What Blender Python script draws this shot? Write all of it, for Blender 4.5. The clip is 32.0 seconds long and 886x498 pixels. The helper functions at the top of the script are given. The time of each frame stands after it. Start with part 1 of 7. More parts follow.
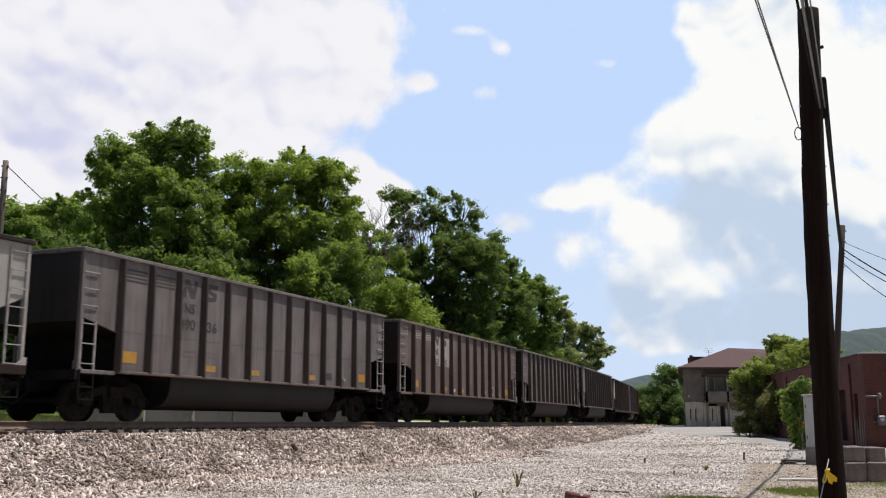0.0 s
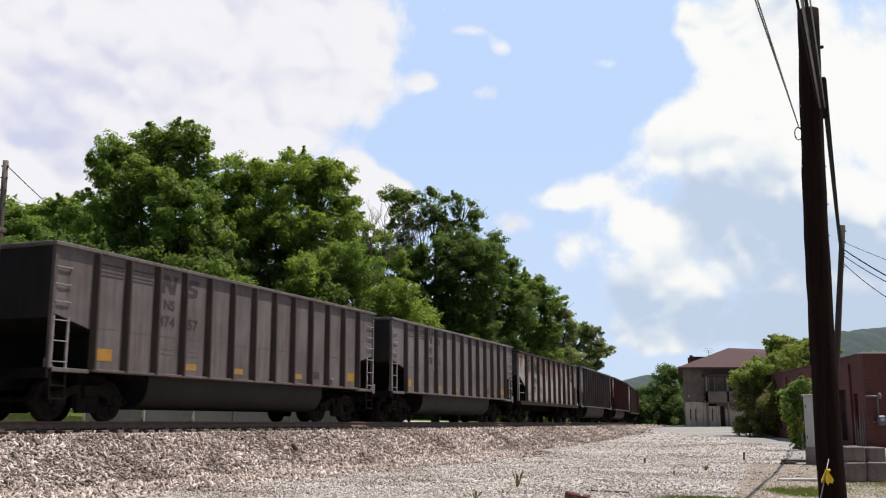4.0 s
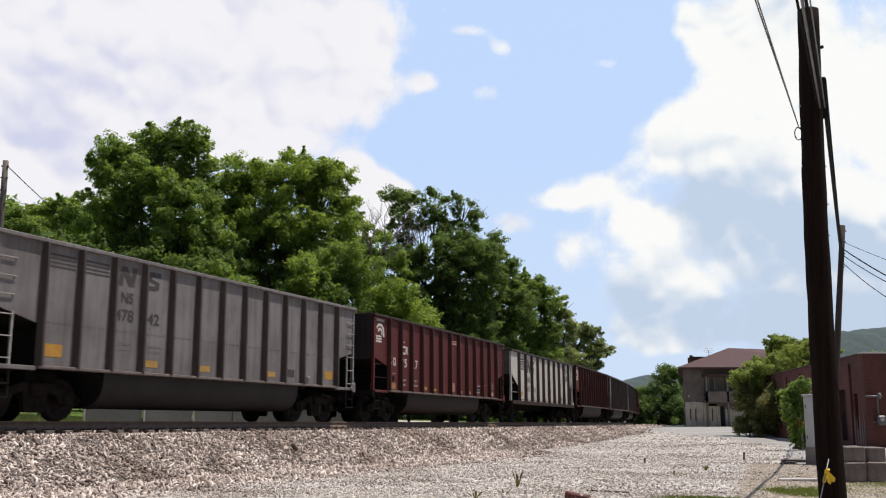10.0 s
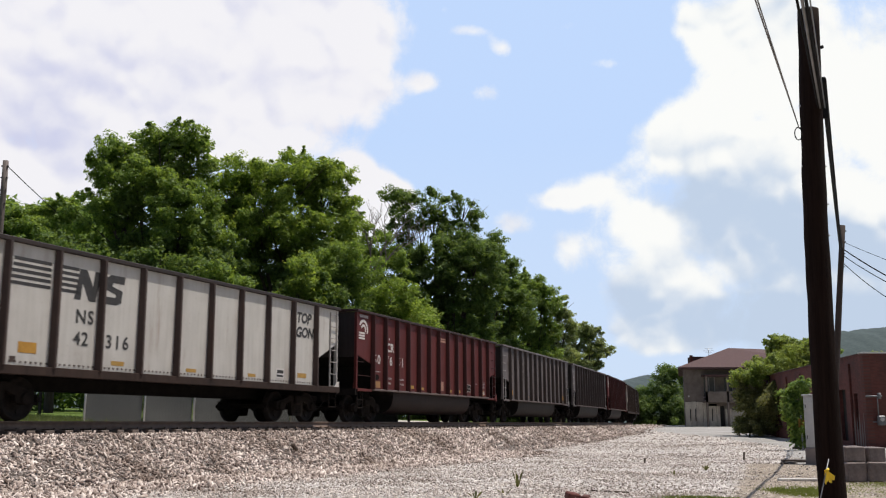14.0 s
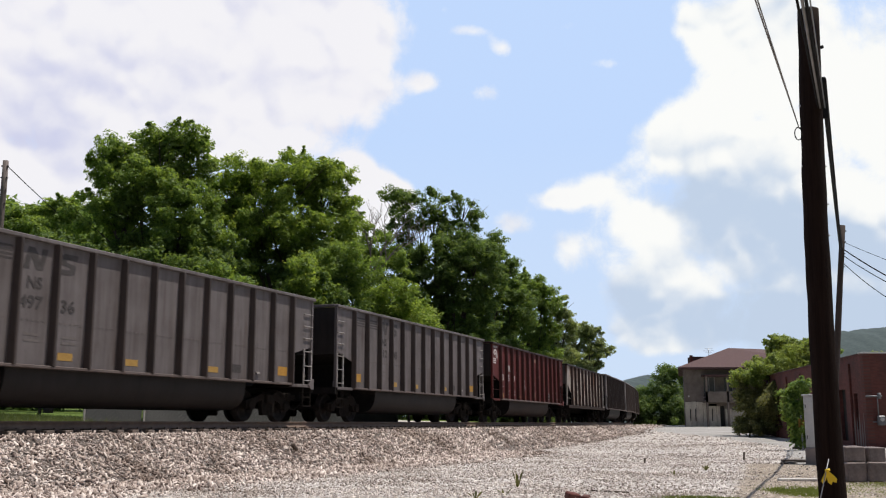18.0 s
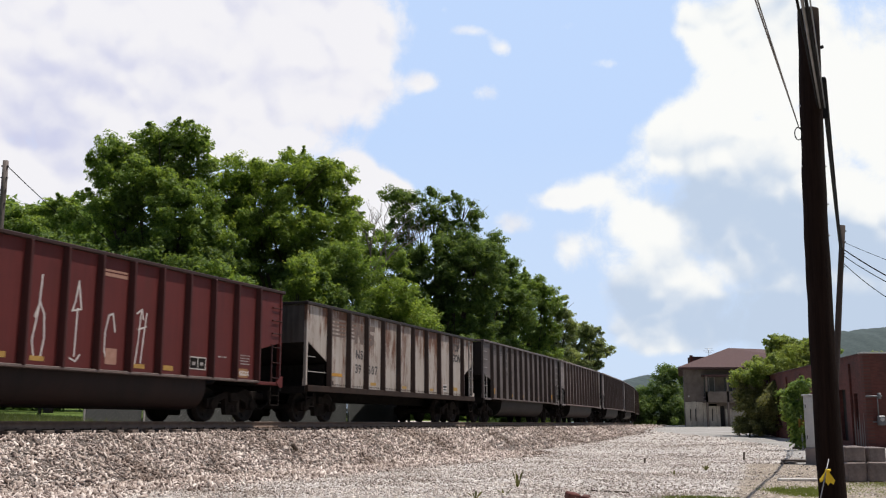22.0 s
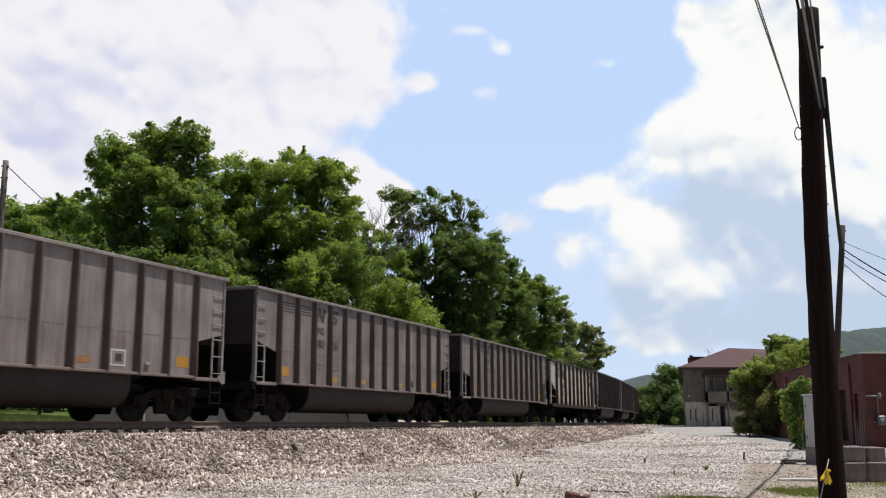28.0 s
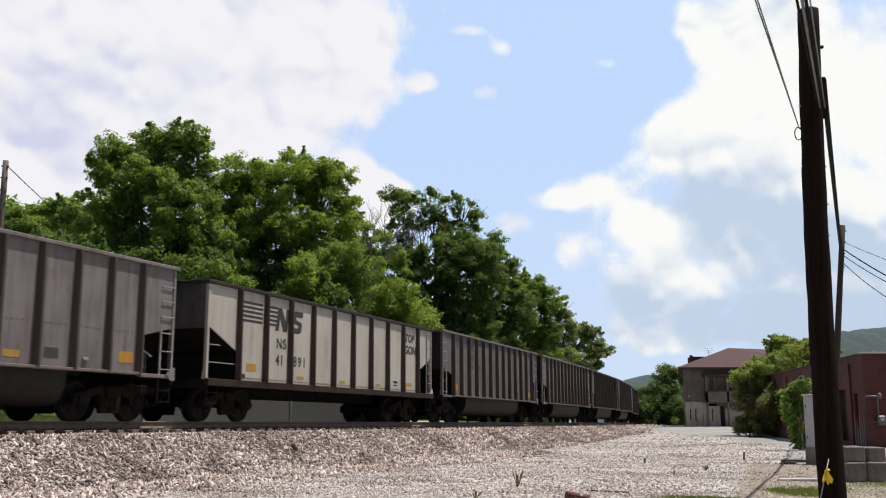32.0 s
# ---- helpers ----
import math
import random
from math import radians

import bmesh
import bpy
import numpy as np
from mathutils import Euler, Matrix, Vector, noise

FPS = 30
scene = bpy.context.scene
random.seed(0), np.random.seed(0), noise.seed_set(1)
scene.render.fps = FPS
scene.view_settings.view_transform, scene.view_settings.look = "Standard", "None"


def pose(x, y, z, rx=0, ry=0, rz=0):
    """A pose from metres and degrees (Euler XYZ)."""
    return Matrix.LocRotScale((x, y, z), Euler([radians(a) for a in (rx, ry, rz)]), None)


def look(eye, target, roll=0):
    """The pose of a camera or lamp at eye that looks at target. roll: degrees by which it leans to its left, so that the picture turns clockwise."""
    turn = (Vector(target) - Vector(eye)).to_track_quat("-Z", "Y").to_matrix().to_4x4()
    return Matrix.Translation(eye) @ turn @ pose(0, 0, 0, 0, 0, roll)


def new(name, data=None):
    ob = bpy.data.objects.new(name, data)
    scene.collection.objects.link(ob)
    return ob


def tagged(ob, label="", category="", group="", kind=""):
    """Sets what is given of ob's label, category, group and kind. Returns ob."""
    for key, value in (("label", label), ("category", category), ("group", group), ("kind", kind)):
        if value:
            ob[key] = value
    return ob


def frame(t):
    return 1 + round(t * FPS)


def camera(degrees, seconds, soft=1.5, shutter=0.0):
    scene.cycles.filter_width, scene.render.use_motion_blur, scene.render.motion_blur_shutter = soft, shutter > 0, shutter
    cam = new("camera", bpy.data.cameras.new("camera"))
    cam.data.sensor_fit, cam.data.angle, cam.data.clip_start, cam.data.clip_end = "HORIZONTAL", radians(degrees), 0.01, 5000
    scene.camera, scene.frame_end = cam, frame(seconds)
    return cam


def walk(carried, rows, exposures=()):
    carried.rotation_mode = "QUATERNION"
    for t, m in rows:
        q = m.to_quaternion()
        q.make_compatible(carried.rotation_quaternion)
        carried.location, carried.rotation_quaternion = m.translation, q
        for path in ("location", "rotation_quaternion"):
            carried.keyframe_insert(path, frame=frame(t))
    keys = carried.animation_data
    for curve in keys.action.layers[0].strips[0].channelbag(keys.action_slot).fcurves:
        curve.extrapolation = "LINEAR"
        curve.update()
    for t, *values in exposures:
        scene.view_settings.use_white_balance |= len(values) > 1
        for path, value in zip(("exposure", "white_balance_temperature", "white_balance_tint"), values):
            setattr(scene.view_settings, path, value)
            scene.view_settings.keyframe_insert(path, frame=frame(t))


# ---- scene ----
cam = camera(49.26, 32.0, soft=1.15, shutter=0.2)
EYE = 1.21
walk(cam, [(0.0, pose(0, 0, EYE, 100.21, 0, 0)), (32.0, pose(0, 0, EYE, 100.21, 0, 0))], [(0.0, 0.0), (32.0, 0.0)])

# ---- light: high midday sun from the right, bright sky with cumulus ----
SUN_EL, SUN_AZ = 70.0, 78.0          # elevation; bearing clockwise from +y
sun_dir = Vector((math.sin(radians(SUN_AZ)) * math.cos(radians(SUN_EL)), math.cos(radians(SUN_AZ)) * math.cos(radians(SUN_EL)), math.sin(radians(SUN_EL))))
sun = new("sun", bpy.data.lights.new("sun", "SUN"))
sun.data.energy, sun.data.angle, sun.data.color = 4.8, radians(0.6), (1.0, 0.95, 0.87)
sun.matrix_basis = look(sun_dir * 200, (0, 0, 0))


def node(nt, kind, **ins):
    n = nt.nodes.new("ShaderNode" + kind)
    for k, v in ins.items():
        if k.startswith("i_"):
            key = k[2:]
            sock = n.inputs[int(key)] if key.isdigit() else n.inputs[key.replace("_", " ")]
            if hasattr(v, "is_linked"):
                nt.links.new(v, sock)
            else:
                sock.default_value = v
        elif k == "operation":
            n.operation = v
        elif k == "blend_type":
            n.blend_type = v
    return n


def calc(nt, op, a, b=0.0, c=0.0, clamp=False):
    n = node(nt, "Math", operation=op, i_0=a, i_1=b, i_2=c)
    n.use_clamp = clamp
    return n.outputs[0]


def fbm(nt, vec, scale, detail=4.0, rough=0.55, dist=0.0):
    n = node(nt, "TexNoise", i_Scale=scale, i_Detail=detail, i_Roughness=rough, i_Distortion=dist)
    if vec is not None:
        nt.links.new(vec, n.inputs["Vector"])
    return n.outputs["Fac"]


def ramp(nt, fac, stops):
    n = nt.nodes.new("ShaderNodeValToRGB")
    nt.links.new(fac, n.inputs[0])
    el = n.color_ramp.elements
    while len(el) < len(stops):
        el.new(0.5)
    for e, (p, c) in zip(el, stops):
        e.position = p
        e.color = (*c, 1) if len(c) == 3 else c
    return n.outputs["Color"]


def mixc(nt, fac, a, b, mode="MIX"):
    n = nt.nodes.new("ShaderNodeMix")
    n.data_type, n.blend_type = "RGBA", mode
    for key, v in ((0, fac), (6, a), (7, b)):
        if hasattr(v, "is_linked"):
            nt.links.new(v, n.inputs[key])
        else:
            n.inputs[key].default_value = v if key == 0 else ((*v, 1) if len(v) == 3 else v)
    return n.outputs[2]


def make_world():
    w = bpy.data.worlds.new("sky")
    scene.world = w
    w.use_nodes = True
    nt = w.node_tree
    nt.nodes.clear()
    co = nt.nodes.new("ShaderNodeTexCoord").outputs["Generated"]
    sky = nt.nodes.new("ShaderNodeTexSky")
    sky.sky_type, sky.sun_disc = "NISHITA", False
    sky.sun_elevation, sky.sun_rotation = radians(SUN_EL), radians(SUN_AZ)
    sky.air_density, sky.dust_density, sky.ozone_density = 1.0, 2.0, 1.0
    blue = mixc(nt, 1.0, sky.outputs[0], (0.07, 0.07, 0.07), "MULTIPLY")
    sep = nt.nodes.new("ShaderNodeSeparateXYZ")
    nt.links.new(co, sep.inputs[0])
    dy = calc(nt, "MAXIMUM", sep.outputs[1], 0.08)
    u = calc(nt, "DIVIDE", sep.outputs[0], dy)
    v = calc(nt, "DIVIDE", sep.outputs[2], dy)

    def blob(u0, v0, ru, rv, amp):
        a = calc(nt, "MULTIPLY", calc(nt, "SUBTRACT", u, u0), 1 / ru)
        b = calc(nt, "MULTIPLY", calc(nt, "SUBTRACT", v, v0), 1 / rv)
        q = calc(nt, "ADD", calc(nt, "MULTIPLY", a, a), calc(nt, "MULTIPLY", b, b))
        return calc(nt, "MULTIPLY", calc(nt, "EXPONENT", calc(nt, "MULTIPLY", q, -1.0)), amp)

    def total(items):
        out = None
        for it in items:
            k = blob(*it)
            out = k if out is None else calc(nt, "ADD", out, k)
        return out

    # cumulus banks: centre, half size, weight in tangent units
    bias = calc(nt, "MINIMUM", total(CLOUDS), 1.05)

    def billow(vec):
        """Rounded heads at two sizes."""
        out = None
        for scale, amp in ((13.0, 0.5), (34.0, 0.24)):
            n = nt.nodes.new("ShaderNodeTexVoronoi")
            n.feature = "SMOOTH_F1"
            nt.links.new(vec, n.inputs["Vector"])
            n.inputs["Scale"].default_value, n.inputs["Smoothness"].default_value = scale, 0.35
            k = calc(nt, "MULTIPLY", calc(nt, "SUBTRACT", 0.42, n.outputs["Distance"]), amp)
            out = k if out is None else calc(nt, "ADD", out, k)
        return out

    warp = nt.nodes.new("ShaderNodeTexNoise")
    nt.links.new(co, warp.inputs["Vector"])
    warp.inputs["Scale"].default_value, warp.inputs["Detail"].default_value = 14.0, 4.0
    bend = node(nt, "VectorMath", operation="SCALE", i_0=warp.outputs["Color"])
    bend.inputs["Scale"].default_value = 0.06
    bent = node(nt, "VectorMath", operation="ADD", i_0=co, i_1=bend.outputs[0])
    up = node(nt, "VectorMath", operation="ADD", i_0=bent.outputs[0], i_1=(0.004, 0.0, 0.013))
    h0, h1 = billow(bent.outputs[0]), billow(up.outputs[0])
    n1 = fbm(nt, co, 6.0, 5.0, 0.6, 0.3)
    n2 = fbm(nt, co, 26.0, 6.0, 0.68, 0.25)
    rag = calc(nt, "ADD", calc(nt, "MULTIPLY", calc(nt, "SUBTRACT", n1, 0.5), 0.55), calc(nt, "MULTIPLY", calc(nt, "SUBTRACT", n2, 0.5), 0.75))
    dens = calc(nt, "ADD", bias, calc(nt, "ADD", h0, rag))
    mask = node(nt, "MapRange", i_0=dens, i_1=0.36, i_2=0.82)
    mask.interpolation_type = "SMOOTHSTEP"
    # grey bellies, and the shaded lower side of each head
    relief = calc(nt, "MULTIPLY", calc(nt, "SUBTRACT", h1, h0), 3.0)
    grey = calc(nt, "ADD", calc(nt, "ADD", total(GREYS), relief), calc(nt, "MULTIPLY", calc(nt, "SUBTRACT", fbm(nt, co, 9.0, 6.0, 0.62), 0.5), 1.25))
    gm = node(nt, "MapRange", i_0=grey, i_1=-0.1, i_2=1.05)
    gm.interpolation_type = "SMOOTHSTEP"
    side = node(nt, "MapRange", i_0=u, i_1=-0.10, i_2=0.20)
    lit = mixc(nt, side.outputs[0], (0.90, 0.89, 0.925), (0.97, 0.975, 0.955))
    belly = mixc(nt, side.outputs[0], (0.63, 0.65, 0.83), (0.54, 0.645, 0.80))
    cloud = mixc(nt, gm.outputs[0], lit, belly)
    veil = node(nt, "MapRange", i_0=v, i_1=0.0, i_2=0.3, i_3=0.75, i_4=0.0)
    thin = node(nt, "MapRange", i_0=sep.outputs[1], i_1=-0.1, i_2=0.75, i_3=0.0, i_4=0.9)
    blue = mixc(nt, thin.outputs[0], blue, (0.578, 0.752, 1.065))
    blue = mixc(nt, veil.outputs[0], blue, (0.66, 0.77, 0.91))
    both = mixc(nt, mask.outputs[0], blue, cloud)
    bg = node(nt, "Background", i_Color=both, i_Strength=1.0)
    out = nt.nodes.new("ShaderNodeOutputWorld")
    nt.links.new(bg.outputs[0], out.inputs[0])


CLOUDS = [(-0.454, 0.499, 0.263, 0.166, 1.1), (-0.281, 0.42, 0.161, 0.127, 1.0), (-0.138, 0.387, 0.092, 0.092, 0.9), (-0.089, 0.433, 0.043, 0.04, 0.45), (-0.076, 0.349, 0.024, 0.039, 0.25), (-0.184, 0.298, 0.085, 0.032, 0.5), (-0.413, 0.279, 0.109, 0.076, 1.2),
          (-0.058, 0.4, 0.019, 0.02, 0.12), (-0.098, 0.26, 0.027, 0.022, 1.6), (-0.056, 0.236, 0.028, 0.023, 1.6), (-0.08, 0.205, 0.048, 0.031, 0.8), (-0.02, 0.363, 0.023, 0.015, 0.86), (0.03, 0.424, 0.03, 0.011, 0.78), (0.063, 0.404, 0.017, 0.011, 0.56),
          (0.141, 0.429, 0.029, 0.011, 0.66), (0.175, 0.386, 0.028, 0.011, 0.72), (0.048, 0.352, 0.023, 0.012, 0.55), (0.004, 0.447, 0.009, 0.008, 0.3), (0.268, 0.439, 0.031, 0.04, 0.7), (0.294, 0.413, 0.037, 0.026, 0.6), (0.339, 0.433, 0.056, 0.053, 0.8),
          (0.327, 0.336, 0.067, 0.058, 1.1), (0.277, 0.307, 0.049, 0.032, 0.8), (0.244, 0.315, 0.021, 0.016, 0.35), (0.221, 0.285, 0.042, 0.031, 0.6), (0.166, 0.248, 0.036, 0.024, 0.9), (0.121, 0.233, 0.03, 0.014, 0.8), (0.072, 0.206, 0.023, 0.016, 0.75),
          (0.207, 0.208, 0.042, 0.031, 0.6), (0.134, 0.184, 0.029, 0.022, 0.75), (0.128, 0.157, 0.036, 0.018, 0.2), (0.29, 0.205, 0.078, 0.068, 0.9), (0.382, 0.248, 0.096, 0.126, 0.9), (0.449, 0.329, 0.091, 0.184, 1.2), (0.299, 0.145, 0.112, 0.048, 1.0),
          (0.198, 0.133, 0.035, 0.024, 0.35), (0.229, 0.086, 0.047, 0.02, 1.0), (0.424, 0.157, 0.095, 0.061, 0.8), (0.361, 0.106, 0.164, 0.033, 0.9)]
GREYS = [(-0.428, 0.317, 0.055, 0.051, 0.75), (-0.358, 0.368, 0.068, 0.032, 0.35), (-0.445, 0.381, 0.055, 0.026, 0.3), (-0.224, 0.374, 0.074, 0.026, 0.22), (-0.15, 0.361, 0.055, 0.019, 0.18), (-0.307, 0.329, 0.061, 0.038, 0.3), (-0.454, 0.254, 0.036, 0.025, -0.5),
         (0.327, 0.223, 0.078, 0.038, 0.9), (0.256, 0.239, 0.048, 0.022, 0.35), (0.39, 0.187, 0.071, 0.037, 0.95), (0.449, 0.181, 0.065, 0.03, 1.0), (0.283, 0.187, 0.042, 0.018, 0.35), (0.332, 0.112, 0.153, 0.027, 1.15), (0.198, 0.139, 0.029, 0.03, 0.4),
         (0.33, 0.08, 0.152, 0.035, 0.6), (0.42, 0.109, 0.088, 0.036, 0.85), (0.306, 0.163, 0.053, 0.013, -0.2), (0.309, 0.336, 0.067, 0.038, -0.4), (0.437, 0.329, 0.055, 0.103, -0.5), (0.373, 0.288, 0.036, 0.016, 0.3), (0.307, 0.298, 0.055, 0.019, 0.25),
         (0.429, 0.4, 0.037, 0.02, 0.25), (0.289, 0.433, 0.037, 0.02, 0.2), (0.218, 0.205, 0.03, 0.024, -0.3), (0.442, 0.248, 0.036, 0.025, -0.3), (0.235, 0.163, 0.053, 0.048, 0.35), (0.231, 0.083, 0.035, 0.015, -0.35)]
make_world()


# ---- materials ----
def material(name, rough=0.7, metal=0.0, spec=0.5):
    m = bpy.data.materials.new(name)
    m.use_nodes = True
    b = m.node_tree.nodes["Principled BSDF"]
    b.inputs["Roughness"].default_value, b.inputs["Metallic"].default_value = rough, metal
    b.inputs["Specular IOR Level"].default_value = spec
    return m, m.node_tree, b


def bump(nt, b, height, strength=0.4, dist=0.02):
    n = node(nt, "Bump", i_Strength=strength, i_Distance=dist, i_Height=height)
    nt.links.new(n.outputs[0], b.inputs["Normal"])


def obco(nt, scale=(1, 1, 1)):
    co = nt.nodes.new("ShaderNodeTexCoord").outputs["Object"]
    m = node(nt, "Mapping", i_Vector=co, i_Scale=scale)
    return m.outputs[0]


def plain(name, c0, c1, scale=3.0, rough=0.75, metal=0.0, bumpy=0.2, stretch=(1, 1, 1), spec=0.4, tint=False):
    """Two tones mixed by noise at two scales, with fine relief."""
    m, nt, b = material(name, rough, metal, spec)
    co = obco(nt, stretch)
    a = fbm(nt, co, scale, 5.0, 0.6)
    f = fbm(nt, co, scale * 9, 3.0, 0.6)
    k = calc(nt, "ADD", calc(nt, "MULTIPLY", a, 0.7), calc(nt, "MULTIPLY", f, 0.3))
    col = ramp(nt, k, [(0.32, c0), (0.68, c1)])
    if tint:
        oi = nt.nodes.new("ShaderNodeObjectInfo")
        col = mixc(nt, 1.0, col, oi.outputs["Color"], "MULTIPLY")
    nt.links.new(col, b.inputs["Base Color"])
    if bumpy:
        bump(nt, b, f, bumpy)
    return m


def car_paint(name, base, dark, rust, rust_amt, grime=0.5, rough=0.6, bleed=0.0):
    """Weathered freight-car paint: vertical streaks, rust bleeding from the top, grime towards patches, panel-by-panel tint."""
    m, nt, b = material(name, rough, 0.0, 0.2)
    oi = nt.nodes.new("ShaderNodeObjectInfo")
    co = nt.nodes.new("ShaderNodeTexCoord").outputs["Object"]
    shift = node(nt, "VectorMath", operation="ADD", i_0=co)
    off = node(nt, "CombineXYZ", i_X=calc(nt, "MULTIPLY", oi.outputs["Random"], 91.0), i_Y=calc(nt, "MULTIPLY", oi.outputs["Random"], 37.0))
    nt.links.new(off.outputs[0], shift.inputs[1])
    vec = shift.outputs[0]
    st = node(nt, "Mapping", i_Vector=vec, i_Scale=(3.0, 3.0, 0.22)).outputs[0]
    streak = fbm(nt, st, 2.2, 5.0, 0.62)
    blot = fbm(nt, vec, 0.9, 5.0, 0.6)
    fine = fbm(nt, vec, 14.0, 3.0, 0.6)
    col = mixc(nt, calc(nt, "MULTIPLY", ramp(nt, calc(nt, "ADD", calc(nt, "MULTIPLY", streak, 0.5), calc(nt, "MULTIPLY", blot, 0.5)), [(0.40, (0, 0, 0)), (0.66, (1, 1, 1))]), grime), base, dark)
    run = node(nt, "Mapping", i_Vector=vec, i_Scale=(1.5, 1.5, 0.5)).outputs[0]
    worn = calc(nt, "ADD", fbm(nt, run, 1.7, 6.0, 0.66), calc(nt, "MULTIPLY", calc(nt, "SUBTRACT", streak, 0.5), 0.45))
    if bleed:
        high = node(nt, "MapRange", i_Value=node(nt, "SeparateXYZ", i_Vector=co).outputs[2], i_From_Min=2.2, i_From_Max=3.7)
        worn = calc(nt, "ADD", worn, calc(nt, "MULTIPLY", high.outputs[0], bleed))
    rs = ramp(nt, worn, [(0.62 - 0.10 * rust_amt, (0, 0, 0)), (0.80 - 0.10 * rust_amt, (1, 1, 1))])
    col = mixc(nt, calc(nt, "MULTIPLY", rs, min(1.0, rust_amt)), col, rust)
    spots = ramp(nt, fine, [(0.66, (0, 0, 0)), (0.72, (1, 1, 1))])
    col = mixc(nt, calc(nt, "MULTIPLY", spots, 0.35), col, dark)
    col = mixc(nt, 1.0, col, oi.outputs["Color"], "MULTIPLY")
    nt.links.new(col, b.inputs["Base Color"])
    bump(nt, b, calc(nt, "ADD", calc(nt, "MULTIPLY", blot, 0.8), calc(nt, "MULTIPLY", fine, 0.2)), 0.25, 0.03)
    return m


GREY = car_paint("weathered_grey_paint", (0.172, 0.153, 0.152), (0.082, 0.066, 0.062), (0.085, 0.045, 0.031), 0.42, 0.85)
WHITE = car_paint("chalky_white_paint", (0.44, 0.415, 0.385), (0.25, 0.22, 0.195), (0.18, 0.085, 0.045), 0.3, 0.45)
RUSTY = car_paint("rust_streaked_white_paint", (0.43, 0.395, 0.37), (0.25, 0.205, 0.18), (0.145, 0.072, 0.046), 1.05, 0.5, bleed=0.16)
RED = car_paint("oxide_red_paint", (0.100, 0.021, 0.019), (0.052, 0.014, 0.013), (0.08, 0.03, 0.02), 0.3, 0.6)
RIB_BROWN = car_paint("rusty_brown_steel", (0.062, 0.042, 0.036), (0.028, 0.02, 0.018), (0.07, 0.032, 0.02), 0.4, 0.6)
SILL = car_paint("dull_sill_steel", (0.15, 0.12, 0.11), (0.06, 0.045, 0.04), (0.10, 0.045, 0.03), 0.5, 0.6)
# Shade under the body is put into the well's dark colour.
TUB = car_paint("shaded_tub_steel", (0.027, 0.022, 0.021), (0.011, 0.009, 0.008), (0.028, 0.017, 0.013), 0.4, 0.8)
# Near-black that also stands for shade in recesses and under the cars.
BLACK = plain("black_steel_with_shade", (0.010, 0.009, 0.0088), (0.022, 0.019, 0.0175), 4.0, 1.0, spec=0.05)
# Coal dust and the shade under the cars, together in one near-black.
FRAME_STEEL = plain("shaded_coal_dusted_iron", (0.009, 0.008, 0.0072), (0.027, 0.021, 0.018), 5.0, 1.0, spec=0.05)
WHEEL_STEEL = plain("shaded_dusty_wheel_steel", (0.006, 0.005, 0.005), (0.030, 0.023, 0.020), 6.0, 0.8, 0.0, spec=0.15)
LADDER = plain("pale_ladder_steel", (0.20, 0.18, 0.17), (0.38, 0.35, 0.33), 6.0, 0.6)
YELLOW = plain("yellow_patch", (0.32, 0.155, 0.022), (0.46, 0.24, 0.035), 7.0, 0.6)
FADED_YELLOW = plain("faded_yellow_patch", (0.30, 0.17, 0.04), (0.42, 0.25, 0.06), 9.0, 0.7)
STENCIL_TAN = plain("tan_stencil_ground", (0.26, 0.13, 0.09), (0.36, 0.20, 0.15), 8.0, 0.7)
ORANGE = plain("faded_orange_patch", (0.23, 0.115, 0.045), (0.31, 0.16, 0.065), 8.0, 0.7)
MARK_DARK = plain("faded_black_lettering", (0.034, 0.027, 0.026), (0.064, 0.054, 0.052), 9.0, 0.7)
MARK_RUSTY = plain("rust_faded_lettering", (0.085, 0.058, 0.048), (0.17, 0.125, 0.11), 4.0, 0.8)
MARK_BLACK = plain("black_lettering", (0.02, 0.02, 0.02), (0.045, 0.04, 0.04), 9.0, 0.7)
MARK_WHITE = plain("white_lettering", (0.45, 0.42, 0.40), (0.62, 0.58, 0.55), 9.0, 0.7)
MARK_PALE = plain("faded_pale_lettering", (0.26, 0.23, 0.22), (0.36, 0.32, 0.31), 9.0, 0.7)
RAIL_SIDE = plain("rusted_rail", (0.125, 0.085, 0.064), (0.21, 0.148, 0.115), 5.0, 0.8)
RAIL_TOP = plain("polished_rail_head", (0.30, 0.28, 0.27), (0.45, 0.42, 0.40), 4.0, 0.35, 0.8)
TIE = plain("dusty_creosoted_tie", (0.085, 0.064, 0.054), (0.23, 0.18, 0.155), 6.0, 0.9, 0.0, 0.5, (1, 1, 3))
POLE_WOOD = plain("dark_pole_wood", (0.010, 0.0055, 0.0045), (0.026, 0.015, 0.0115), 5.0, 0.95, 0.0, 0.8, (5, 5, 0.25), spec=0.1)
GREY_POLE = plain("grey_pole_wood", (0.10, 0.08, 0.075), (0.19, 0.155, 0.145), 5.0, 0.9, 0.0, 0.6, (5, 5, 0.25))
CABLE = plain("black_cable", (0.008, 0.008, 0.009), (0.020, 0.020, 0.022), 8.0, 0.9, 0.0, 0.0, spec=0.1)
PALE_WIRE = plain("grey_wire", (0.16, 0.16, 0.17), (0.28, 0.28, 0.29), 8.0, 0.5, 0.4, 0.0)
RIBBON = plain("yellow_plastic", (0.70, 0.45, 0.01), (0.85, 0.60, 0.03), 8.0, 0.5, 0.0, 0.0)
CONCRETE = plain("grey_concrete", (0.12, 0.096, 0.09), (0.28, 0.228, 0.213), 2.5, 0.9, 0.0, 0.4)
PALE_CONCRETE = plain("pale_concrete", (0.40, 0.37, 0.35), (0.58, 0.55, 0.52), 4.0, 0.9, 0.0, 0.4)
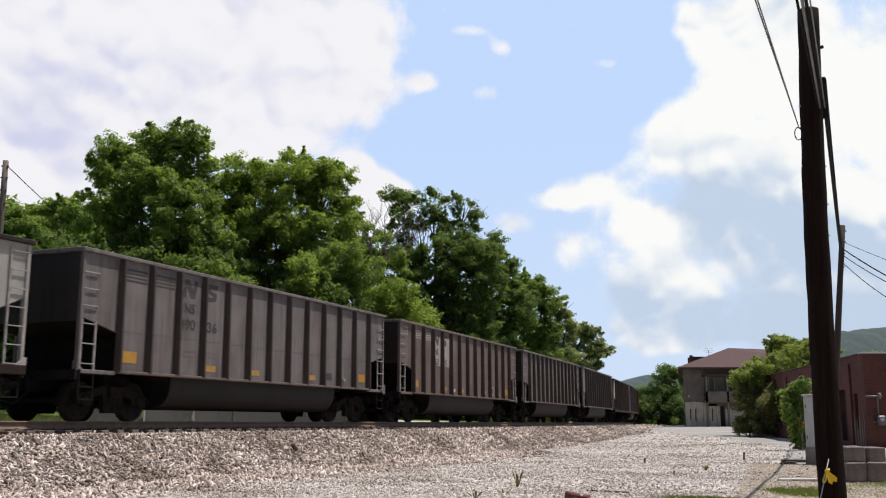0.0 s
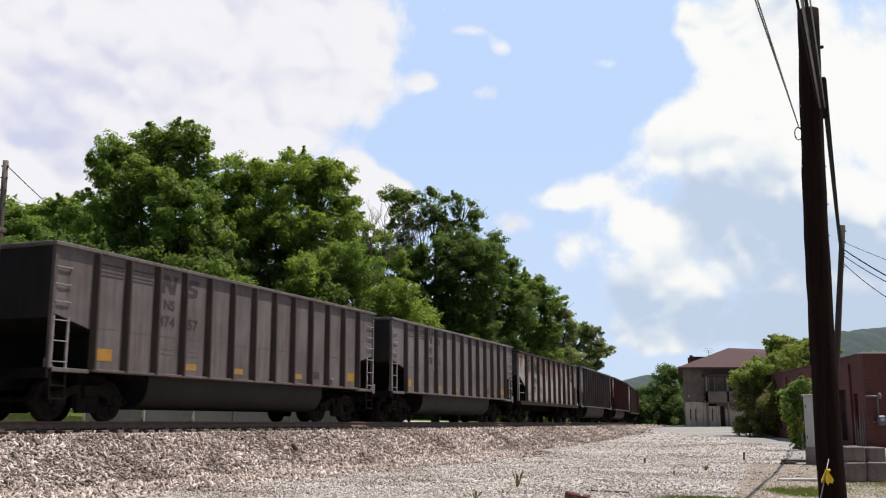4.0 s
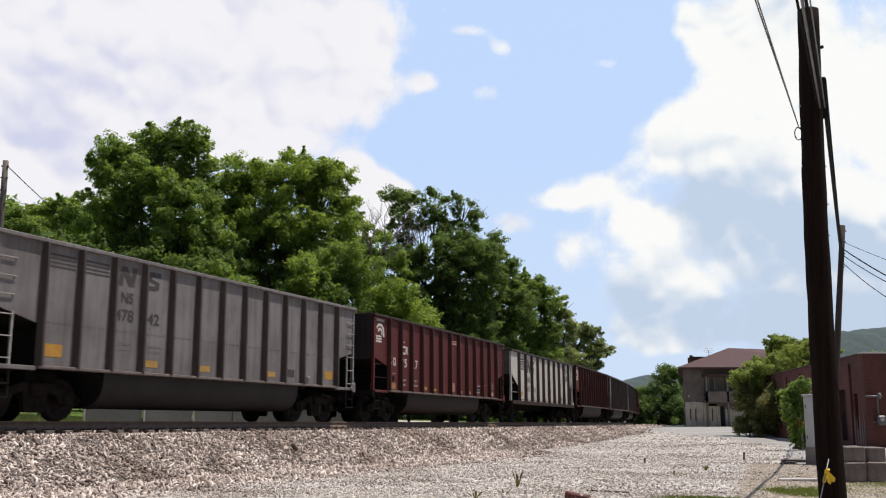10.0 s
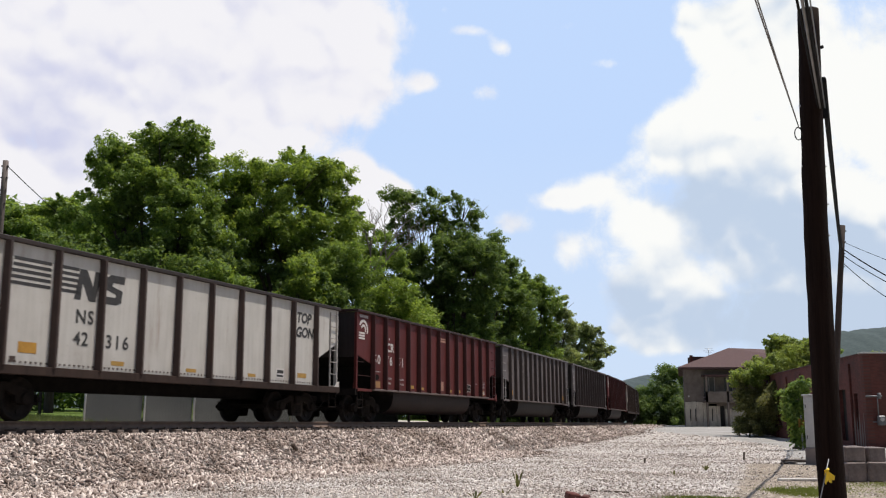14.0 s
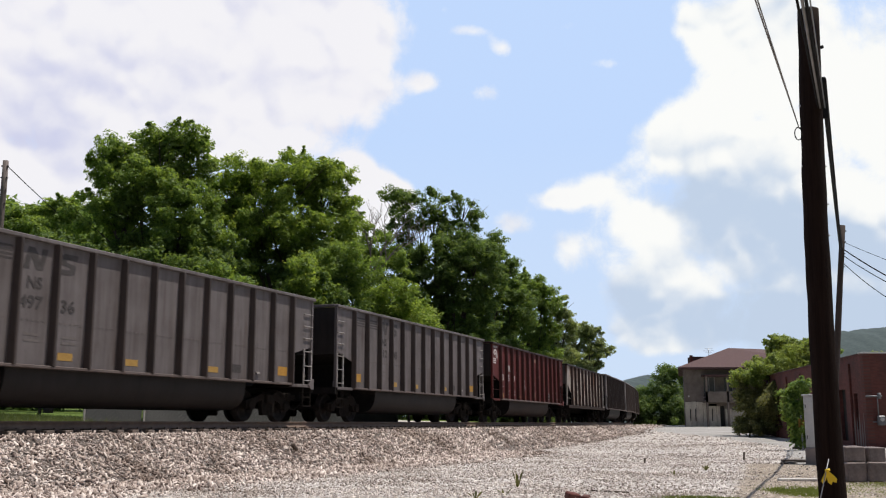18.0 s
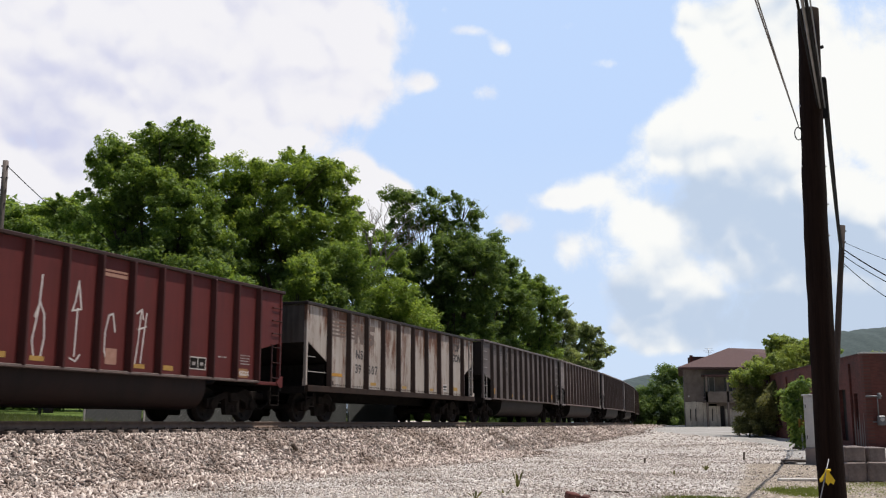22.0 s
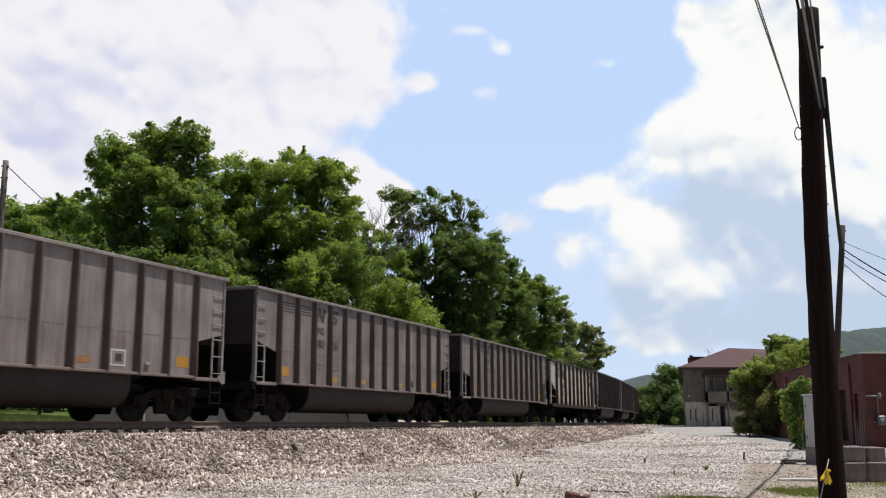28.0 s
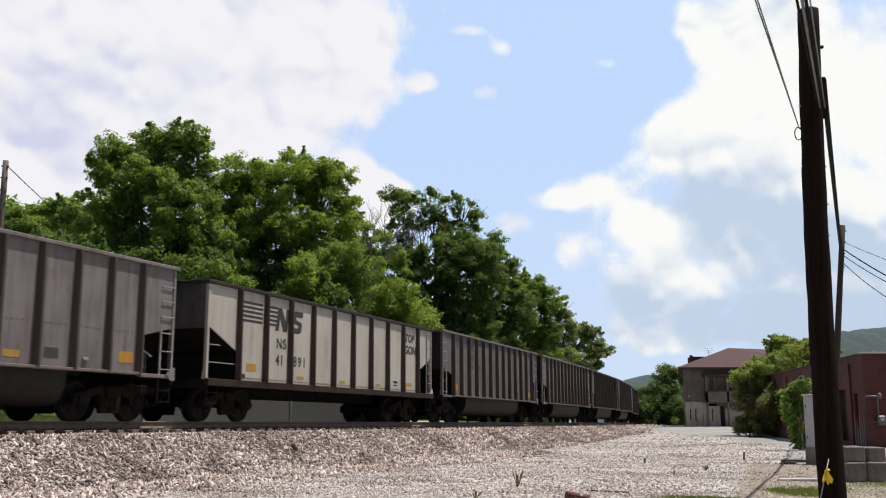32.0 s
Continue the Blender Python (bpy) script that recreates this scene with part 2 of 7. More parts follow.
CABINET = plain("pale_cabinet_paint", (0.44, 0.435, 0.435), (0.58, 0.575, 0.57), 2.0, 0.55, 0.0, 0.05)
METER = plain("grey_meter_metal", (0.10, 0.10, 0.105), (0.20, 0.20, 0.21), 6.0, 0.5, 0.2, 0.1)
ROOFING = plain("maroon_shingle", (0.065, 0.033, 0.032), (0.105, 0.058, 0.055), 6.0, 0.9, 0.0, 0.3)
STUCCO = plain("grimy_stucco", (0.125, 0.10, 0.088), (0.23, 0.19, 0.165), 1.4, 0.9, 0.0, 0.4)
WHITEWASH = plain("flaking_whitewash", (0.33, 0.285, 0.24), (0.62, 0.56, 0.48), 2.2, 0.9, 0.0, 0.4, (1, 1, 0.4))
# Near-black colour stands in for the unlit inside of openings.
DARK_VOID = plain("dark_interior", (0.010, 0.009, 0.009), (0.022, 0.02, 0.02), 3.0, 0.9, 0.0, 0.0)
DUSTY_PANE = plain("dusty_pane", (0.05, 0.048, 0.047), (0.10, 0.096, 0.094), 2.0, 0.35, 0.0, 0.0)
MARK_FAINT = plain("faint_stencil", (0.105, 0.088, 0.083), (0.15, 0.128, 0.122), 9.0, 0.8)
COPING = plain("pale_coping", (0.42, 0.40, 0.39), (0.55, 0.53, 0.52), 3.0, 0.8)
GALV = plain("galvanised_steel", (0.34, 0.34, 0.35), (0.50, 0.50, 0.51), 7.0, 0.45, 0.5, 0.0)
SIGN = plain("amber_sign", (0.20, 0.105, 0.016), (0.30, 0.15, 0.022), 7.0, 0.6)
OLD_WOOD = plain("weathered_timber", (0.045, 0.032, 0.025), (0.11, 0.08, 0.06), 6.0, 0.9, 0.0, 0.6, (1, 1, 0.3))
BARK = plain("bark", (0.05, 0.038, 0.03), (0.12, 0.095, 0.078), 5.0, 0.95, 0.0, 0.8, (3, 3, 0.5))
DEAD_WOOD = plain("dead_twigs", (0.14, 0.115, 0.10), (0.24, 0.20, 0.175), 5.0, 0.9)


def leaf_material(name, c0, c1, c2):
    m, nt, b = material(name, 0.55, 0.0, 0.3)
    g = nt.nodes.new("ShaderNodeNewGeometry")
    co = nt.nodes.new("ShaderNodeTexCoord").outputs["Object"]
    k = calc(nt, "ADD", calc(nt, "MULTIPLY", g.outputs["Random Per Island"], 0.55), calc(nt, "MULTIPLY", fbm(nt, co, 0.45, 3.0), 0.55))
    col = ramp(nt, k, [(0.22, c0), (0.55, c1), (0.9, c2)])
    nt.links.new(col, b.inputs["Base Color"])
    tr = node(nt, "BsdfTranslucent")
    nt.links.new(mixc(nt, 1.0, col, (1.4, 1.3, 0.62), "MULTIPLY"), tr.inputs[0])
    mx = node(nt, "MixShader", i_0=0.55, i_1=b.outputs[0], i_2=tr.outputs[0])
    nt.links.new(mx.outputs[0], nt.nodes["Material Output"].inputs[0])
    return m


LEAF = leaf_material("summer_leaf", (0.094, 0.156, 0.045), (0.173, 0.258, 0.07), (0.3, 0.394, 0.112))
# Deep green, also used where foliage shade is put into the colour.
LEAF_DEEP_SHADE = leaf_material("deep_and_shaded_leaf", (0.065, 0.114, 0.04), (0.117, 0.185, 0.061), (0.202, 0.273, 0.088))
LEAF_BRIGHT = leaf_material("bright_green_leaf", (0.112, 0.177, 0.044), (0.201, 0.29, 0.067), (0.329, 0.415, 0.11))
# Distance haze is painted into this paler, greyer leaf colour.
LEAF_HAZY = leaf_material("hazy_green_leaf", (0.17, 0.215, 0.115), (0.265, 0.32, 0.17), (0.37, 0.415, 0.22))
GRASS = leaf_material("grass_blade", (0.085, 0.115, 0.035), (0.14, 0.175, 0.055), (0.22, 0.24, 0.10))


def stone_material(name, c0, c1, c2):
    m, nt, b = material(name, 0.9, 0.0, 0.25)
    g = nt.nodes.new("ShaderNodeNewGeometry")
    co = nt.nodes.new("ShaderNodeTexCoord").outputs["Object"]
    k = calc(nt, "ADD", calc(nt, "MULTIPLY", g.outputs["Random Per Island"], 0.7), calc(nt, "MULTIPLY", fbm(nt, co, 25.0, 3.0), 0.3))
    tone = ramp(nt, fbm(nt, co, 0.4, 5.0, 0.62), [(0.37, (0.52, 0.48, 0.45)), (0.53, (0.94, 0.93, 0.92)), (0.7, (1.08, 1.08, 1.08))])
    nt.links.new(mixc(nt, 1.0, ramp(nt, k, [(0.12, c0), (0.5, c1), (0.88, c2)]), tone, "MULTIPLY"), b.inputs["Base Color"])
    return m


BALLAST = stone_material("ballast_stone", (0.175, 0.130, 0.112), (0.48, 0.395, 0.355), (0.80, 0.705, 0.65))
PEBBLE = stone_material("pale_gravel", (0.33, 0.285, 0.257), (0.50, 0.438, 0.40), (0.74, 0.67, 0.62))


def ground_material():
    m, nt, b = material("ground_cover", 0.95, 0.0, 0.2)
    co = nt.nodes.new("ShaderNodeTexCoord").outputs["Object"]
    at = nt.nodes.new("ShaderNodeAttribute")
    at.attribute_name = "cover"
    sep = nt.nodes.new("ShaderNodeSeparateColor")
    nt.links.new(at.outputs["Color"], sep.inputs[0])
    wob = calc(nt, "MULTIPLY", calc(nt, "SUBTRACT", fbm(nt, co, 1.3, 5.0, 0.65), 0.5), 1.3)
    fine = fbm(nt, co, 26.0, 4.0, 0.7)
    vor = nt.nodes.new("ShaderNodeTexVoronoi")
    nt.links.new(co, vor.inputs["Vector"])
    vor.inputs["Scale"].default_value = 17.0
    patch = fbm(nt, co, 0.35, 5.0, 0.6)
    sepv = nt.nodes.new("ShaderNodeSeparateColor")
    nt.links.new(vor.outputs["Color"], sepv.inputs[0])
    g = calc(nt, "ADD", calc(nt, "MULTIPLY", sepv.outputs[0], 0.62), calc(nt, "ADD", calc(nt, "MULTIPLY", fine, 0.22), calc(nt, "MULTIPLY", patch, 0.26)))
    gravel = ramp(nt, g, [(0.28, (0.18, 0.155, 0.14)), (0.55, (0.41, 0.365, 0.335)), (0.85, (0.69, 0.64, 0.60))])
    # Bed under the stones is darkened to paint shade into their gaps.
    ballast = ramp(nt, g, [(0.28, (0.05, 0.04, 0.035)), (0.55, (0.11, 0.09, 0.08)), (0.85, (0.24, 0.205, 0.19))])
    grass = ramp(nt, calc(nt, "ADD", calc(nt, "MULTIPLY", fine, 0.5), calc(nt, "MULTIPLY", patch, 0.5)), [(0.3, (0.05, 0.075, 0.015)), (0.55, (0.10, 0.15, 0.03)), (0.8, (0.20, 0.22, 0.08))])
    dirt = ramp(nt, g, [(0.25, (0.15, 0.12, 0.09)), (0.55, (0.27, 0.22, 0.172)), (0.85, (0.42, 0.355, 0.295))])

    def edge(ch):
        n = node(nt, "MapRange", i_0=calc(nt, "ADD", sep.outputs[ch], wob), i_1=0.35, i_2=0.65)
        return n.outputs[0]
    col = mixc(nt, edge(0), gravel, ballast)
    road = ramp(nt, calc(nt, "ADD", calc(nt, "MULTIPLY", fine, 0.5), calc(nt, "MULTIPLY", patch, 0.5)), [(0.3, (0.22, 0.205, 0.19)), (0.52, (0.32, 0.302, 0.286)), (0.75, (0.44, 0.42, 0.40))])
    rd = node(nt, "MapRange", i_0=calc(nt, "ADD", at.outputs["Alpha"], calc(nt, "MULTIPLY", wob, 0.6)), i_1=0.35, i_2=0.65)
    col = mixc(nt, rd.outputs[0], col, road)
    col = mixc(nt, edge(2), col, dirt)
    col = mixc(nt, edge(1), col, grass)
    nt.links.new(col, b.inputs["Base Color"])
    bump(nt, b, calc(nt, "ADD", calc(nt, "MULTIPLY", vor.outputs["Distance"], -0.8), calc(nt, "MULTIPLY", fine, 0.6)), 0.7, 0.04)
    return m


GROUND = ground_material()


# ---- mesh helpers ----
def part(name, bm, mat, parent=None, label=""):
    """One mesh object from a bmesh (or ready mesh) under a thing or a part."""
    if isinstance(bm, bpy.types.Mesh):
        me = bm
    else:
        me = bpy.data.meshes.new(name)
        bm.normal_update()
        bm.to_mesh(me)
        bm.free()
        me.materials.append(mat)
    ob = new(name, me)
    if parent is not None:
        ob.parent = parent
    if label:
        ob["label"] = label
    return ob


def box(bm, x0, x1, y0, y1, z0, z1, m=None, bev=0.0):
    vs = [bm.verts.new(((m @ Vector(p)) if m else p)) for p in ((x0, y0, z0), (x1, y0, z0), (x1, y1, z0), (x0, y1, z0), (x0, y0, z1), (x1, y0, z1), (x1, y1, z1), (x0, y1, z1))]
    fs = [bm.faces.new([vs[i] for i in f]) for f in ((0, 3, 2, 1), (4, 5, 6, 7), (0, 1, 5, 4), (1, 2, 6, 5), (2, 3, 7, 6), (3, 0, 4, 7))]
    if bev:
        es = list({e for f in fs for e in f.edges})
        bmesh.ops.bevel(bm, geom=es, offset=bev, segments=1, affect="EDGES")
    return bm


def boxed(*a, **k):
    return box(bmesh.new(), *a, **k)


def rod(bm, p0, p1, r0, r1=None, n=6, caps=True):
    r1 = r0 if r1 is None else r1
    p0, p1 = Vector(p0), Vector(p1)
    q = (p1 - p0).to_track_quat("Z", "Y")
    a, b = [], []
    for i in range(n):
        w = 2 * math.pi * i / n
        o = Vector((math.cos(w), math.sin(w), 0))
        a.append(bm.verts.new(p0 + q @ (o * r0)))
        b.append(bm.verts.new(p1 + q @ (o * r1)))
    for i in range(n):
        f = bm.faces.new((a[i], a[(i + 1) % n], b[(i + 1) % n], b[i]))
        f.smooth = n > 5
    if caps:
        bm.faces.new(a[::-1])
        bm.faces.new(b)
    return bm


def slab(bm, outline, y0, y1):
    """A plate with an outline in x and z, from y0 to y1."""
    a = [bm.verts.new((x, y0, z)) for x, z in outline]
    b = [bm.verts.new((x, y1, z)) for x, z in outline]
    n = len(a)
    bm.faces.new(a)
    bm.faces.new(b[::-1])
    for i in range(n):
        bm.faces.new((a[i], b[i], b[(i + 1) % n], a[(i + 1) % n]))
    bmesh.ops.recalc_face_normals(bm, faces=bm.faces)
    return bm


def mesh_from(name, verts, faces, mat, smooth=False):
    """A mesh from arrays: verts (n, 3), faces (m, k) of one corner count."""
    me = bpy.data.meshes.new(name)
    k = faces.shape[1]
    me.vertices.add(len(verts))
    me.vertices.foreach_set("co", np.ascontiguousarray(verts, dtype=np.float32).ravel())
    me.loops.add(faces.size)
    me.loops.foreach_set("vertex_index", np.ascontiguousarray(faces, dtype=np.int32).ravel())
    me.polygons.add(len(faces))
    me.polygons.foreach_set("loop_start", np.arange(0, faces.size, k, dtype=np.int32))
    if smooth:
        me.polygons.foreach_set("use_smooth", np.ones(len(faces), dtype=bool))
    me.update(calc_edges=True)
    me.materials.append(mat)
    return me


def text_mesh(body, size, bold=0.006, wide=1.0, slant=0.0):
    cu = bpy.data.curves.new("lettering", "FONT")
    cu.body, cu.size, cu.align_x, cu.resolution_u = body, size, "LEFT", 3
    cu.extrude, cu.offset, cu.space_character, cu.shear = 0.002, bold, wide, slant
    tmp = new("lettering", cu)
    bpy.context.view_layer.update()
    me = bpy.data.meshes.new_from_object(tmp.evaluated_get(bpy.context.evaluated_depsgraph_get()))
    bpy.data.objects.remove(tmp)
    return me


def thing(name, m, label, category, group="", kind=""):
    ob = new(name)
    ob.empty_display_size = 0.2
    ob.matrix_basis = m
    return tagged(ob, label, category, group, kind)


# ---- the track's line: a gentle left-hand curve of about 512 m radius ----
BEND, HEAD0, RAIL_Z = -0.001952, radians(24.233), 1.25


def on_track(s, right=0.0):
    """Place and heading at s metres along the cars' near side; right: metres to the camera's side of the centre line."""
    a = HEAD0 + BEND * s
    x = -10.056 + (math.cos(HEAD0) - math.cos(a)) / BEND
    y = 15.754 + (math.sin(a) - math.sin(HEAD0)) / BEND
    o = right - 1.6
    return x + o * math.cos(a), y - o * math.sin(a), a


def off_track(x, y):
    """Arrays of (s, metres to the camera's side of the centre line) for places x, y."""
    R = 1 / abs(BEND)
    cx, cy = -10.056 - R * math.cos(HEAD0), 15.754 + R * math.sin(HEAD0)
    dx, dy = x - cx, y - cy
    r = np.hypot(dx, dy)
    ang = np.arctan2(dy, dx)           # at s: cos = cos(a), sin = -sin(a) of the heading
    s = (ang + HEAD0) * R
    return s, r - (R - 1.6)


# ---- the ground: one sheet with the ballast bank in it ----
def smooth(a, b, x):
    t = np.clip((x - a) / (b - a), 0, 1)
    return t * t * (3 - 2 * t)


def waves(x, y, k):
    return np.sin(x * k + 1.3 * np.sin(y * k * 0.7)) * np.cos(y * k * 1.13 + 0.8 * np.sin(x * k * 0.6))


def ground_z(x, y):
    x, y = np.asarray(x, float), np.asarray(y, float)
    s, d = off_track(x, y)
    near = 0.0 + 0.92 * smooth(28, 120, y) + 0.03 * waves(x, y, 0.45) + 0.012 * waves(x, y, 1.7)
    far = 1.12 + 0.035 * np.clip(-d - 4, 0, 40) + 0.04 * waves(x, y, 0.3)
    bed = RAIL_Z - 0.302
    base = np.where(d > 0, near, far)
    foot = np.clip((np.abs(d) - 1.70) / 1.9, 0, None)
    bank = bed - foot
    h = np.maximum(base, np.minimum(bed, bank) + 0.02 * waves(x, y, 2.3))
    reach = smooth(900, 2500, np.hypot(x, y))
    return h * (1 - reach) + 1.0 * reach


def road_edge(y):
    return np.interp(y, [24, 29, 38, 45, 60, 70, 80, 95, 110], [9.4, 10.4, 13.2, 15.8, 17.5, 17.7, 16.8, 15.0, 13.0])


def make_ground():
    def steps(lo, a, b, hi, fine, n):
        mid = np.arange(a, b, fine)
        return np.concatenate([a - np.geomspace(fine, a - lo, n)[::-1], mid, b + np.geomspace(fine, hi - b, n)])
    xs, ys = steps(-3000, -24, 26, 3000, 0.27, 34), steps(-400, 8, 62, 4000, 0.27, 44)
    gx, gy = np.meshgrid(xs, ys)
    gz = ground_z(gx, gy)
    n, m = len(xs), len(ys)
    v = np.stack([gx.ravel(), gy.ravel(), gz.ravel()], 1)
    i = (np.arange(m - 1)[:, None] * n + np.arange(n - 1)[None, :]).ravel()
    me = mesh_from("ground", v, np.stack([i, i + 1, i + n + 1, i + n], 1), GROUND, True)
    s, d = off_track(v[:, 0], v[:, 1])
    x, y = v[:, 0], v[:, 1]
    ballast = smooth(5.4, 3.3, np.abs(d))
    grass = np.maximum(smooth(-6.5, -9, d) * (1 - smooth(-4.5, -2.0, x + 0.02 * y) * smooth(44, 50, y) * smooth(80, 70, y)), 0.30 * smooth(5.6, 6.4, x - 0.02 * y) * smooth(20.6, 19.6, y))
    grass = np.maximum(grass, 0.62 * np.exp(-((x - 6.4) / 0.45) ** 2 - ((y - 18.0) / 0.7) ** 2))
    grass = np.maximum(grass, 0.62 * np.exp(-((x - 4.3) / 0.55) ** 2 - ((y - 16.3) / 0.35) ** 2))
    grass = np.maximum(grass, smooth(26, 32, x - 0.12 * y))
    grass = np.maximum(grass, smooth(130, 160, y))
    dirt = np.maximum(smooth(-0.5, 0.5, x - 4.6 - 0.33 * (y - 16)) * smooth(31, 28, y), 0.55 * np.exp(-((x - 3.4) / 1.3) ** 2 - ((y - 16.1) / 0.5) ** 2))
    dirt = np.maximum(dirt, 0.24 * np.exp(-((y - 22.8 - 0.12 * x) / 0.35) ** 2) * smooth(0.5, 2.5, x))
    dirt = np.maximum(dirt, 0.42 * np.exp(-((y - 31.5 - 0.25 * x) / 1.0) ** 2) * (d > 5))
    road = smooth(-0.5, 0.5, x - road_edge(y)) * smooth(25, 29, y)
    cov = np.stack([ballast, grass, dirt, road], 1).astype(np.float32)
    at = me.color_attributes.new("cover", "FLOAT_COLOR", "POINT")
    at.data.foreach_set("color", cov.ravel())
    return tagged(new("ground", me), "pale gravel lot beside a ballast bank, grass beyond", "ground", kind="structure")


make_ground()


def scatter_stones(name, places, sizes, mat, label, seed):
    """Angular stones of twelve triangles each, lying on the ground."""
    rng = np.random.default_rng(seed)
    n = len(sizes)
    cube = np.array([(a, b, c) for a in (-1, 1) for b in (-1, 1) for c in (-1, 1)], float)
    tri = np.array([(0, 1, 3), (0, 3, 2), (4, 6, 7), (4, 7, 5), (0, 4, 5), (0, 5, 1), (2, 3, 7), (2, 7, 6), (0, 2, 6), (0, 6, 4), (1, 5, 7), (1, 7, 3)])
    v = cube[None] * (0.5 + 0.5 * rng.random((n, 8, 3)) ** 1.5)
    v *= np.stack([0.9 + 1.35 * rng.random(n), 0.45 + 0.45 * rng.random(n), 0.2 + 0.3 * rng.random(n)], 1)[:, None]
    q = rng.normal(size=(n, 4))
    q /= np.linalg.norm(q, axis=1)[:, None]
    w, x, y, z = q.T
    rot = np.stack([1 - 2 * (y * y + z * z), 2 * (x * y - z * w), 2 * (x * z + y * w), 2 * (x * y + z * w), 1 - 2 * (x * x + z * z), 2 * (y * z - x * w), 2 * (x * z - y * w), 2 * (y * z + x * w), 1 - 2 * (x * x + y * y)], 1).reshape(n, 3, 3)
    v = np.einsum("nij,nkj->nki", rot, v) * sizes[:, None, None] + places[:, None]
    f = (tri[None] + 8 * np.arange(n)[:, None, None]).reshape(-1, 3)
    return tagged(new(name, mesh_from(name, v.reshape(-1, 3), f, mat)), label, "gravel", kind="stuff")


def ballast_stones():
    rng = np.random.default_rng(4)
    out = []
    for s0, s1, dens, size in ((-3, 12, 340, 0.040), (12, 28, 220, 0.046), (28, 60, 105, 0.053), (60, 110, 26, 0.066)):
        n = int((s1 - s0) * 5.4 * dens)
        s, d = rng.uniform(s0, s1, n), rng.uniform(0.95, 6.4, n)
        keep = rng.random(n) < np.clip(((6.4 if s0 < 28 else 4.9) - d) / 2.6, 0.0, 1.0) ** 1.5
        s, d = s[keep], d[keep]
        a = HEAD0 + BEND * s
        R = 1 / abs(BEND)
        cx, cy = -10.056 - R * math.cos(HEAD0), 15.754 + R * math.sin(HEAD0)
        x, y = cx + (R - 1.6 + d) * np.cos(a), cy - (R - 1.6 + d) * np.sin(a)
        out.append((x, y, size * (0.5 + 0.95 * rng.random(len(s)) ** 2) * np.where(d < 1.8, 0.78, 1.04)))
    x, y, z = (np.concatenate(q) for q in zip(*out))
    p = np.stack([x, y, ground_z(x, y) + z * 0.3], 1)
    scatter_stones("ballast_stones", p, z, BALLAST, "crushed grey-brown railway ballast on the bank", 5)


def lot_stones():
    rng = np.random.default_rng(8)
    out = []
    for y0, y1, dens, size in ((12, 18, 230, 0.019), (17, 25, 130, 0.021), (22, 36, 85, 0.022), (31, 54, 30, 0.029), (46, 82, 9, 0.040)):
        n = int((y1 - y0) * 0.77 * y1 * dens)
        x, y = rng.uniform(-0.42 * y1, 0.36 * y1, n), rng.uniform(y0, y1, n)
        s, d = off_track(x, y)
        keep = (d > 3.0 + 1.2 * rng.random(n)) & (x < np.where(y < 29, 4.6 + 0.33 * (y - 16) + 0.25 * rng.normal(size=n) + 4.0 * (rng.random(n) < 0.22), road_edge(y) + 0.3 * rng.normal(size=n))) & (x > -0.5 * y) & (rng.random(n) < 0.8 + 0.25 * waves(x, y, 0.55) + 0.2 * waves(x, y, 1.9)) & ~((np.abs(y - 31.5 - 0.25 * x) < 0.8) & (rng.random(n) < 0.5))
        out.append((x[keep], y[keep], size * (0.5 + 1.0 * rng.random(keep.sum()) ** 2)))
    x, y, z = (np.concatenate(q) for q in zip(*out))
    p = np.stack([x, y, ground_z(x, y) + z * 0.25], 1)
    scatter_stones("lot_gravel", p, z, PEBBLE, "pale loose gravel strewn over the lot", 9)


ballast_stones()
lot_stones()


# ---- the railway: two rails on ties ----
def make_rail(right, label):
    prof = [(-0.075, 0.0), (0.075, 0.0), (0.075, 0.014), (0.012, 0.034), (0.010, 0.130), (0.036, 0.142), (0.036, 0.166), (0.028, 0.172), (-0.028, 0.172), (-0.036, 0.166), (-0.036, 0.142), (-0.010, 0.130), (-0.012, 0.034), (-0.075, 0.014)]
    v, f = [], []
    ss = np.arange(-60, 230, 2.0)
    for s in ss:
        x, y, a = on_track(s, right)
        for o, h in prof:
            v.append((x + o * math.cos(a), y - o * math.sin(a), RAIL_Z - 0.172 + h))
    k = len(prof)
    for i in range(len(ss) - 1):
        for j in range(k):
            f.append((i * k + j, (i + 1) * k + j, (i + 1) * k + (j + 1) % k, i * k + (j + 1) % k))
    me = mesh_from("rail", np.array(v), np.array(f), RAIL_SIDE)
    me.materials.append(RAIL_TOP)
    idx = np.zeros(len(f), dtype=np.int32)
    idx[np.arange(len(f)) % k == 7] = 1
    me.polygons.foreach_set("material_index", idx)
    bm = bmesh.new()
    bm.from_mesh(me)
    bmesh.ops.recalc_face_normals(bm, faces=bm.faces)
    bm.to_mesh(me)
    bm.free()
    return tagged(new("rail", me), label, "rail", "rails of the track", "structure")


make_rail(0.7535, "rusty steel rail with a polished head")
make_rail(-0.7535, "rusty steel rail with a polished head")


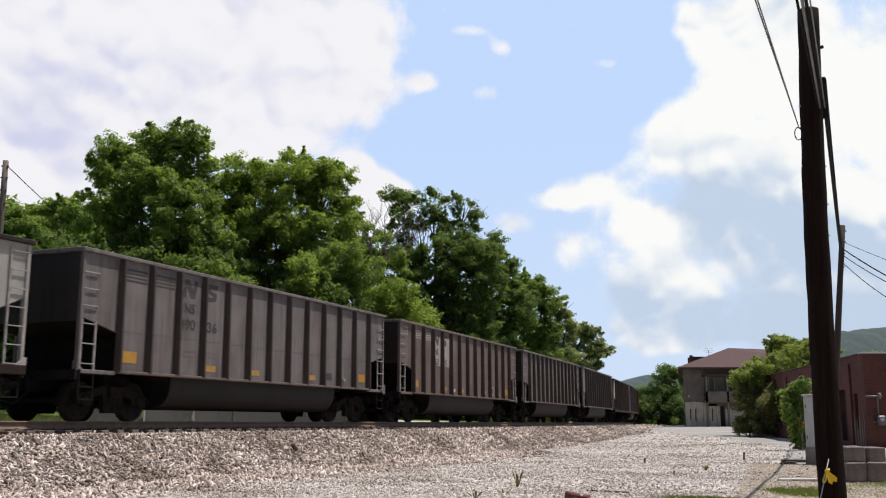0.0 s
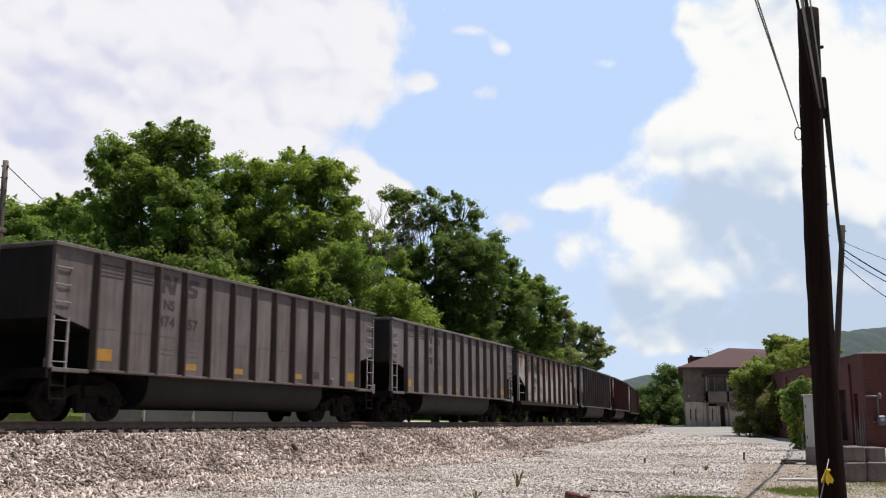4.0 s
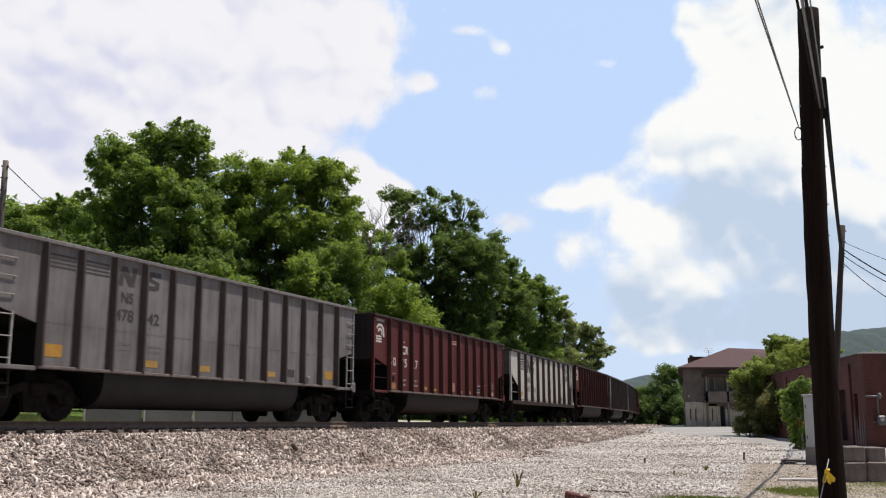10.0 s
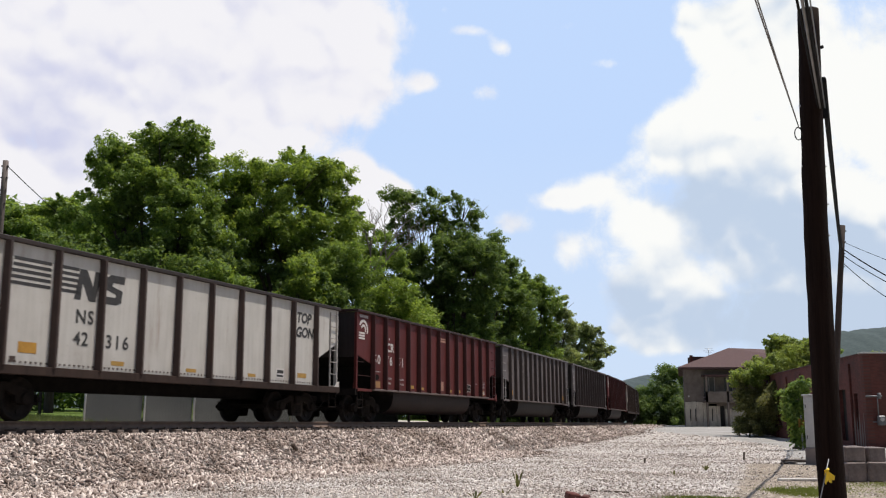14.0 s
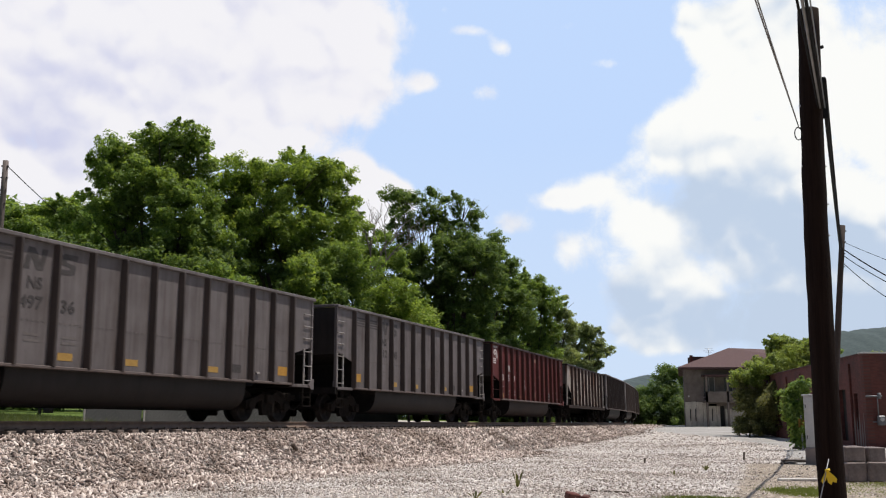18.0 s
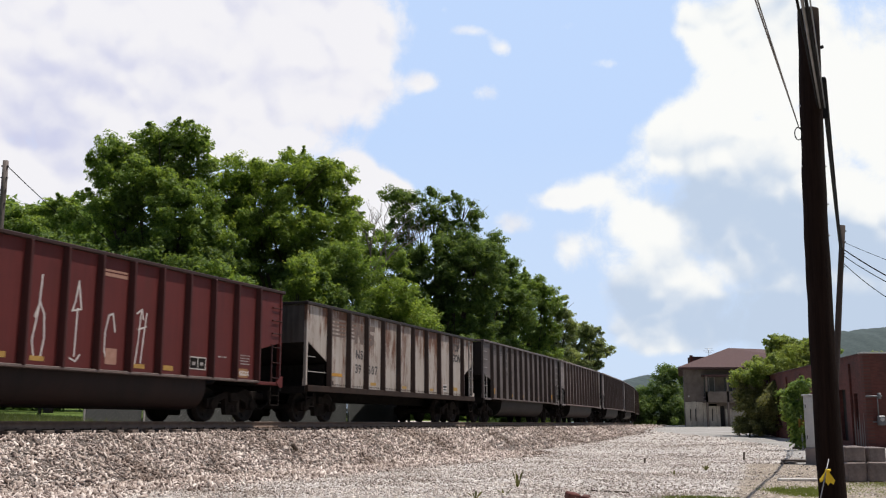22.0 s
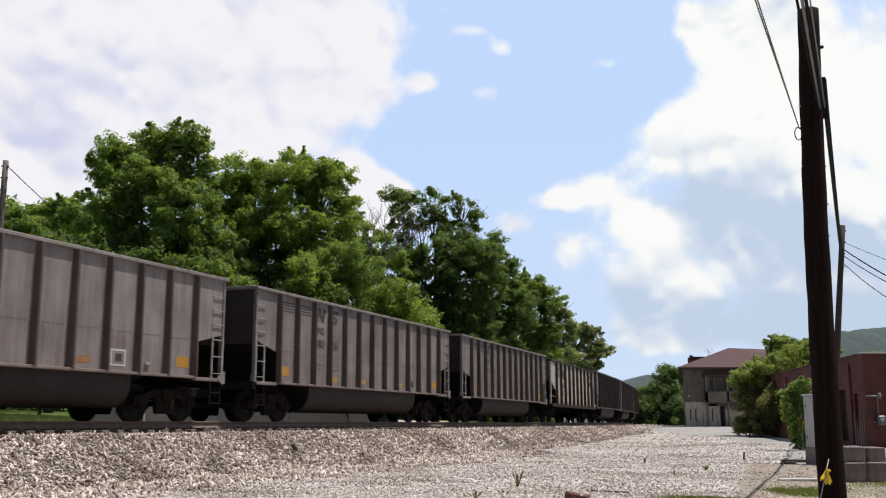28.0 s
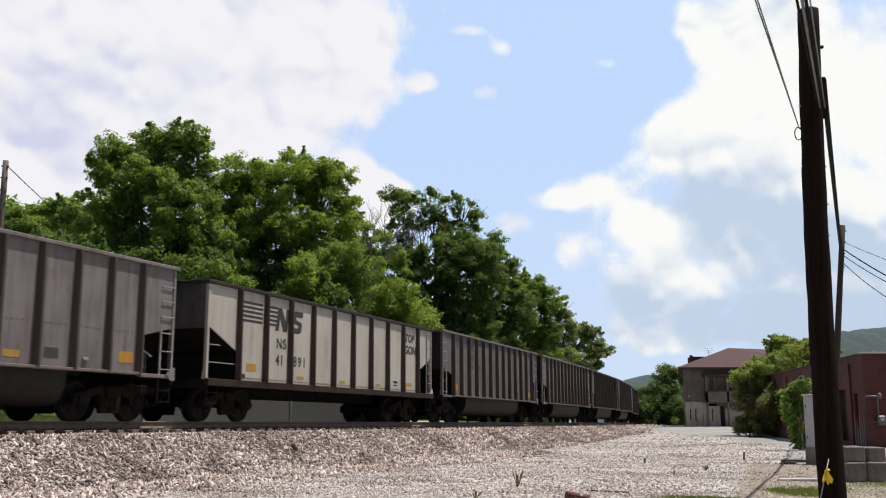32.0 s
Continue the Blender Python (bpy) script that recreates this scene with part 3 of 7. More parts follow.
def make_ties():
    track = thing("railway_ties", Matrix(), "dusty creosoted wooden ties in the ballast", "ties", kind="structure")
    bm = boxed(-0.115, 0.115, -1.3, 1.3, -0.17, 0.0, bev=0.012)
    me = bpy.data.meshes.new("tie")
    bm.to_mesh(me)
    me.materials.append(TIE)
    rng = random.Random(3)
    pl = boxed(-0.10, 0.10, -0.18, 0.18, 0.0, 0.022, bev=0.005)
    box(pl, -0.03, 0.03, 0.08, 0.13, 0.02, 0.05)
    box(pl, -0.03, 0.03, -0.13, -0.08, 0.02, 0.05)
    plate = bpy.data.meshes.new("tie_plate")
    pl.to_mesh(plate)
    plate.materials.append(RAIL_SIDE)
    for i in range(250):
        s = -14 + i * 0.52 + rng.uniform(-0.04, 0.04)
        x, y, a = on_track(s, rng.uniform(-0.05, 0.05))
        ob = part("tie", me, None, track)
        ob.matrix_basis = pose(x, y, RAIL_Z - 0.195 + rng.uniform(-0.008, 0.004), 0, 0, 90 - math.degrees(a) + rng.uniform(-1, 1))
        if s < 60:
            x, y, a = on_track(s, 0.7535)
            ob = part("tie_plate", plate, None, track)
            ob.matrix_basis = pose(x, y, RAIL_Z - 0.193, 0, 0, 90 - math.degrees(a))


make_ties()


# ---- trees ----
def leaf_cloud(rng, centers, radii, per, size, flat=0.52):
    """Pointed leaves round clump centres: arrays of vertices and faces."""
    c = np.repeat(centers, per, axis=0)
    r = np.repeat(radii, per)
    n = len(c)
    d = rng.normal(size=(n, 3))
    d /= np.linalg.norm(d, axis=1)[:, None]
    p = c + d * (r * (0.35 + 0.75 * rng.random(n) ** 0.7))[:, None] * np.array([1, 1, flat])
    nrm = d * 0.8 + rng.normal(size=(n, 3)) * 0.6 + np.array([0, 0, 0.9])
    nrm /= np.linalg.norm(nrm, axis=1)[:, None]
    t = np.cross(nrm, rng.normal(size=(n, 3)))
    t /= np.linalg.norm(t, axis=1)[:, None] + 1e-9
    b = np.cross(nrm, t)
    L = (size * (0.6 + 0.8 * rng.random(n)))[:, None]
    v = np.stack([p - t * L * 0.8 - b * L * 0.55, p - t * L * 0.8 + b * L * 0.55, p + t * L * 1.1], 1).reshape(-1, 3)
    return v, np.arange(3 * n).reshape(-1, 3)


def make_tree(name, x, y, top, lobes, leaf, label, seed, per=66, size=0.095, trunk_r=0.28, density=1.0, lean=0.0, clump=0.33, group="trees behind the track", twigs=0, fork=0.45):
    """lobes: (dx, dy, z, rx, rz) of the crown's masses round the trunk, z from the ground of the world."""
    rng = np.random.default_rng(seed)
    z0 = float(ground_z(x, y))
    tree = thing(name, pose(x, y, z0), label, "tree" if "tree" in name else "shrub", group)
    cs, rs, fill_c, fill_r = [], [], [], []

    def unit(n):
        d = rng.normal(size=(n, 3))
        return d / np.linalg.norm(d, axis=1)[:, None]
    for dx, dy, z, rx, rz in lobes:
        mid = np.array([dx, dy, z - z0])
        # boughs: small puffs spread through the lobe, their leaves on the upper shell
        m = max(4, int(density * 12.0 * (rx * rx * rz) ** 0.6 / (clump / 0.42)))
        bough = mid + unit(m) * (0.3 + 0.75 * rng.random(m) ** 0.6)[:, None] * np.array([rx, rx, rz]) * 1.06
        br = clump * (0.7 + 1.1 * rng.random(m) ** 1.3)
        for c, r in zip(bough, br):
            k = max(4, int(11 * (r / 0.42) ** 1.5))
            d = unit(k) + np.array([0, 0, 0.35])
            cs.append(c + d * (r * (0.5 + 0.6 * rng.random(k)))[:, None] * np.array([1.15, 1.15, 0.6]))
            rs.append(0.15 + 0.21 * rng.random(k))
        # sprigs that break the outline
        for q in range(max(3, int(2.6 * rx))):
            d = unit(1)[0]
            d[2] = abs(d[2]) + 0.25
            d /= np.linalg.norm(d)
            st = mid + d * np.array([rx, rx, rz]) * 0.8
            n = 7
            out = (0.2 * rx + 0.15 + 0.45 * rng.random()) * min(1.0, clump / 0.42)
            cs.append(st + d * np.linspace(0, out, n)[:, None] + rng.normal(size=(n, 3)) * 0.05)
            rs.append(np.linspace(0.30, 0.07, n))
        k = int(density * 3.5 * rx * rx * rz) + 3
        fill_c.append(mid + unit(k) * (0.75 * rng.random(k) ** 0.5)[:, None] * np.array([rx, rx, rz]))
        fill_r.append(np.full(k, 0.5 * clump / 0.42))
    cs, rs = np.concatenate(cs), np.concatenate(rs)
    keep = cs[:, 2] > 0.15
    cs, rs = cs[keep], rs[keep]
    v, f = leaf_cloud(rng, cs, rs, max(12, int(per * 0.58)), size * 0.74, 0.7)
    v2, f2 = leaf_cloud(rng, np.concatenate(fill_c), np.concatenate(fill_r), 16, size * 1.6, 0.9)
    f = np.concatenate([f, f2 + len(v)])
    v = np.concatenate([v, v2])
    part("crown", mesh_from("crown", v, f, leaf), None, tree)
    bm = bmesh.new()
    th = (top - z0)
    joints = [Vector((lean * k * k, 0.1 * math.sin(3 * k + seed), th * 0.8 * k)) for k in (0, 0.2, 0.4, 0.6, 0.8, 1.0)]
    for k in range(5):
        rod(bm, joints[k], joints[k + 1], trunk_r * (1 - 0.17 * k), trunk_r * (1 - 0.17 * (k + 1)), 8, False)
    part("trunk", bm, BARK, tree)
    bm = bmesh.new()
    for dx, dy, z, rx, rz in lobes:
        st = joints[0].lerp(joints[-1], min(0.9, max(0.15, fork * (z - z0) / th)))
        end = Vector((dx, dy, z - z0))
        mid = st.lerp(end, 0.55) + Vector((rng.normal() * 0.15, rng.normal() * 0.15, 0.25))
        rod(bm, st, mid, trunk_r * 0.42, trunk_r * 0.26, 6, False)
        rod(bm, mid, end, trunk_r * 0.26, trunk_r * 0.10, 5, False)
        for q in range(4 + twigs):
            e2 = end + Vector((rng.normal() * rx * 0.55, rng.normal() * rx * 0.55, min(0.9, abs(rng.normal())) * rz * 0.5))
            rod(bm, mid.lerp(end, rng.random()), e2, trunk_r * 0.12, trunk_r * 0.03, 4, False)
    part("limb_work", bm, BARK, tree)
    return tree


# big trees, from the tall one by the left pole to the thin ones far down the line
make_tree("tree", -12.55, 42.0, 15.0, [(0.2, 0, 13.8, 1.05, 0.95), (-1.6, 0.3, 13.1, 1.3, 0.95), (-2.7, 0, 12.3, 0.75, 0.7), (1.2, 0.2, 12.8, 1.05, 1.45), (-0.5, 0, 11.5, 2.13, 1.5), (-2.2, -0.4, 10.2, 1.63, 1.2), (1.1, -0.4, 9.8, 1.88, 1.5)],
          LEAF, "tall leafy broadleaf tree behind the track", 11)
# Lower lobes of the tall tree, split off to paint their shade.
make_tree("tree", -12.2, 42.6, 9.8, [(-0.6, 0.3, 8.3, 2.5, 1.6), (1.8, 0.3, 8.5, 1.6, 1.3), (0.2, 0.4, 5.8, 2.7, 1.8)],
          LEAF_DEEP_SHADE, "shaded lower crown of the tall tree, in darker leaf", 25)
# Brighter leaf puts the sunlit look of this crown into its colour.
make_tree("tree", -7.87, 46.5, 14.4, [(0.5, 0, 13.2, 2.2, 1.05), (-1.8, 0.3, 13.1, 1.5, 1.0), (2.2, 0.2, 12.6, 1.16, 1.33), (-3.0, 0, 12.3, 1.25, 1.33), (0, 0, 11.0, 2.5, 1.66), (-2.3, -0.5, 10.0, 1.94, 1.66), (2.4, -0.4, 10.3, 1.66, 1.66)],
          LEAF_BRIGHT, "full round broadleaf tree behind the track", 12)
# Lower lobes of the round tree, darkened the same way for shade.
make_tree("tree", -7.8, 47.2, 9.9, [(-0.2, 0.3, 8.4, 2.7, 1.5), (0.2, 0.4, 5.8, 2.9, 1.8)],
          LEAF_DEEP_SHADE, "shaded lower crown of the round tree, in darker leaf", 26)
make_tree("tree", -4.31, 52.0, 12.6, [(-1.0, 0.2, 12.0, 0.8, 0.9), (0.1, 0.2, 10.4, 1.3, 1.0), (-1.4, -0.3, 9.4, 1.86, 1.55), (1.1, 0, 9.5, 1.3, 1.49), (0.2, -0.3, 7.4, 1.86, 1.4), (0.2, 0, 5.4, 2.2, 1.6)],
          LEAF, "leafy tree with bare twigs near its top", 13, density=0.65, twigs=8)
make_tree("tree", -0.46, 57.0, 15.1, [(-2.0, 0, 14.2, 1.16, 0.95), (-0.2, 0.2, 14.1, 1.16, 1.02), (1.8, 0, 14.0, 0.88, 1.02), (-2.4, 0, 12.5, 1.16, 0.9), (1.4, 0, 12.0, 1.43, 1.43), (-1.0, 0, 12.9, 0.9, 0.6), (0.5, 0, 12.8, 0.9, 0.7)],
          LEAF_DEEP_SHADE, "airy tree with trunk and limbs showing through the leaves", 14, density=0.42, fork=0.3, trunk_r=0.26, twigs=5)
make_tree("tree", 0.6, 56.0, 11.6, [(-0.9, 0, 10.3, 1.87, 1.7), (-3.0, 0, 10.6, 1.2, 1.1), (1.6, 0, 10.9, 1.7, 1.5), (0.9, 0, 9.0, 2.0, 1.9), (-2.2, 0, 8.3, 1.87, 1.5), (0.2, 0, 6.0, 2.6, 2.0)],
          LEAF_DEEP_SHADE, "dense dark broadleaf tree under the airy one", 24)
make_tree("tree", 2.53, 62.0, 13.4, [(-0.2, 0, 11.8, 1.41, 1.41), (0.8, 0.2, 10.2, 0.96, 1.7), (-0.5, 0, 8.3, 1.85, 1.6), (1.6, 0, 10.5, 0.95, 1.2), (2.1, 0, 8.5, 1.3, 1.7), (0.4, 0, 5.8, 2.0, 1.9)],
          LEAF_DEEP_SHADE, "dense broadleaf tree behind the track", 15)
make_tree("tree", 6.55, 73.0, 12.6, [(-0.5, 0, 11.4, 1.48, 1.05), (1.2, 0, 10.4, 1.13, 1.13), (-0.8, 0, 9.2, 1.74, 1.74), (1.3, 0, 8.1, 1.13, 1.31), (0.2, 0, 6.0, 2.0, 1.8)],
          LEAF, "dense broadleaf tree farther down the line", 16, per=62, size=0.11)
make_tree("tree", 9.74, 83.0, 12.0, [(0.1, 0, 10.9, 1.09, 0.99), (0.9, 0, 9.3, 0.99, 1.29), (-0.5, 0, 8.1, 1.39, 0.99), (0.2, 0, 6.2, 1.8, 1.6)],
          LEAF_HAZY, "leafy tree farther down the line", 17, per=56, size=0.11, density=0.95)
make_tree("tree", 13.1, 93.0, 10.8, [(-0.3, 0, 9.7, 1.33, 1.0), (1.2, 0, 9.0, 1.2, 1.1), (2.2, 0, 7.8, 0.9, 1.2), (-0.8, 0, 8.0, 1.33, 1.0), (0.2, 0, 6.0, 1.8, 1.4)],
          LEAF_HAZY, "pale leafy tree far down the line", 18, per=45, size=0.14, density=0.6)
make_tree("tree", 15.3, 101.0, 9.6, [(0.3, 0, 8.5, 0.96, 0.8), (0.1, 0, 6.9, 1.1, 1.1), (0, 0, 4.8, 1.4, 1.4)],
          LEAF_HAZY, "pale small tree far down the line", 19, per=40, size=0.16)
make_tree("tree", -21.0, 52.0, 13.6, [(0.6, 0, 12.6, 1.18, 0.9), (-1.4, 0, 12.0, 1.55, 0.8), (-3.2, 0, 11.6, 1.5, 0.9), (1.6, 0, 11.0, 1.86, 1.3), (-1.3, 0, 10.6, 2.2, 1.2), (3.2, 0, 10.6, 1.6, 1.6), (-4.4, 0, 10.2, 1.8, 1.6), (0.5, 0, 8.2, 3.4, 2.0)],
          LEAF, "broad low-crowned tree beyond the grey pole", 20, per=60, size=0.10)


def bare_tree(x, y, z1, seed, label):
    """A dead tree: every fork as tapering twigs."""
    rng = random.Random(seed)
    z0 = float(ground_z(x, y))
    t = thing("dead_tree", pose(x, y, z0), label, "tree", "trees behind the track")
    h = z1 - z0
    part("trunk", rod(bmesh.new(), (0, 0, 0), (0.1, 0, 0.62 * h), 0.14, 0.08, 8), DEAD_WOOD, t)
    bm = bmesh.new()

    def fork(p, d, length, r, depth):
        q = p + d * length
        rod(bm, p, q, r, r * 0.6, 5 if depth > 1 else 4, False)
        if depth == 0:
            return
        for i in range(3 if depth > 1 else 4):
            n = (d + Vector((rng.uniform(-0.75, 0.75), rng.uniform(-0.5, 0.5), rng.uniform(-0.25, 0.5)))).normalized()
            fork(p.lerp(q, rng.uniform(0.55, 1.0)), n, length * rng.uniform(0.55, 0.8), r * 0.55, depth - 1)
    for a in (-0.75, -0.35, 0.0, 0.4, 0.8):
        fork(Vector((0.1, 0, 0.6 * h)), Vector((a, 0.05, 1)).normalized(), 0.19 * h, 0.06, 3)
    part("twig_work", bm, DEAD_WOOD, t, "bare grey twigs")
    return t


bare_tree(-3.95, 50.5, 13.6, 7, "bare dead tree with a fan of grey twigs")
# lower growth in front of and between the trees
# The darker leaf here holds the shade under the crowns.
for x, y, z, rx, rz, leaf, seed in ((-8.87, 37.5, 6.9, 0.55, 0.4, LEAF, 31), (-11.8, 39.2, 7.4, 1.0, 0.9, LEAF_DEEP_SHADE, 32), (-6.16, 41.0, 7.4, 0.9, 0.8, LEAF_BRIGHT, 33), (-4.7, 43.0, 8.4, 1.1, 0.8, LEAF, 34),
                                   (-2.55, 46.0, 6.8, 1.1, 0.9, LEAF_BRIGHT, 35), (-1.65, 47.5, 6.4, 1.0, 0.9, LEAF_BRIGHT, 36), (-5.55, 42.0, 6.7, 1.2, 0.9, LEAF_DEEP_SHADE, 37), (-10.9, 39.8, 7.0, 1.2, 1.0, LEAF_DEEP_SHADE, 38),
                                   (-14.0, 39.0, 7.4, 1.3, 1.0, LEAF_DEEP_SHADE, 39), (-16.5, 40.0, 8.0, 1.6, 1.4, LEAF_DEEP_SHADE, 40), (-3.4, 48.5, 6.6, 1.3, 1.3, LEAF_DEEP_SHADE, 41), (1.4, 56.0, 5.2, 1.5, 1.4, LEAF_DEEP_SHADE, 42)):
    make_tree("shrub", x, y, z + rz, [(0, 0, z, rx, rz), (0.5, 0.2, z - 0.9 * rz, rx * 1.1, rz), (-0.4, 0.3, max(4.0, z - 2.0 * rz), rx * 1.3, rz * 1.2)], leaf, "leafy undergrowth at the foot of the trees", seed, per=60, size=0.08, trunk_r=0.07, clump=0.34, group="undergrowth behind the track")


def woods(name, label, rows, leaf, seed, per, size, clump):
    """A far belt of crowns, too many to count: (x, y, top, radius) each."""
    rng = np.random.default_rng(seed)
    cs, rs = [], []
    for x, y, top, r in rows:
        n = int(26 * r)
        d = rng.normal(size=(n, 3))
        d /= np.linalg.norm(d, axis=1)[:, None]
        d[:, 2] = np.abs(d[:, 2]) * 1.0
        cs.append(np.array([x, y, top - r]) + d * np.array([r, r, r]) * (0.7 + 0.35 * rng.random(n))[:, None])
        lowz = rng.random((n, 1))
        e = rng.normal(size=(n, 3)) * r * 0.5
        e[:, 2] = 0
        cs.append(np.array([x, y, 0.5]) + e + np.array([0, 0, 1.0]) * lowz * (top - r))
        rs.append(np.full(2 * n, clump * r))
    v, f = leaf_cloud(rng, np.concatenate(cs), np.concatenate(rs), per, size, 0.9)
    return tagged(new(name, mesh_from(name, v, f, leaf)), label, "woods", kind="stuff")


def belt(p0, p1, tops, r, seed):
    rng = random.Random(seed)
    n = len(tops)
    return [(p0[0] + (p1[0] - p0[0]) * i / (n - 1) + rng.uniform(-1, 1), p0[1] + (p1[1] - p0[1]) * i / (n - 1) + rng.uniform(-2, 2), t + rng.uniform(-0.4, 0.4), r * rng.uniform(0.8, 1.2)) for i, t in enumerate(tops)]


woods("dark_woods", "shaded dense woods behind the trees", belt((-30, 56), (9, 94), [11.8, 12, 12.4, 13, 13.4, 13.4, 12.6, 12, 11.5, 11, 10.5, 10, 9.6, 9.2, 8.8, 8.2], 3.0, 1), LEAF_DEEP_SHADE, 51, 70, 0.22, 0.32)
woods("distant_trees", "hazy green trees on rising land", belt((-52, 88), (-27, 84), [19.5, 19.5, 20, 20.5, 21, 19.5, 18], 3.2, 2), LEAF, 52, 34, 0.3, 0.3)
woods("line_end_trees", "green trees where the line bends away", belt((27.0, 130), (33.5, 130), [6.0, 7.4, 8.4, 8.6, 8.2], 1.7, 3) + belt((26.6, 128), (33.5, 128), [4.0, 4.4, 4.2, 4.6, 4.4, 4.0], 1.5, 4), LEAF_DEEP_SHADE, 53, 80, 0.13, 0.34)


def ridge(name, label, x0, x1, y, tops, leaf_mat, seed, depth=160.0):
    """A wooded hill: a bumpy slope, its foot on the plain."""
    rng = np.random.default_rng(seed)
    n, m = 150, 26
    u = np.linspace(0, 1, n)
    crest = np.interp(u, np.linspace(0, 1, len(tops)), tops)
    v = np.empty((m, n, 3))
    for j in range(m):
        k = j / (m - 1)
        v[j, :, 0] = x0 + (x1 - x0) * u
        v[j, :, 1] = y + depth * k
        v[j, :, 2] = crest * math.sin(min(1.0, k * 1.15) * math.pi / 2) + (rng.random(n) - 0.4) * 0.025 * crest.max() * min(1, k * 4)
    i = (np.arange(m - 1)[:, None] * n + np.arange(n - 1)[None, :]).ravel()
    return tagged(new(name, mesh_from(name, v.reshape(-1, 3), np.stack([i, i + 1, i + n + 1, i + n], 1), leaf_mat)), label, "hill", kind="structure")


# Distance haze is mixed into this grey-blue slope colour.
HILL = plain("hazy_wooded_slope", (0.034, 0.050, 0.052), (0.060, 0.082, 0.078), 0.5, 0.95, 0.0, 0.0)
ridge("backdrop_hill", "hazy wooded hill in the distance", 150, 520, 440, [8, 43, 54, 58, 60, 62, 61, 60, 57, 50], HILL, 3)
ridge("backdrop_hill", "hazy wooded hill in the distance", 60, 180, 440, [12, 20, 24, 29, 27, 20, 12], HILL, 5)
ridge("backdrop_hill", "hazy wooded hill in the distance", -330, -60, 180, [70, 74, 72, 71, 74, 60, 36, 12], HILL, 6, 120.0)


# ---- poles and wires ----
def tube(bm, pts, radii, n=6):
    """One closed tube along points."""
    rings = []
    d = (pts[-1] - pts[0]).to_track_quat("Z", "Y")
    for i, p in enumerate(pts):
        rings.append([bm.verts.new(p + d @ Vector((math.cos(2 * math.pi * k / n) * radii[i], math.sin(2 * math.pi * k / n) * radii[i], 0))) for k in range(n)])
    for a, b in zip(rings, rings[1:]):
        for k in range(n):
            bm.faces.new((a[k], a[(k + 1) % n], b[(k + 1) % n], b[k])).smooth = True
    bm.faces.new(rings[0][::-1])
    bm.faces.new(rings[-1])
    return bm


def wire(bm, p0, p1, sag, r, n=14):
    p0, p1 = Vector(p0), Vector(p1)
    pts = [p0.lerp(p1, i / n) - Vector((0, 0, sag * 4 * (i / n) * (1 - i / n))) for i in range(n + 1)]
    return tube(bm, pts, [r] * (n + 1))


def pole_shaft(bm, top, r0, r1, bow=0.02, n=24, seed=1):
    rng = random.Random(seed)
    pts = [Vector((bow * math.sin(3 * i / n) + rng.uniform(-0.004, 0.004), 0, top * i / n)) for i in range(n + 1)]
    return tube(bm, pts, [r0 + (r1 - r0) * i / n + rng.uniform(-0.004, 0.004) for i in range(n + 1)], 18)


def near_pole():
    p = thing("utility_pole", pose(4.70, 12.0, -0.05, 0, 1.1, 0), "dark creosoted wooden utility pole carrying a cable bundle", "utility pole", "utility poles")
    part("shaft", pole_shaft(bmesh.new(), 6.62, 0.166, 0.133, -0.045), POLE_WOOD, p)
    for z, w in ((5.1, 0.2), (5.9, 0.5), (4.6, -0.3), (4.2, 0.4)):
        part("through_bolt", rod(bmesh.new(), (-0.19, -0.02 * w, z - 0.6), (0.125, 0.02 * w, z - 0.6), 0.014), GALV, p)
    pts = [Vector((-0.17 + 0.05 * math.cos(a) - 0.04, 0.0, 4.93 + 0.085 * math.sin(a))) for a in np.linspace(0, 2 * math.pi, 13)]
    ring = bmesh.new()
    for a, b in zip(pts, pts[1:]):
        rod(ring, a, b, 0.008, 0.008, 5, False)
    bmesh.ops.remove_doubles(ring, verts=ring.verts, dist=0.006)
    part("wire_loop", ring, CABLE, p, "loop of slack wire")
    part("cable_clamp", boxed(0.10, 0.185, -0.03, 0.03, 5.14, 5.36, bev=0.012), CABLE, p, "black cable clamp")
    part("hook", rod(bmesh.new(), (0.10, 0, 5.45), (0.16, 0, 5.3), 0.03), CABLE, p)
    part("hook", rod(bmesh.new(), (0.10, 0, 6.1), (0.165, 0, 6.12), 0.022), CABLE, p)
    return p


near_pole()


SLIM_POLE = plain("brown_pole", (0.035, 0.024, 0.021), (0.065, 0.046, 0.040), 4.0, 0.9, 0.0, 0.4, (3, 3, 0.4))


def far_pole(x, y, top, lean, label, mat):
    z0 = float(ground_z(x, y))
    p = thing("utility_pole", pose(x, y, z0 - 0.05, 0, lean, 0), label, "utility pole", "utility poles")
    part("shaft", pole_shaft(bmesh.new(), top - z0, 0.16, 0.115, 0.02, 8, 3), mat, p)
    for k in (0.25, 0.75, 1.3, 1.9):
        part("insulator_pin", rod(bmesh.new(), (-0.14, -0.05, top - z0 - k), (0.16, -0.05, top - z0 - k), 0.03), CABLE, p)
    return p


far_pole(16.93, 43.0, 10.16, 6.9, "slim wooden utility pole with three service wires", SLIM_POLE)
far_pole(-18.75, 40.0, 12.3, 0.3, "weathered grey wooden pole beyond the track", GREY_POLE)


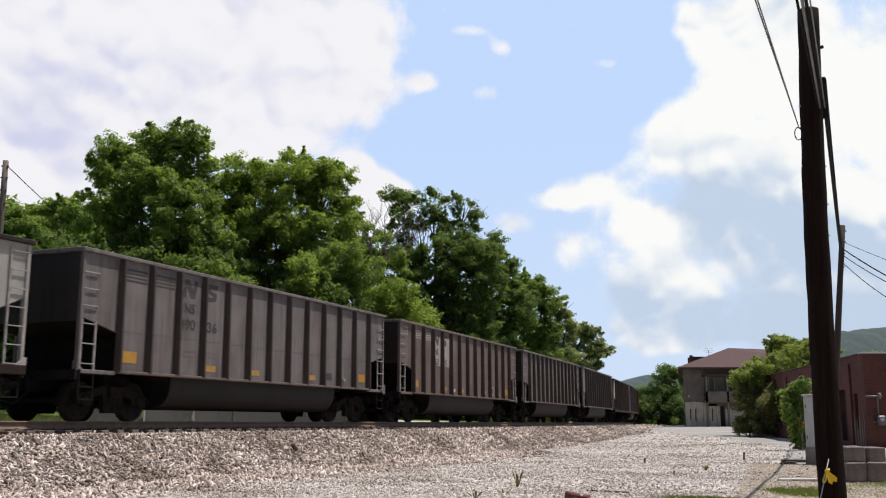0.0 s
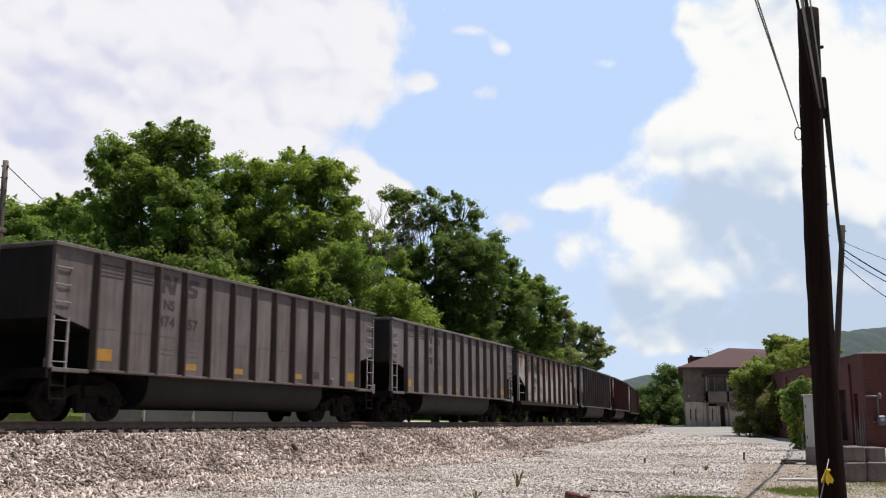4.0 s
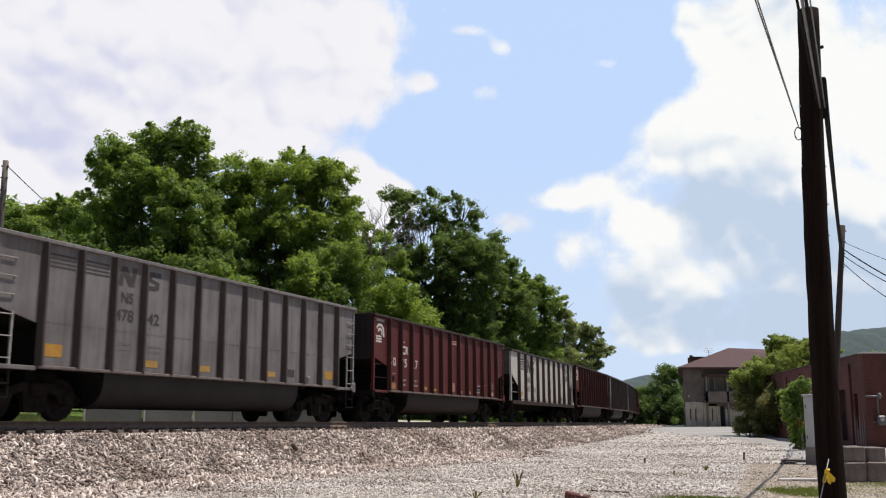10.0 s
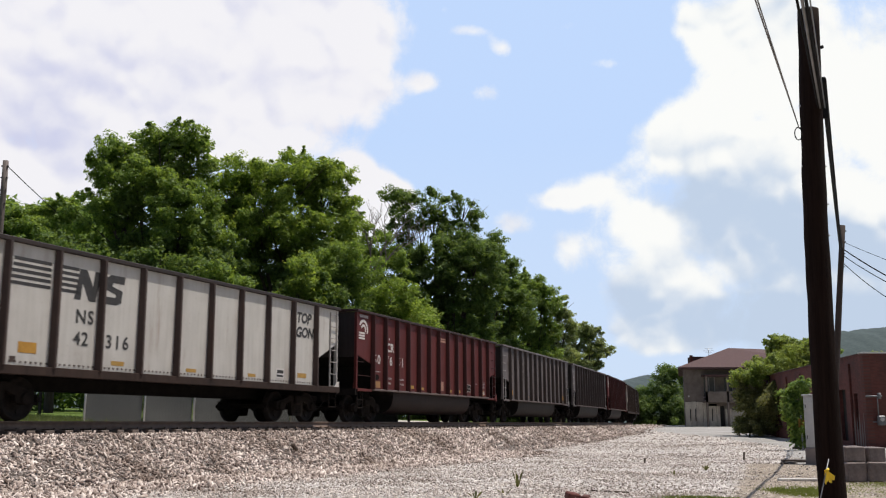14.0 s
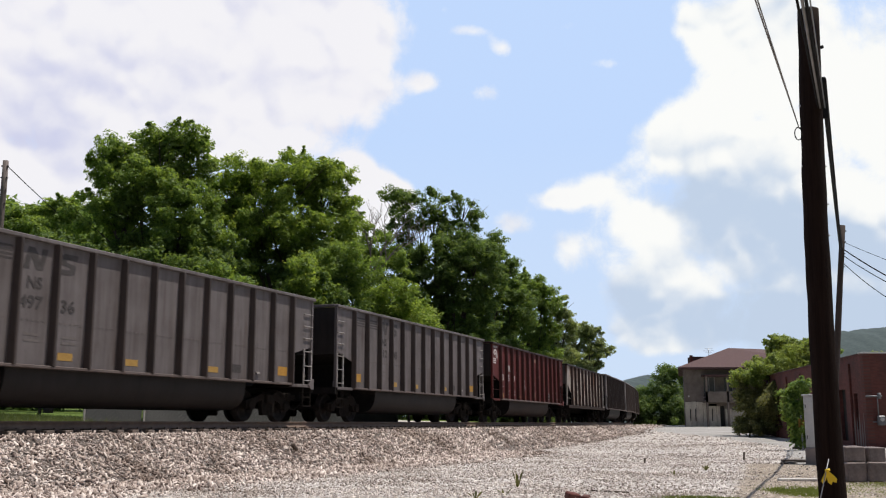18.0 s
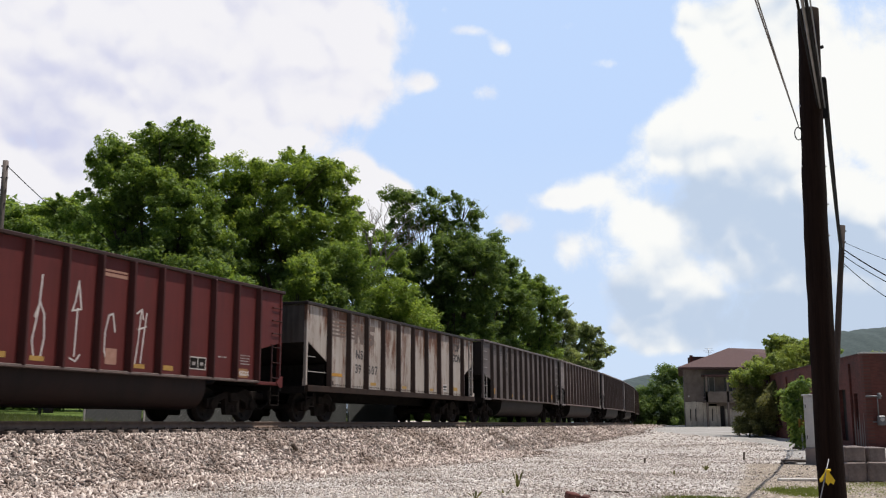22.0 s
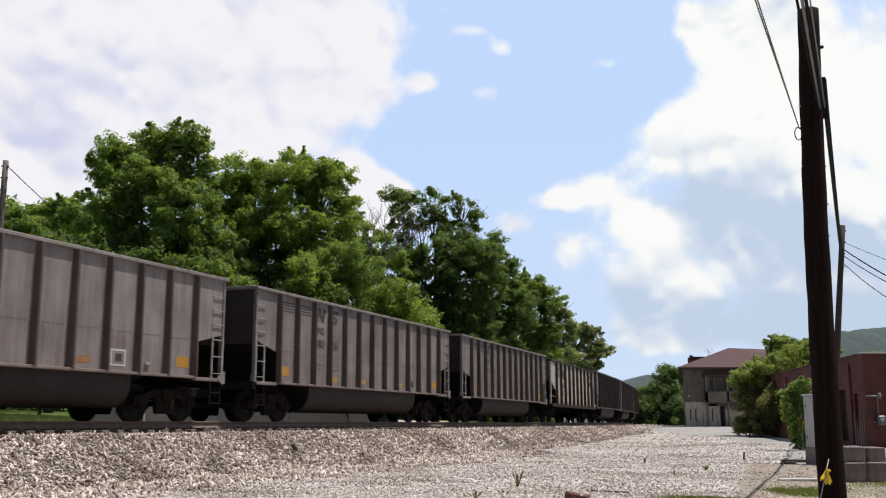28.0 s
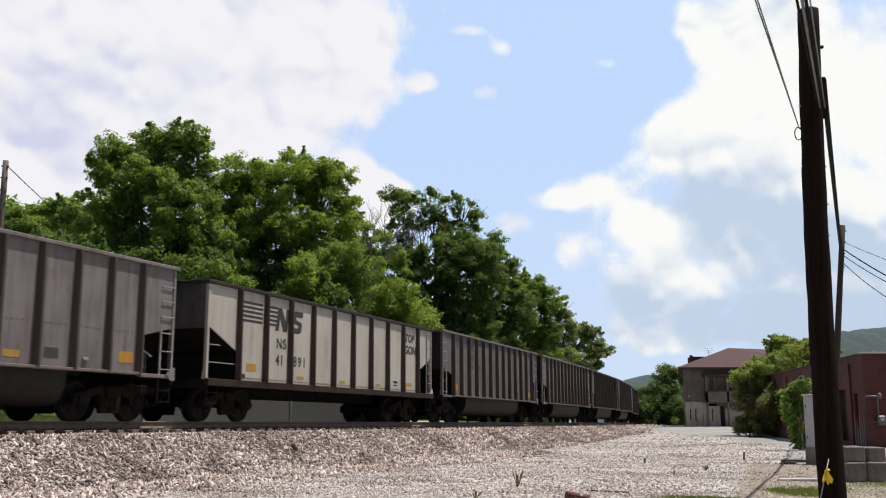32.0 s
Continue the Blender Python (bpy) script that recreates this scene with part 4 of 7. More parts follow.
def cables():
    top1 = Vector((4.80, 11.95, 5.05))
    for name, mat, r, ends, sag, label in (
            ("main_cable", CABLE, 0.037, ((4.935, 11.95, 5.6), (18.05, 43.0, 9.2)), 0.9, "thick black main cable slung between the poles"),
            ("telephone_cable", CABLE, 0.024, ((4.93, 11.95, 5.32), (18.0, 43.0, 8.4)), 0.5, "black telephone cable slung between the poles")):
        tagged(part(name, wire(bmesh.new(), *ends, sag, r, 24), mat), label, "cable", "overhead cables")
    # four lines that leave the pole's head over the camera
    for x0, x1, r, mat in ((4.82, 3.54, 0.014, CABLE), (4.84, 3.59, 0.016, PALE_WIRE), (4.87, 3.63, 0.018, CABLE), (4.90, 3.67, 0.008, PALE_WIRE)):
        d = x1 - x0
        tagged(part("overhead_cable", wire(bmesh.new(), (x0, 11.88, 5.19), (x0 + 4.8 * d, -1.64, 5.19 + 4.8 * 0.15), 0.0, r), mat), "cable rising from the pole to overhead", "cable", "overhead cables")
    for x1 in (2.755, 2.775):
        tagged(part("guy_wire", wire(bmesh.new(), (4.56, 11.9, 4.92), (4.56 + 3.6 * (x1 - 4.56), -2.14, 4.78), 0.0, 0.007), PALE_WIRE), "thin grey span wire tied to the pole", "wire", "overhead cables")
    for (x0, z0), (x1, z1), r, sag in (((18.10, 9.29), (19.06, 8.13), 0.012, 0.1), ((18.08, 8.96), (19.02, 7.56), 0.026, 0.25), ((18.06, 8.67), (19.0, 7.34), 0.018, 0.3), ((18.03, 8.33), (18.96, 6.9), 0.018, 0.55)):
        tagged(part("service_wire", wire(bmesh.new(), (x0, 43.0, z0), (x0 + 2.6 * (x1 - x0), 43 - 5.2, z0 + 2.6 * (z1 - z0) * 0.92), sag, r), CABLE), "black service wire slung from the slim pole", "wire", "overhead cables")
    tagged(part("far_wire", wire(bmesh.new(), (-18.7, 40.0, 12.1), (-30.0, 95.0, 16.0), 0.6, 0.02), CABLE), "thin wire from the grey pole towards the trees", "wire", "overhead cables")
    tagged(part("guy_wire", wire(bmesh.new(), (4.155, 11.2, 0.05), (4.49, 11.5, 0.8), 0.0, 0.007, 4), PALE_WIRE), "slack grey guy wire at the pole's foot", "wire", "overhead cables")


cables()


def make_ribbon():
    r = thing("marker_ribbon", pose(4.43, 11.42, 0.655), "bright yellow plastic marker ribbon tied to the guy wire", "ribbon")
    for k, (sx, rot) in enumerate(((0.05, -20), (-0.02, 14), (0.03, -4))):
        bm = bmesh.new()
        a = [(-0.012, 0.02), (0.014, 0.02), (0.03 + sx, -0.10), (0.012 + sx, -0.145), (-0.02 + sx * 0.8, -0.12)]
        vs = [bm.verts.new((x, 0.012 * math.sin(30 * z + k) + 0.01 * k, z)) for x, z in a]
        f = bm.faces.new(vs)
        ex = bmesh.ops.extrude_face_region(bm, geom=[f])
        for q in ex["geom"]:
            if isinstance(q, bmesh.types.BMVert):
                q.co.y += 0.004
        ob = part("ribbon_tail", bm, RIBBON, r)
        ob.matrix_basis = pose(0, 0, 0, 0, rot, 0)
    bm = rod(bmesh.new(), (-0.02, 0, 0.01), (0.03, 0, 0.03), 0.018, 0.014, 7)
    part("knot", bm, RIBBON, r)
    return r


RIBBON_TAG = make_ribbon()


# ---- the brick building, the house beyond it and the clutter beside the lot ----
def brick_material():
    m, nt, b = material("coursed_red_brick", 0.9, 0.0, 0.25)
    co = nt.nodes.new("ShaderNodeTexCoord").outputs["Object"]
    sp = nt.nodes.new("ShaderNodeSeparateXYZ")
    nt.links.new(co, sp.inputs[0])
    cb = node(nt, "CombineXYZ", i_X=sp.outputs[0], i_Y=sp.outputs[2])
    bt = nt.nodes.new("ShaderNodeTexBrick")
    nt.links.new(cb.outputs[0], bt.inputs["Vector"])
    for k, v in (("Scale", 1.0), ("Brick Width", 0.21), ("Row Height", 0.075), ("Mortar Size", 0.006), ("Mortar Smooth", 0.2)):
        bt.inputs[k].default_value = v
    bt.inputs["Color1"].default_value, bt.inputs["Color2"].default_value, bt.inputs["Mortar"].default_value = (0.118, 0.041, 0.034, 1), (0.155, 0.055, 0.046, 1), (0.115, 0.056, 0.048, 1)
    stain = fbm(nt, co, 0.6, 5.0, 0.65)
    col = mixc(nt, ramp(nt, stain, [(0.45, (0, 0, 0)), (0.72, (0.7, 0.7, 0.7))]), bt.outputs["Color"], (0.055, 0.035, 0.032))
    nt.links.new(col, b.inputs["Base Color"])
    bump(nt, b, calc(nt, "SUBTRACT", fbm(nt, co, 30.0, 3.0), bt.outputs["Fac"]), 0.25, 0.005)
    return m


BRICKWALL = brick_material()
WORN_WASH = plain("worn_whitewash", (0.13, 0.095, 0.085), (0.26, 0.22, 0.20), 9.0, 0.95, 0.0, 0.2, (3, 3, 0.4))


def wall_with_holes(bm, length, height, thick, holes):
    """A wall along x from 0, inner face at y = thick; holes: (x0, x1, z0, z1)."""
    xs = sorted({0.0, length, *[h[0] for h in holes], *[h[1] for h in holes]})
    zs = sorted({0.0, height, *[h[2] for h in holes], *[h[3] for h in holes]})
    for x0, x1 in zip(xs, xs[1:]):
        for z0, z1 in zip(zs, zs[1:]):
            cx, cz = (x0 + x1) / 2, (z0 + z1) / 2
            if not any(h[0] < cx < h[1] and h[2] < cz < h[3] for h in holes):
                box(bm, x0, x1, 0, thick, z0, z1)
    bmesh.ops.remove_doubles(bm, verts=bm.verts, dist=0.0005)
    seen = {}
    for f in bm.faces:
        k = tuple(round(c, 3) for c in f.calc_center_median())
        seen.setdefault(k, []).append(f)
    bmesh.ops.delete(bm, geom=[f for fs in seen.values() if len(fs) > 1 for f in fs], context="FACES")
    return bm


def turned(x0, y0, x1, y1, z):
    """A pose whose x axis runs from the first place to the second."""
    return pose(x0, y0, z, 0, 0, math.degrees(math.atan2(y1 - y0, x1 - x0)))


def window_unit(parent, x, z, w, h, y=0.12):
    win = part("window", boxed(x, x + w, y + 0.05, y + 0.07, z, z + h), DUSTY_PANE, parent, "dim dusty window")
    for a in ((x - 0.05, x + 0.03, z - 0.05, z + h + 0.05), (x + w - 0.03, x + w + 0.05, z - 0.05, z + h + 0.05)):
        part("frame", boxed(a[0], a[1], y - 0.02, y + 0.06, a[2], a[3]), COPING, win)
    part("sill", boxed(x - 0.1, x + w + 0.1, y - 0.14, y + 0.05, z - 0.12, z - 0.05), COPING, win)
    part("lintel", boxed(x - 0.03, x + w + 0.03, y - 0.02, y + 0.05, z + h, z + h + 0.06), COPING, win)
    part("mullion", boxed(x + w / 2 - 0.02, x + w / 2 + 0.02, y, y + 0.05, z, z + h), COPING, win)
    return win


def brick_building():
    b = thing("brick_building", pose(0, 0, 0), "long low dark red brick building with pale coping", "building")
    top = 4.38
    # long wall towards the track, from its near corner to the overgrown far end
    L = math.hypot(22.6 - 19.45, 70 - 45)
    side = part("wall", wall_with_holes(bmesh.new(), L, top, 0.3, [(20.6, 22.0, 0.35, 2.85), (23.4, 24.0, 0.9, 2.6), (14.2, 15.2, 0.9, 2.5), (10.2, 11.2, 0.9, 2.5), (6.4, 7.4, 0.9, 2.5)]), BRICKWALL, b)
    side.matrix_basis = turned(22.6, 70, 19.45, 45, 0.0)
    front = part("wall", wall_with_holes(bmesh.new(), 13.0, top, 0.3, [(1.15, 2.1, 1.95, 3.75)]), BRICKWALL, b)
    front.matrix_basis = pose(19.45, 45, 0.0)
    back = part("wall", boxed(0, 12.6, 0, 0.3, 0, top), BRICKWALL, b)
    back.matrix_basis = pose(22.6, 69.7, 0.0)
    part("wall", boxed(32.15, 32.45, 45.3, 70, 0, top), BRICKWALL, b)
    roof = bmesh.new()
    vs = [roof.verts.new(p) for p in ((19.5, 45.2, 4.22), (32.3, 45.2, 4.22), (32.4, 69.8, 4.22), (22.7, 69.8, 4.22))]
    f = roof.faces.new(vs)
    ex = bmesh.ops.extrude_face_region(roof, geom=[f])
    for q in ex["geom"]:
        if isinstance(q, bmesh.types.BMVert):
            q.co.z += 0.1
    part("roof", roof, ROOFING, b)
    part("coping", boxed(19.38, 32.5, 44.93, 45.36, top, top + 0.07, bev=0.01), COPING, b, "pale stone coping")
    cs = part("coping", boxed(0, L - 0.4, -0.05, 0.36, top, top + 0.05, bev=0.01), ROOFING, b, "dark coping")
    cs.matrix_basis = turned(22.6, 70, 19.45, 45, 0.0)
    # bays between plain brick piers
    for x in (2.5, 5.6, 9.0, 12.6, 16.4, 19.8, 22.7):
        p = part("pier", boxed(x, x + 0.42, -0.10, 0.0, 0, top - 0.35, bev=0.01), BRICKWALL, b)
        p.matrix_basis = turned(22.6, 70, 19.45, 45, 0.0)
    d = part("doorway", boxed(20.6, 22.0, 0.24, 0.28, 0.3, 2.85), DARK_VOID, b, "dark open doorway")
    d.matrix_basis = turned(22.6, 70, 19.45, 45, 0.0)
    for x, w, z0, z1 in ((23.4, 0.6, 0.9, 2.6), (14.2, 1.0, 0.9, 2.5), (10.2, 1.0, 0.9, 2.5), (6.4, 1.0, 0.9, 2.5)):
        o = part("blocked_window", boxed(x, x + w, 0.16, 0.24, z0, z1), OLD_WOOD, b, "boarded-up window")
        o.matrix_basis = turned(22.6, 70, 19.45, 45, 0.0)
    w = window_unit(b, 1.15, 1.95, 0.95, 1.8)
    w.matrix_basis = pose(19.45, 45, 0.0)
    for x, w, z in ((22.4, 0.16, 0.9), (22.75, 0.2, 1.3), (23.1, 0.24, 1.9), (23.55, 0.18, 1.5), (23.9, 0.26, 1.8), (24.3, 0.2, 1.4), (24.65, 0.22, 1.7)):
        o = part("limewash_streak", slab(bmesh.new(), [(x, 0.15), (x + w, 0.15), (x + w * 0.9, z * 0.6), (x + w * 0.55, z), (x + w * 0.3, z * 0.85), (x + 0.02, z * 0.5)], -0.006, -0.002), WORN_WASH, b, "worn run of old whitewash on brick")
        o.matrix_basis = turned(22.6, 70, 19.45, 45, 0.0)
    return b


brick_building()


def gas_meter(x, y, z):
    g = thing("gas_meter", pose(x, y, z), "grey gas meter with pipes on the brick wall", "gas meter")
    part("meter_body", boxed(-0.17, 0.17, -0.22, 0.0, -0.25, 0.2, bev=0.05), METER, g)
    part("dial", rod(bmesh.new(), (0, -0.25, 0.02), (0, -0.21, 0.02), 0.09, 0.09, 16), COPING, g)
    bm = bmesh.new()
    rod(bm, (-0.1, -0.1, 0.2), (-0.1, -0.1, 1.05), 0.03, 0.03, 8)
    part("riser_pipe", bm, METER, g)
    bm = bmesh.new()
    rod(bm, (-0.62, -0.1, 1.07), (0.12, -0.1, 1.07), 0.045, 0.045, 8)
    rod(bm, (0.0, -0.1, 0.95), (0.0, -0.1, 1.22), 0.08, 0.08, 10)
    part("regulator", bm, METER, g)
    part("wall_bracket", boxed(-0.3, 0.3, -0.05, 0.08, -0.12, -0.06), METER, g)
    return g


gas_meter(20.0, 44.88, 1.35)


def far_house():
    h = thing("old_house", pose(0, 0, 0), "old two-storey stuccoed house with a maroon hip roof", "house")
    z0, ez = 0.75, 7.05
    # wall towards the track and wall towards the lot
    a = part("wall", wall_with_holes(bmesh.new(), 15.0, ez, 0.3, []), STUCCO, h)
    a.matrix_basis = turned(29.6, 118.5, 25.7, 104, 0)
    c = part("wall", wall_with_holes(bmesh.new(), 18.0, ez, 0.3, [(2.1, 3.3, 4.0, 6.0), (4.3, 5.2, 4.2, 6.0), (2.4, 3.4, 0.9, 3.2)]), STUCCO, h)
    c.matrix_basis = pose(25.7, 104, 0)
    part("wall", boxed(43.4, 43.7, 104.3, 118.5, 0, ez), STUCCO, h)
    part("wall", boxed(29.6, 43.7, 118.5, 118.8, 0, ez), STUCCO, h)
    for x0, x1, zz in ((2.1, 3.3, 4.0), (4.3, 5.2, 4.2)):
        window_unit(h, x0, zz, x1 - x0, 6.0 - zz).matrix_basis = pose(25.7, 104, 0)
    rf = bmesh.new()
    o = [(24.9, 103.2, ez), (44.5, 103.2, ez), (44.5, 119.4, ez), (28.9, 119.4, ez)]
    r = [(32.4, 110.0, 9.6), (37.5, 112.0, 9.6)]
    vo = [rf.verts.new(p) for p in o]
    vl = [rf.verts.new((x, y, z - 0.22)) for x, y, z in o]
    vr = [rf.verts.new(p) for p in r]
    for f in ((vo[0], vo[1], vr[0]), (vo[1], vo[2], vr[1], vr[0]), (vo[2], vo[3], vr[1]), (vo[3], vo[0], vr[0], vr[1])):
        rf.faces.new(f)
    for i in range(4):
        rf.faces.new((vl[i], vl[(i + 1) % 4], vo[(i + 1) % 4], vo[i]))
    rf.faces.new(vl[::-1])
    bmesh.ops.recalc_face_normals(rf, faces=rf.faces)
    roof = part("roof", rf, ROOFING, h, "maroon shingled hip roof")
    part("chimney", boxed(27.0, 27.3, 106.0, 106.3, 7.3, 8.5), BRICKWALL, roof)
    bm = rod(bmesh.new(), (29.7, 108.4, 8.4), (29.7, 108.4, 9.45), 0.03, 0.03, 6)
    for z, w in ((9.4, 0.45), (9.15, 0.6), (8.95, 0.35)):
        rod(bm, (29.7 - w, 108.4, z), (29.7 + w, 108.4, z), 0.018, 0.018, 5)
    part("aerial", bm, GALV, roof, "thin television aerial")
    part("dormer", boxed(27.6, 30.0, 107.4, 109.5, 7.6, 8.45), ROOFING, roof)
    # pale boarded ground floor, in single boards with dark gaps
    for x, w, top in ((0.03, 0.62, 3.4), (0.68, 0.5, 3.45), (1.22, 0.66, 3.4), (2.45, 0.42, 3.0), (2.90, 0.40, 3.0), (3.33, 0.36, 2.95), (4.25, 0.7, 2.7), (4.98, 0.66, 2.6), (5.7, 0.7, 2.6)):
        part("wall_board", boxed(x, x + w, -0.08, -0.02, 0.8, top), WHITEWASH, h, "flaking whitewashed board").matrix_basis = pose(25.7, 104, 0)
    part("plinth_panel", boxed(1.92, 2.4, -0.1, -0.02, 0.8, 3.3), WHITEWASH, h, "flaking whitewashed pier").matrix_basis = pose(25.7, 104, 0)
    for x in (0.5, 1.05, 2.82):
        part("slit_opening", boxed(x, x + 0.09, -0.10, -0.085, 1.4, 2.7), DARK_VOID, h, "dark narrow opening").matrix_basis = pose(25.7, 104, 0)
    part("door", boxed(3.75, 4.15, -0.05, -0.02, 0.8, 3.0), DARK_VOID, h, "dark door").matrix_basis = pose(25.7, 104, 0)
    # closed-in porch on the upper floor
    pc = part("porch", boxed(2.0, 6.6, -1.2, -0.02, 3.35, 3.6), STUCCO, h, "enclosed upper porch")
    pc.matrix_basis = pose(25.7, 104, 0)
    part("porch_parapet", boxed(2.0, 6.6, -1.2, -1.05, 3.6, 4.5), STUCCO, pc)
    part("porch_roof", boxed(1.9, 6.7, -1.35, -0.02, 6.05, 6.25), ROOFING, pc)
    for x in (2.0, 4.2, 6.4):
        part("porch_post", boxed(x, x + 0.2, -1.2, -1.02, 0.7, 6.05), STUCCO, pc)
    lamp = rod(bmesh.new(), (26.1, 103.75, 4.0), (26.1, 103.95, 4.05), 0.10, 0.06, 10)
    part("wall_lamp", lamp, COPING, h, "small white wall lamp")
    return h


far_house()


PLINTH = plain("brown_concrete", (0.22, 0.175, 0.155), (0.33, 0.275, 0.25), 3.0, 0.9, 0.0, 0.4)


def utility_cabinet():
    c = thing("utility_cabinet", turned(10.68, 29.0, 11.32, 28.55, 0.0), "tall pale grey metal utility cabinet on a concrete plinth", "utility cabinet")
    part("plinth", boxed(-0.03, 0.85, -0.04, 0.65, -0.1, 0.5, bev=0.03), PLINTH, c, "brownish concrete plinth")
    part("cabinet_body", boxed(0, 0.82, 0, 0.6, 0.5, 2.0, bev=0.015), CABINET, c)
    part("cap", boxed(-0.04, 0.86, -0.04, 0.64, 2.0, 2.05, bev=0.01), CABINET, c)
    part("door", boxed(0.05, 0.77, -0.018, -0.002, 0.58, 1.94, bev=0.005), CABINET, c)
    part("handle", boxed(0.66, 0.70, -0.05, -0.018, 1.15, 1.35, bev=0.006), METER, c)
    for z in (0.8, 1.7):
        part("hinge", rod(bmesh.new(), (0.06, -0.02, z - 0.05), (0.06, -0.02, z + 0.05), 0.015), METER, c)
    return c


utility_cabinet()


def sign_post():
    s = thing("marker_sign", pose(15.55, 42.6, float(ground_z(15.55, 42.6))), "small amber marker sign on a post in the shrubs", "sign")
    part("post", boxed(-0.03, 0.03, -0.03, 0.03, -0.1, 1.5), GALV, s)
    part("sign_plate", boxed(-0.15, 0.15, -0.05, -0.03, 0.85, 1.35, bev=0.008), SIGN, s)


sign_post()


def concrete_block(x, y, z, w, d, h, rz, mat=None):
    b = boxed(-w / 2, w / 2, -d / 2, d / 2, 0, h, bev=0.025)
    rng = random.Random(int(x * 100))
    for v in b.verts:
        v.co += Vector((rng.uniform(-0.008, 0.008), rng.uniform(-0.008, 0.008), rng.uniform(-0.008, 0.008)))
    o = part("concrete_block", b, mat or CONCRETE)
    o.matrix_basis = pose(x, y, z, 0, 0, rz)
    return tagged(o, "grey weathered concrete block beside the pole", "concrete block", "concrete blocks by the pole")


for x, y, z, w, h, rz in ((8.62, 20.9, 0.0, 0.44, 0.40, 5), (9.08, 20.86, 0.0, 0.42, 0.41, -2), (9.55, 20.8, 0.0, 0.46, 0.39, 3), (10.05, 20.85, 0.0, 0.48, 0.41, -4), (10.55, 20.9, 0.0, 0.46, 0.40, 2), (11.05, 20.9, 0.0, 0.46, 0.41, -1),
                          (8.66, 20.95, 0.41, 0.42, 0.32, -4), (9.1, 20.98, 0.41, 0.38, 0.30, 7), (9.85, 20.95, 0.41, 0.44, 0.16, -6), (10.5, 21.0, 0.41, 0.4, 0.2, 3)):
    concrete_block(x, y, z, w, 0.5, h, rz)
concrete_block(8.42, 21.6, 0.0, 0.16, 0.3, 0.55, 12, PALE_CONCRETE)


def scrap(name, x, y, z, length, w, h, rx, ry, rz, mat, label, category):
    o = part(name, boxed(-length / 2, length / 2, -w / 2, w / 2, 0, h, bev=min(w, h) * 0.15), mat)
    o.matrix_basis = pose(x, y, z, rx, ry, rz)
    return tagged(o, label, category)


def gz(x, y):
    return float(ground_z(x, y))


BLACK_TIMBER = plain("rotten_timber", (0.05, 0.04, 0.035), (0.10, 0.08, 0.068), 5.0, 0.95)
# kerb strip, edging and scrap on the lot and the bank
scrap("kerb_strip", 7.85, 21.3, gz(7.85, 21.3) - 0.03, 1.3, 0.22, 0.09, 0, 0, 4, PALE_CONCRETE, "pale broken concrete kerb strip", "kerb")
scrap("scrap_timber", 16.3, 44.6, gz(16.3, 44.6), 0.95, 0.25, 0.10, 0, 0, 8, BLACK_TIMBER, "rotten dark timber lying at the lot's edge", "timber")
# Two dark slabs added to make the dark patch beside the cabinet.
scrap("scrap_timber", 11.0, 30.4, gz(11.0, 30.4), 1.1, 0.35, 0.08, 0, 0, -12, BLACK_TIMBER, "dark flat slab added for the dark patch beside the cabinet", "timber")
scrap("scrap_timber", 10.2, 29.2, gz(10.2, 29.2), 0.9, 0.22, 0.06, 0, 0, 55, BLACK_TIMBER, "dark flat slab added for the dark patch beside the cabinet", "timber")


def on_bank(s, d):
    x, y, a = on_track(s, d)
    return x, y, gz(x, y), 90 - math.degrees(a)


x, y, z, a = on_bank(12.6, 2.7)
scrap("scrap_timber", x, y, z + 0.02, 0.55, 0.11, 0.07, 10, 38, a, OLD_WOOD, "broken dark timber lying on the ballast", "timber")
x, y, z, a = on_bank(9.6, 4.6)
scrap("scrap_timber", x, y, z, 0.5, 0.09, 0.05, 0, 3, a - 30, OLD_WOOD, "flat dark scrap of timber on the gravel", "timber")
x, y, z, a = on_bank(10.2, 4.4)
scrap("pale_stone", x, y, z, 0.16, 0.09, 0.05, 0, 3, a, PALE_CONCRETE, "pale flat stone on the gravel", "stone")
scrap("scrap_plank", 2.95, 17.8, gz(2.95, 17.8), 0.75, 0.07, 0.03, 0, 2, -14, OLD_WOOD, "thin dark plank lying on the gravel", "plank")
scrap("rubble", 2.05, 15.85, gz(2.05, 15.85), 0.22, 0.16, 0.12, 12, 10, 20, BRICKWALL, "lump of broken brick on the gravel", "rubble")
scrap("rubble", 2.28, 15.9, gz(2.28, 15.9), 0.14, 0.12, 0.08, 5, -10, 60, BRICKWALL, "lump of broken brick on the gravel", "rubble")
for x, y, h in ((10.05, 33.0, 0.26), (6.2, 30.4, 0.16)):
    o = part("survey_stake", boxed(-0.025, 0.025, -0.02, 0.02, -0.05, h, bev=0.004), OLD_WOOD)
    o.matrix_basis = pose(x, y, gz(x, y), 3, 2, 20)
    tagged(o, "short wooden stake in the gravel", "stake", "stakes")


DRY_WEED = leaf_material("dull_weed_leaf", (0.06, 0.07, 0.03), (0.10, 0.105, 0.045), (0.16, 0.15, 0.07))


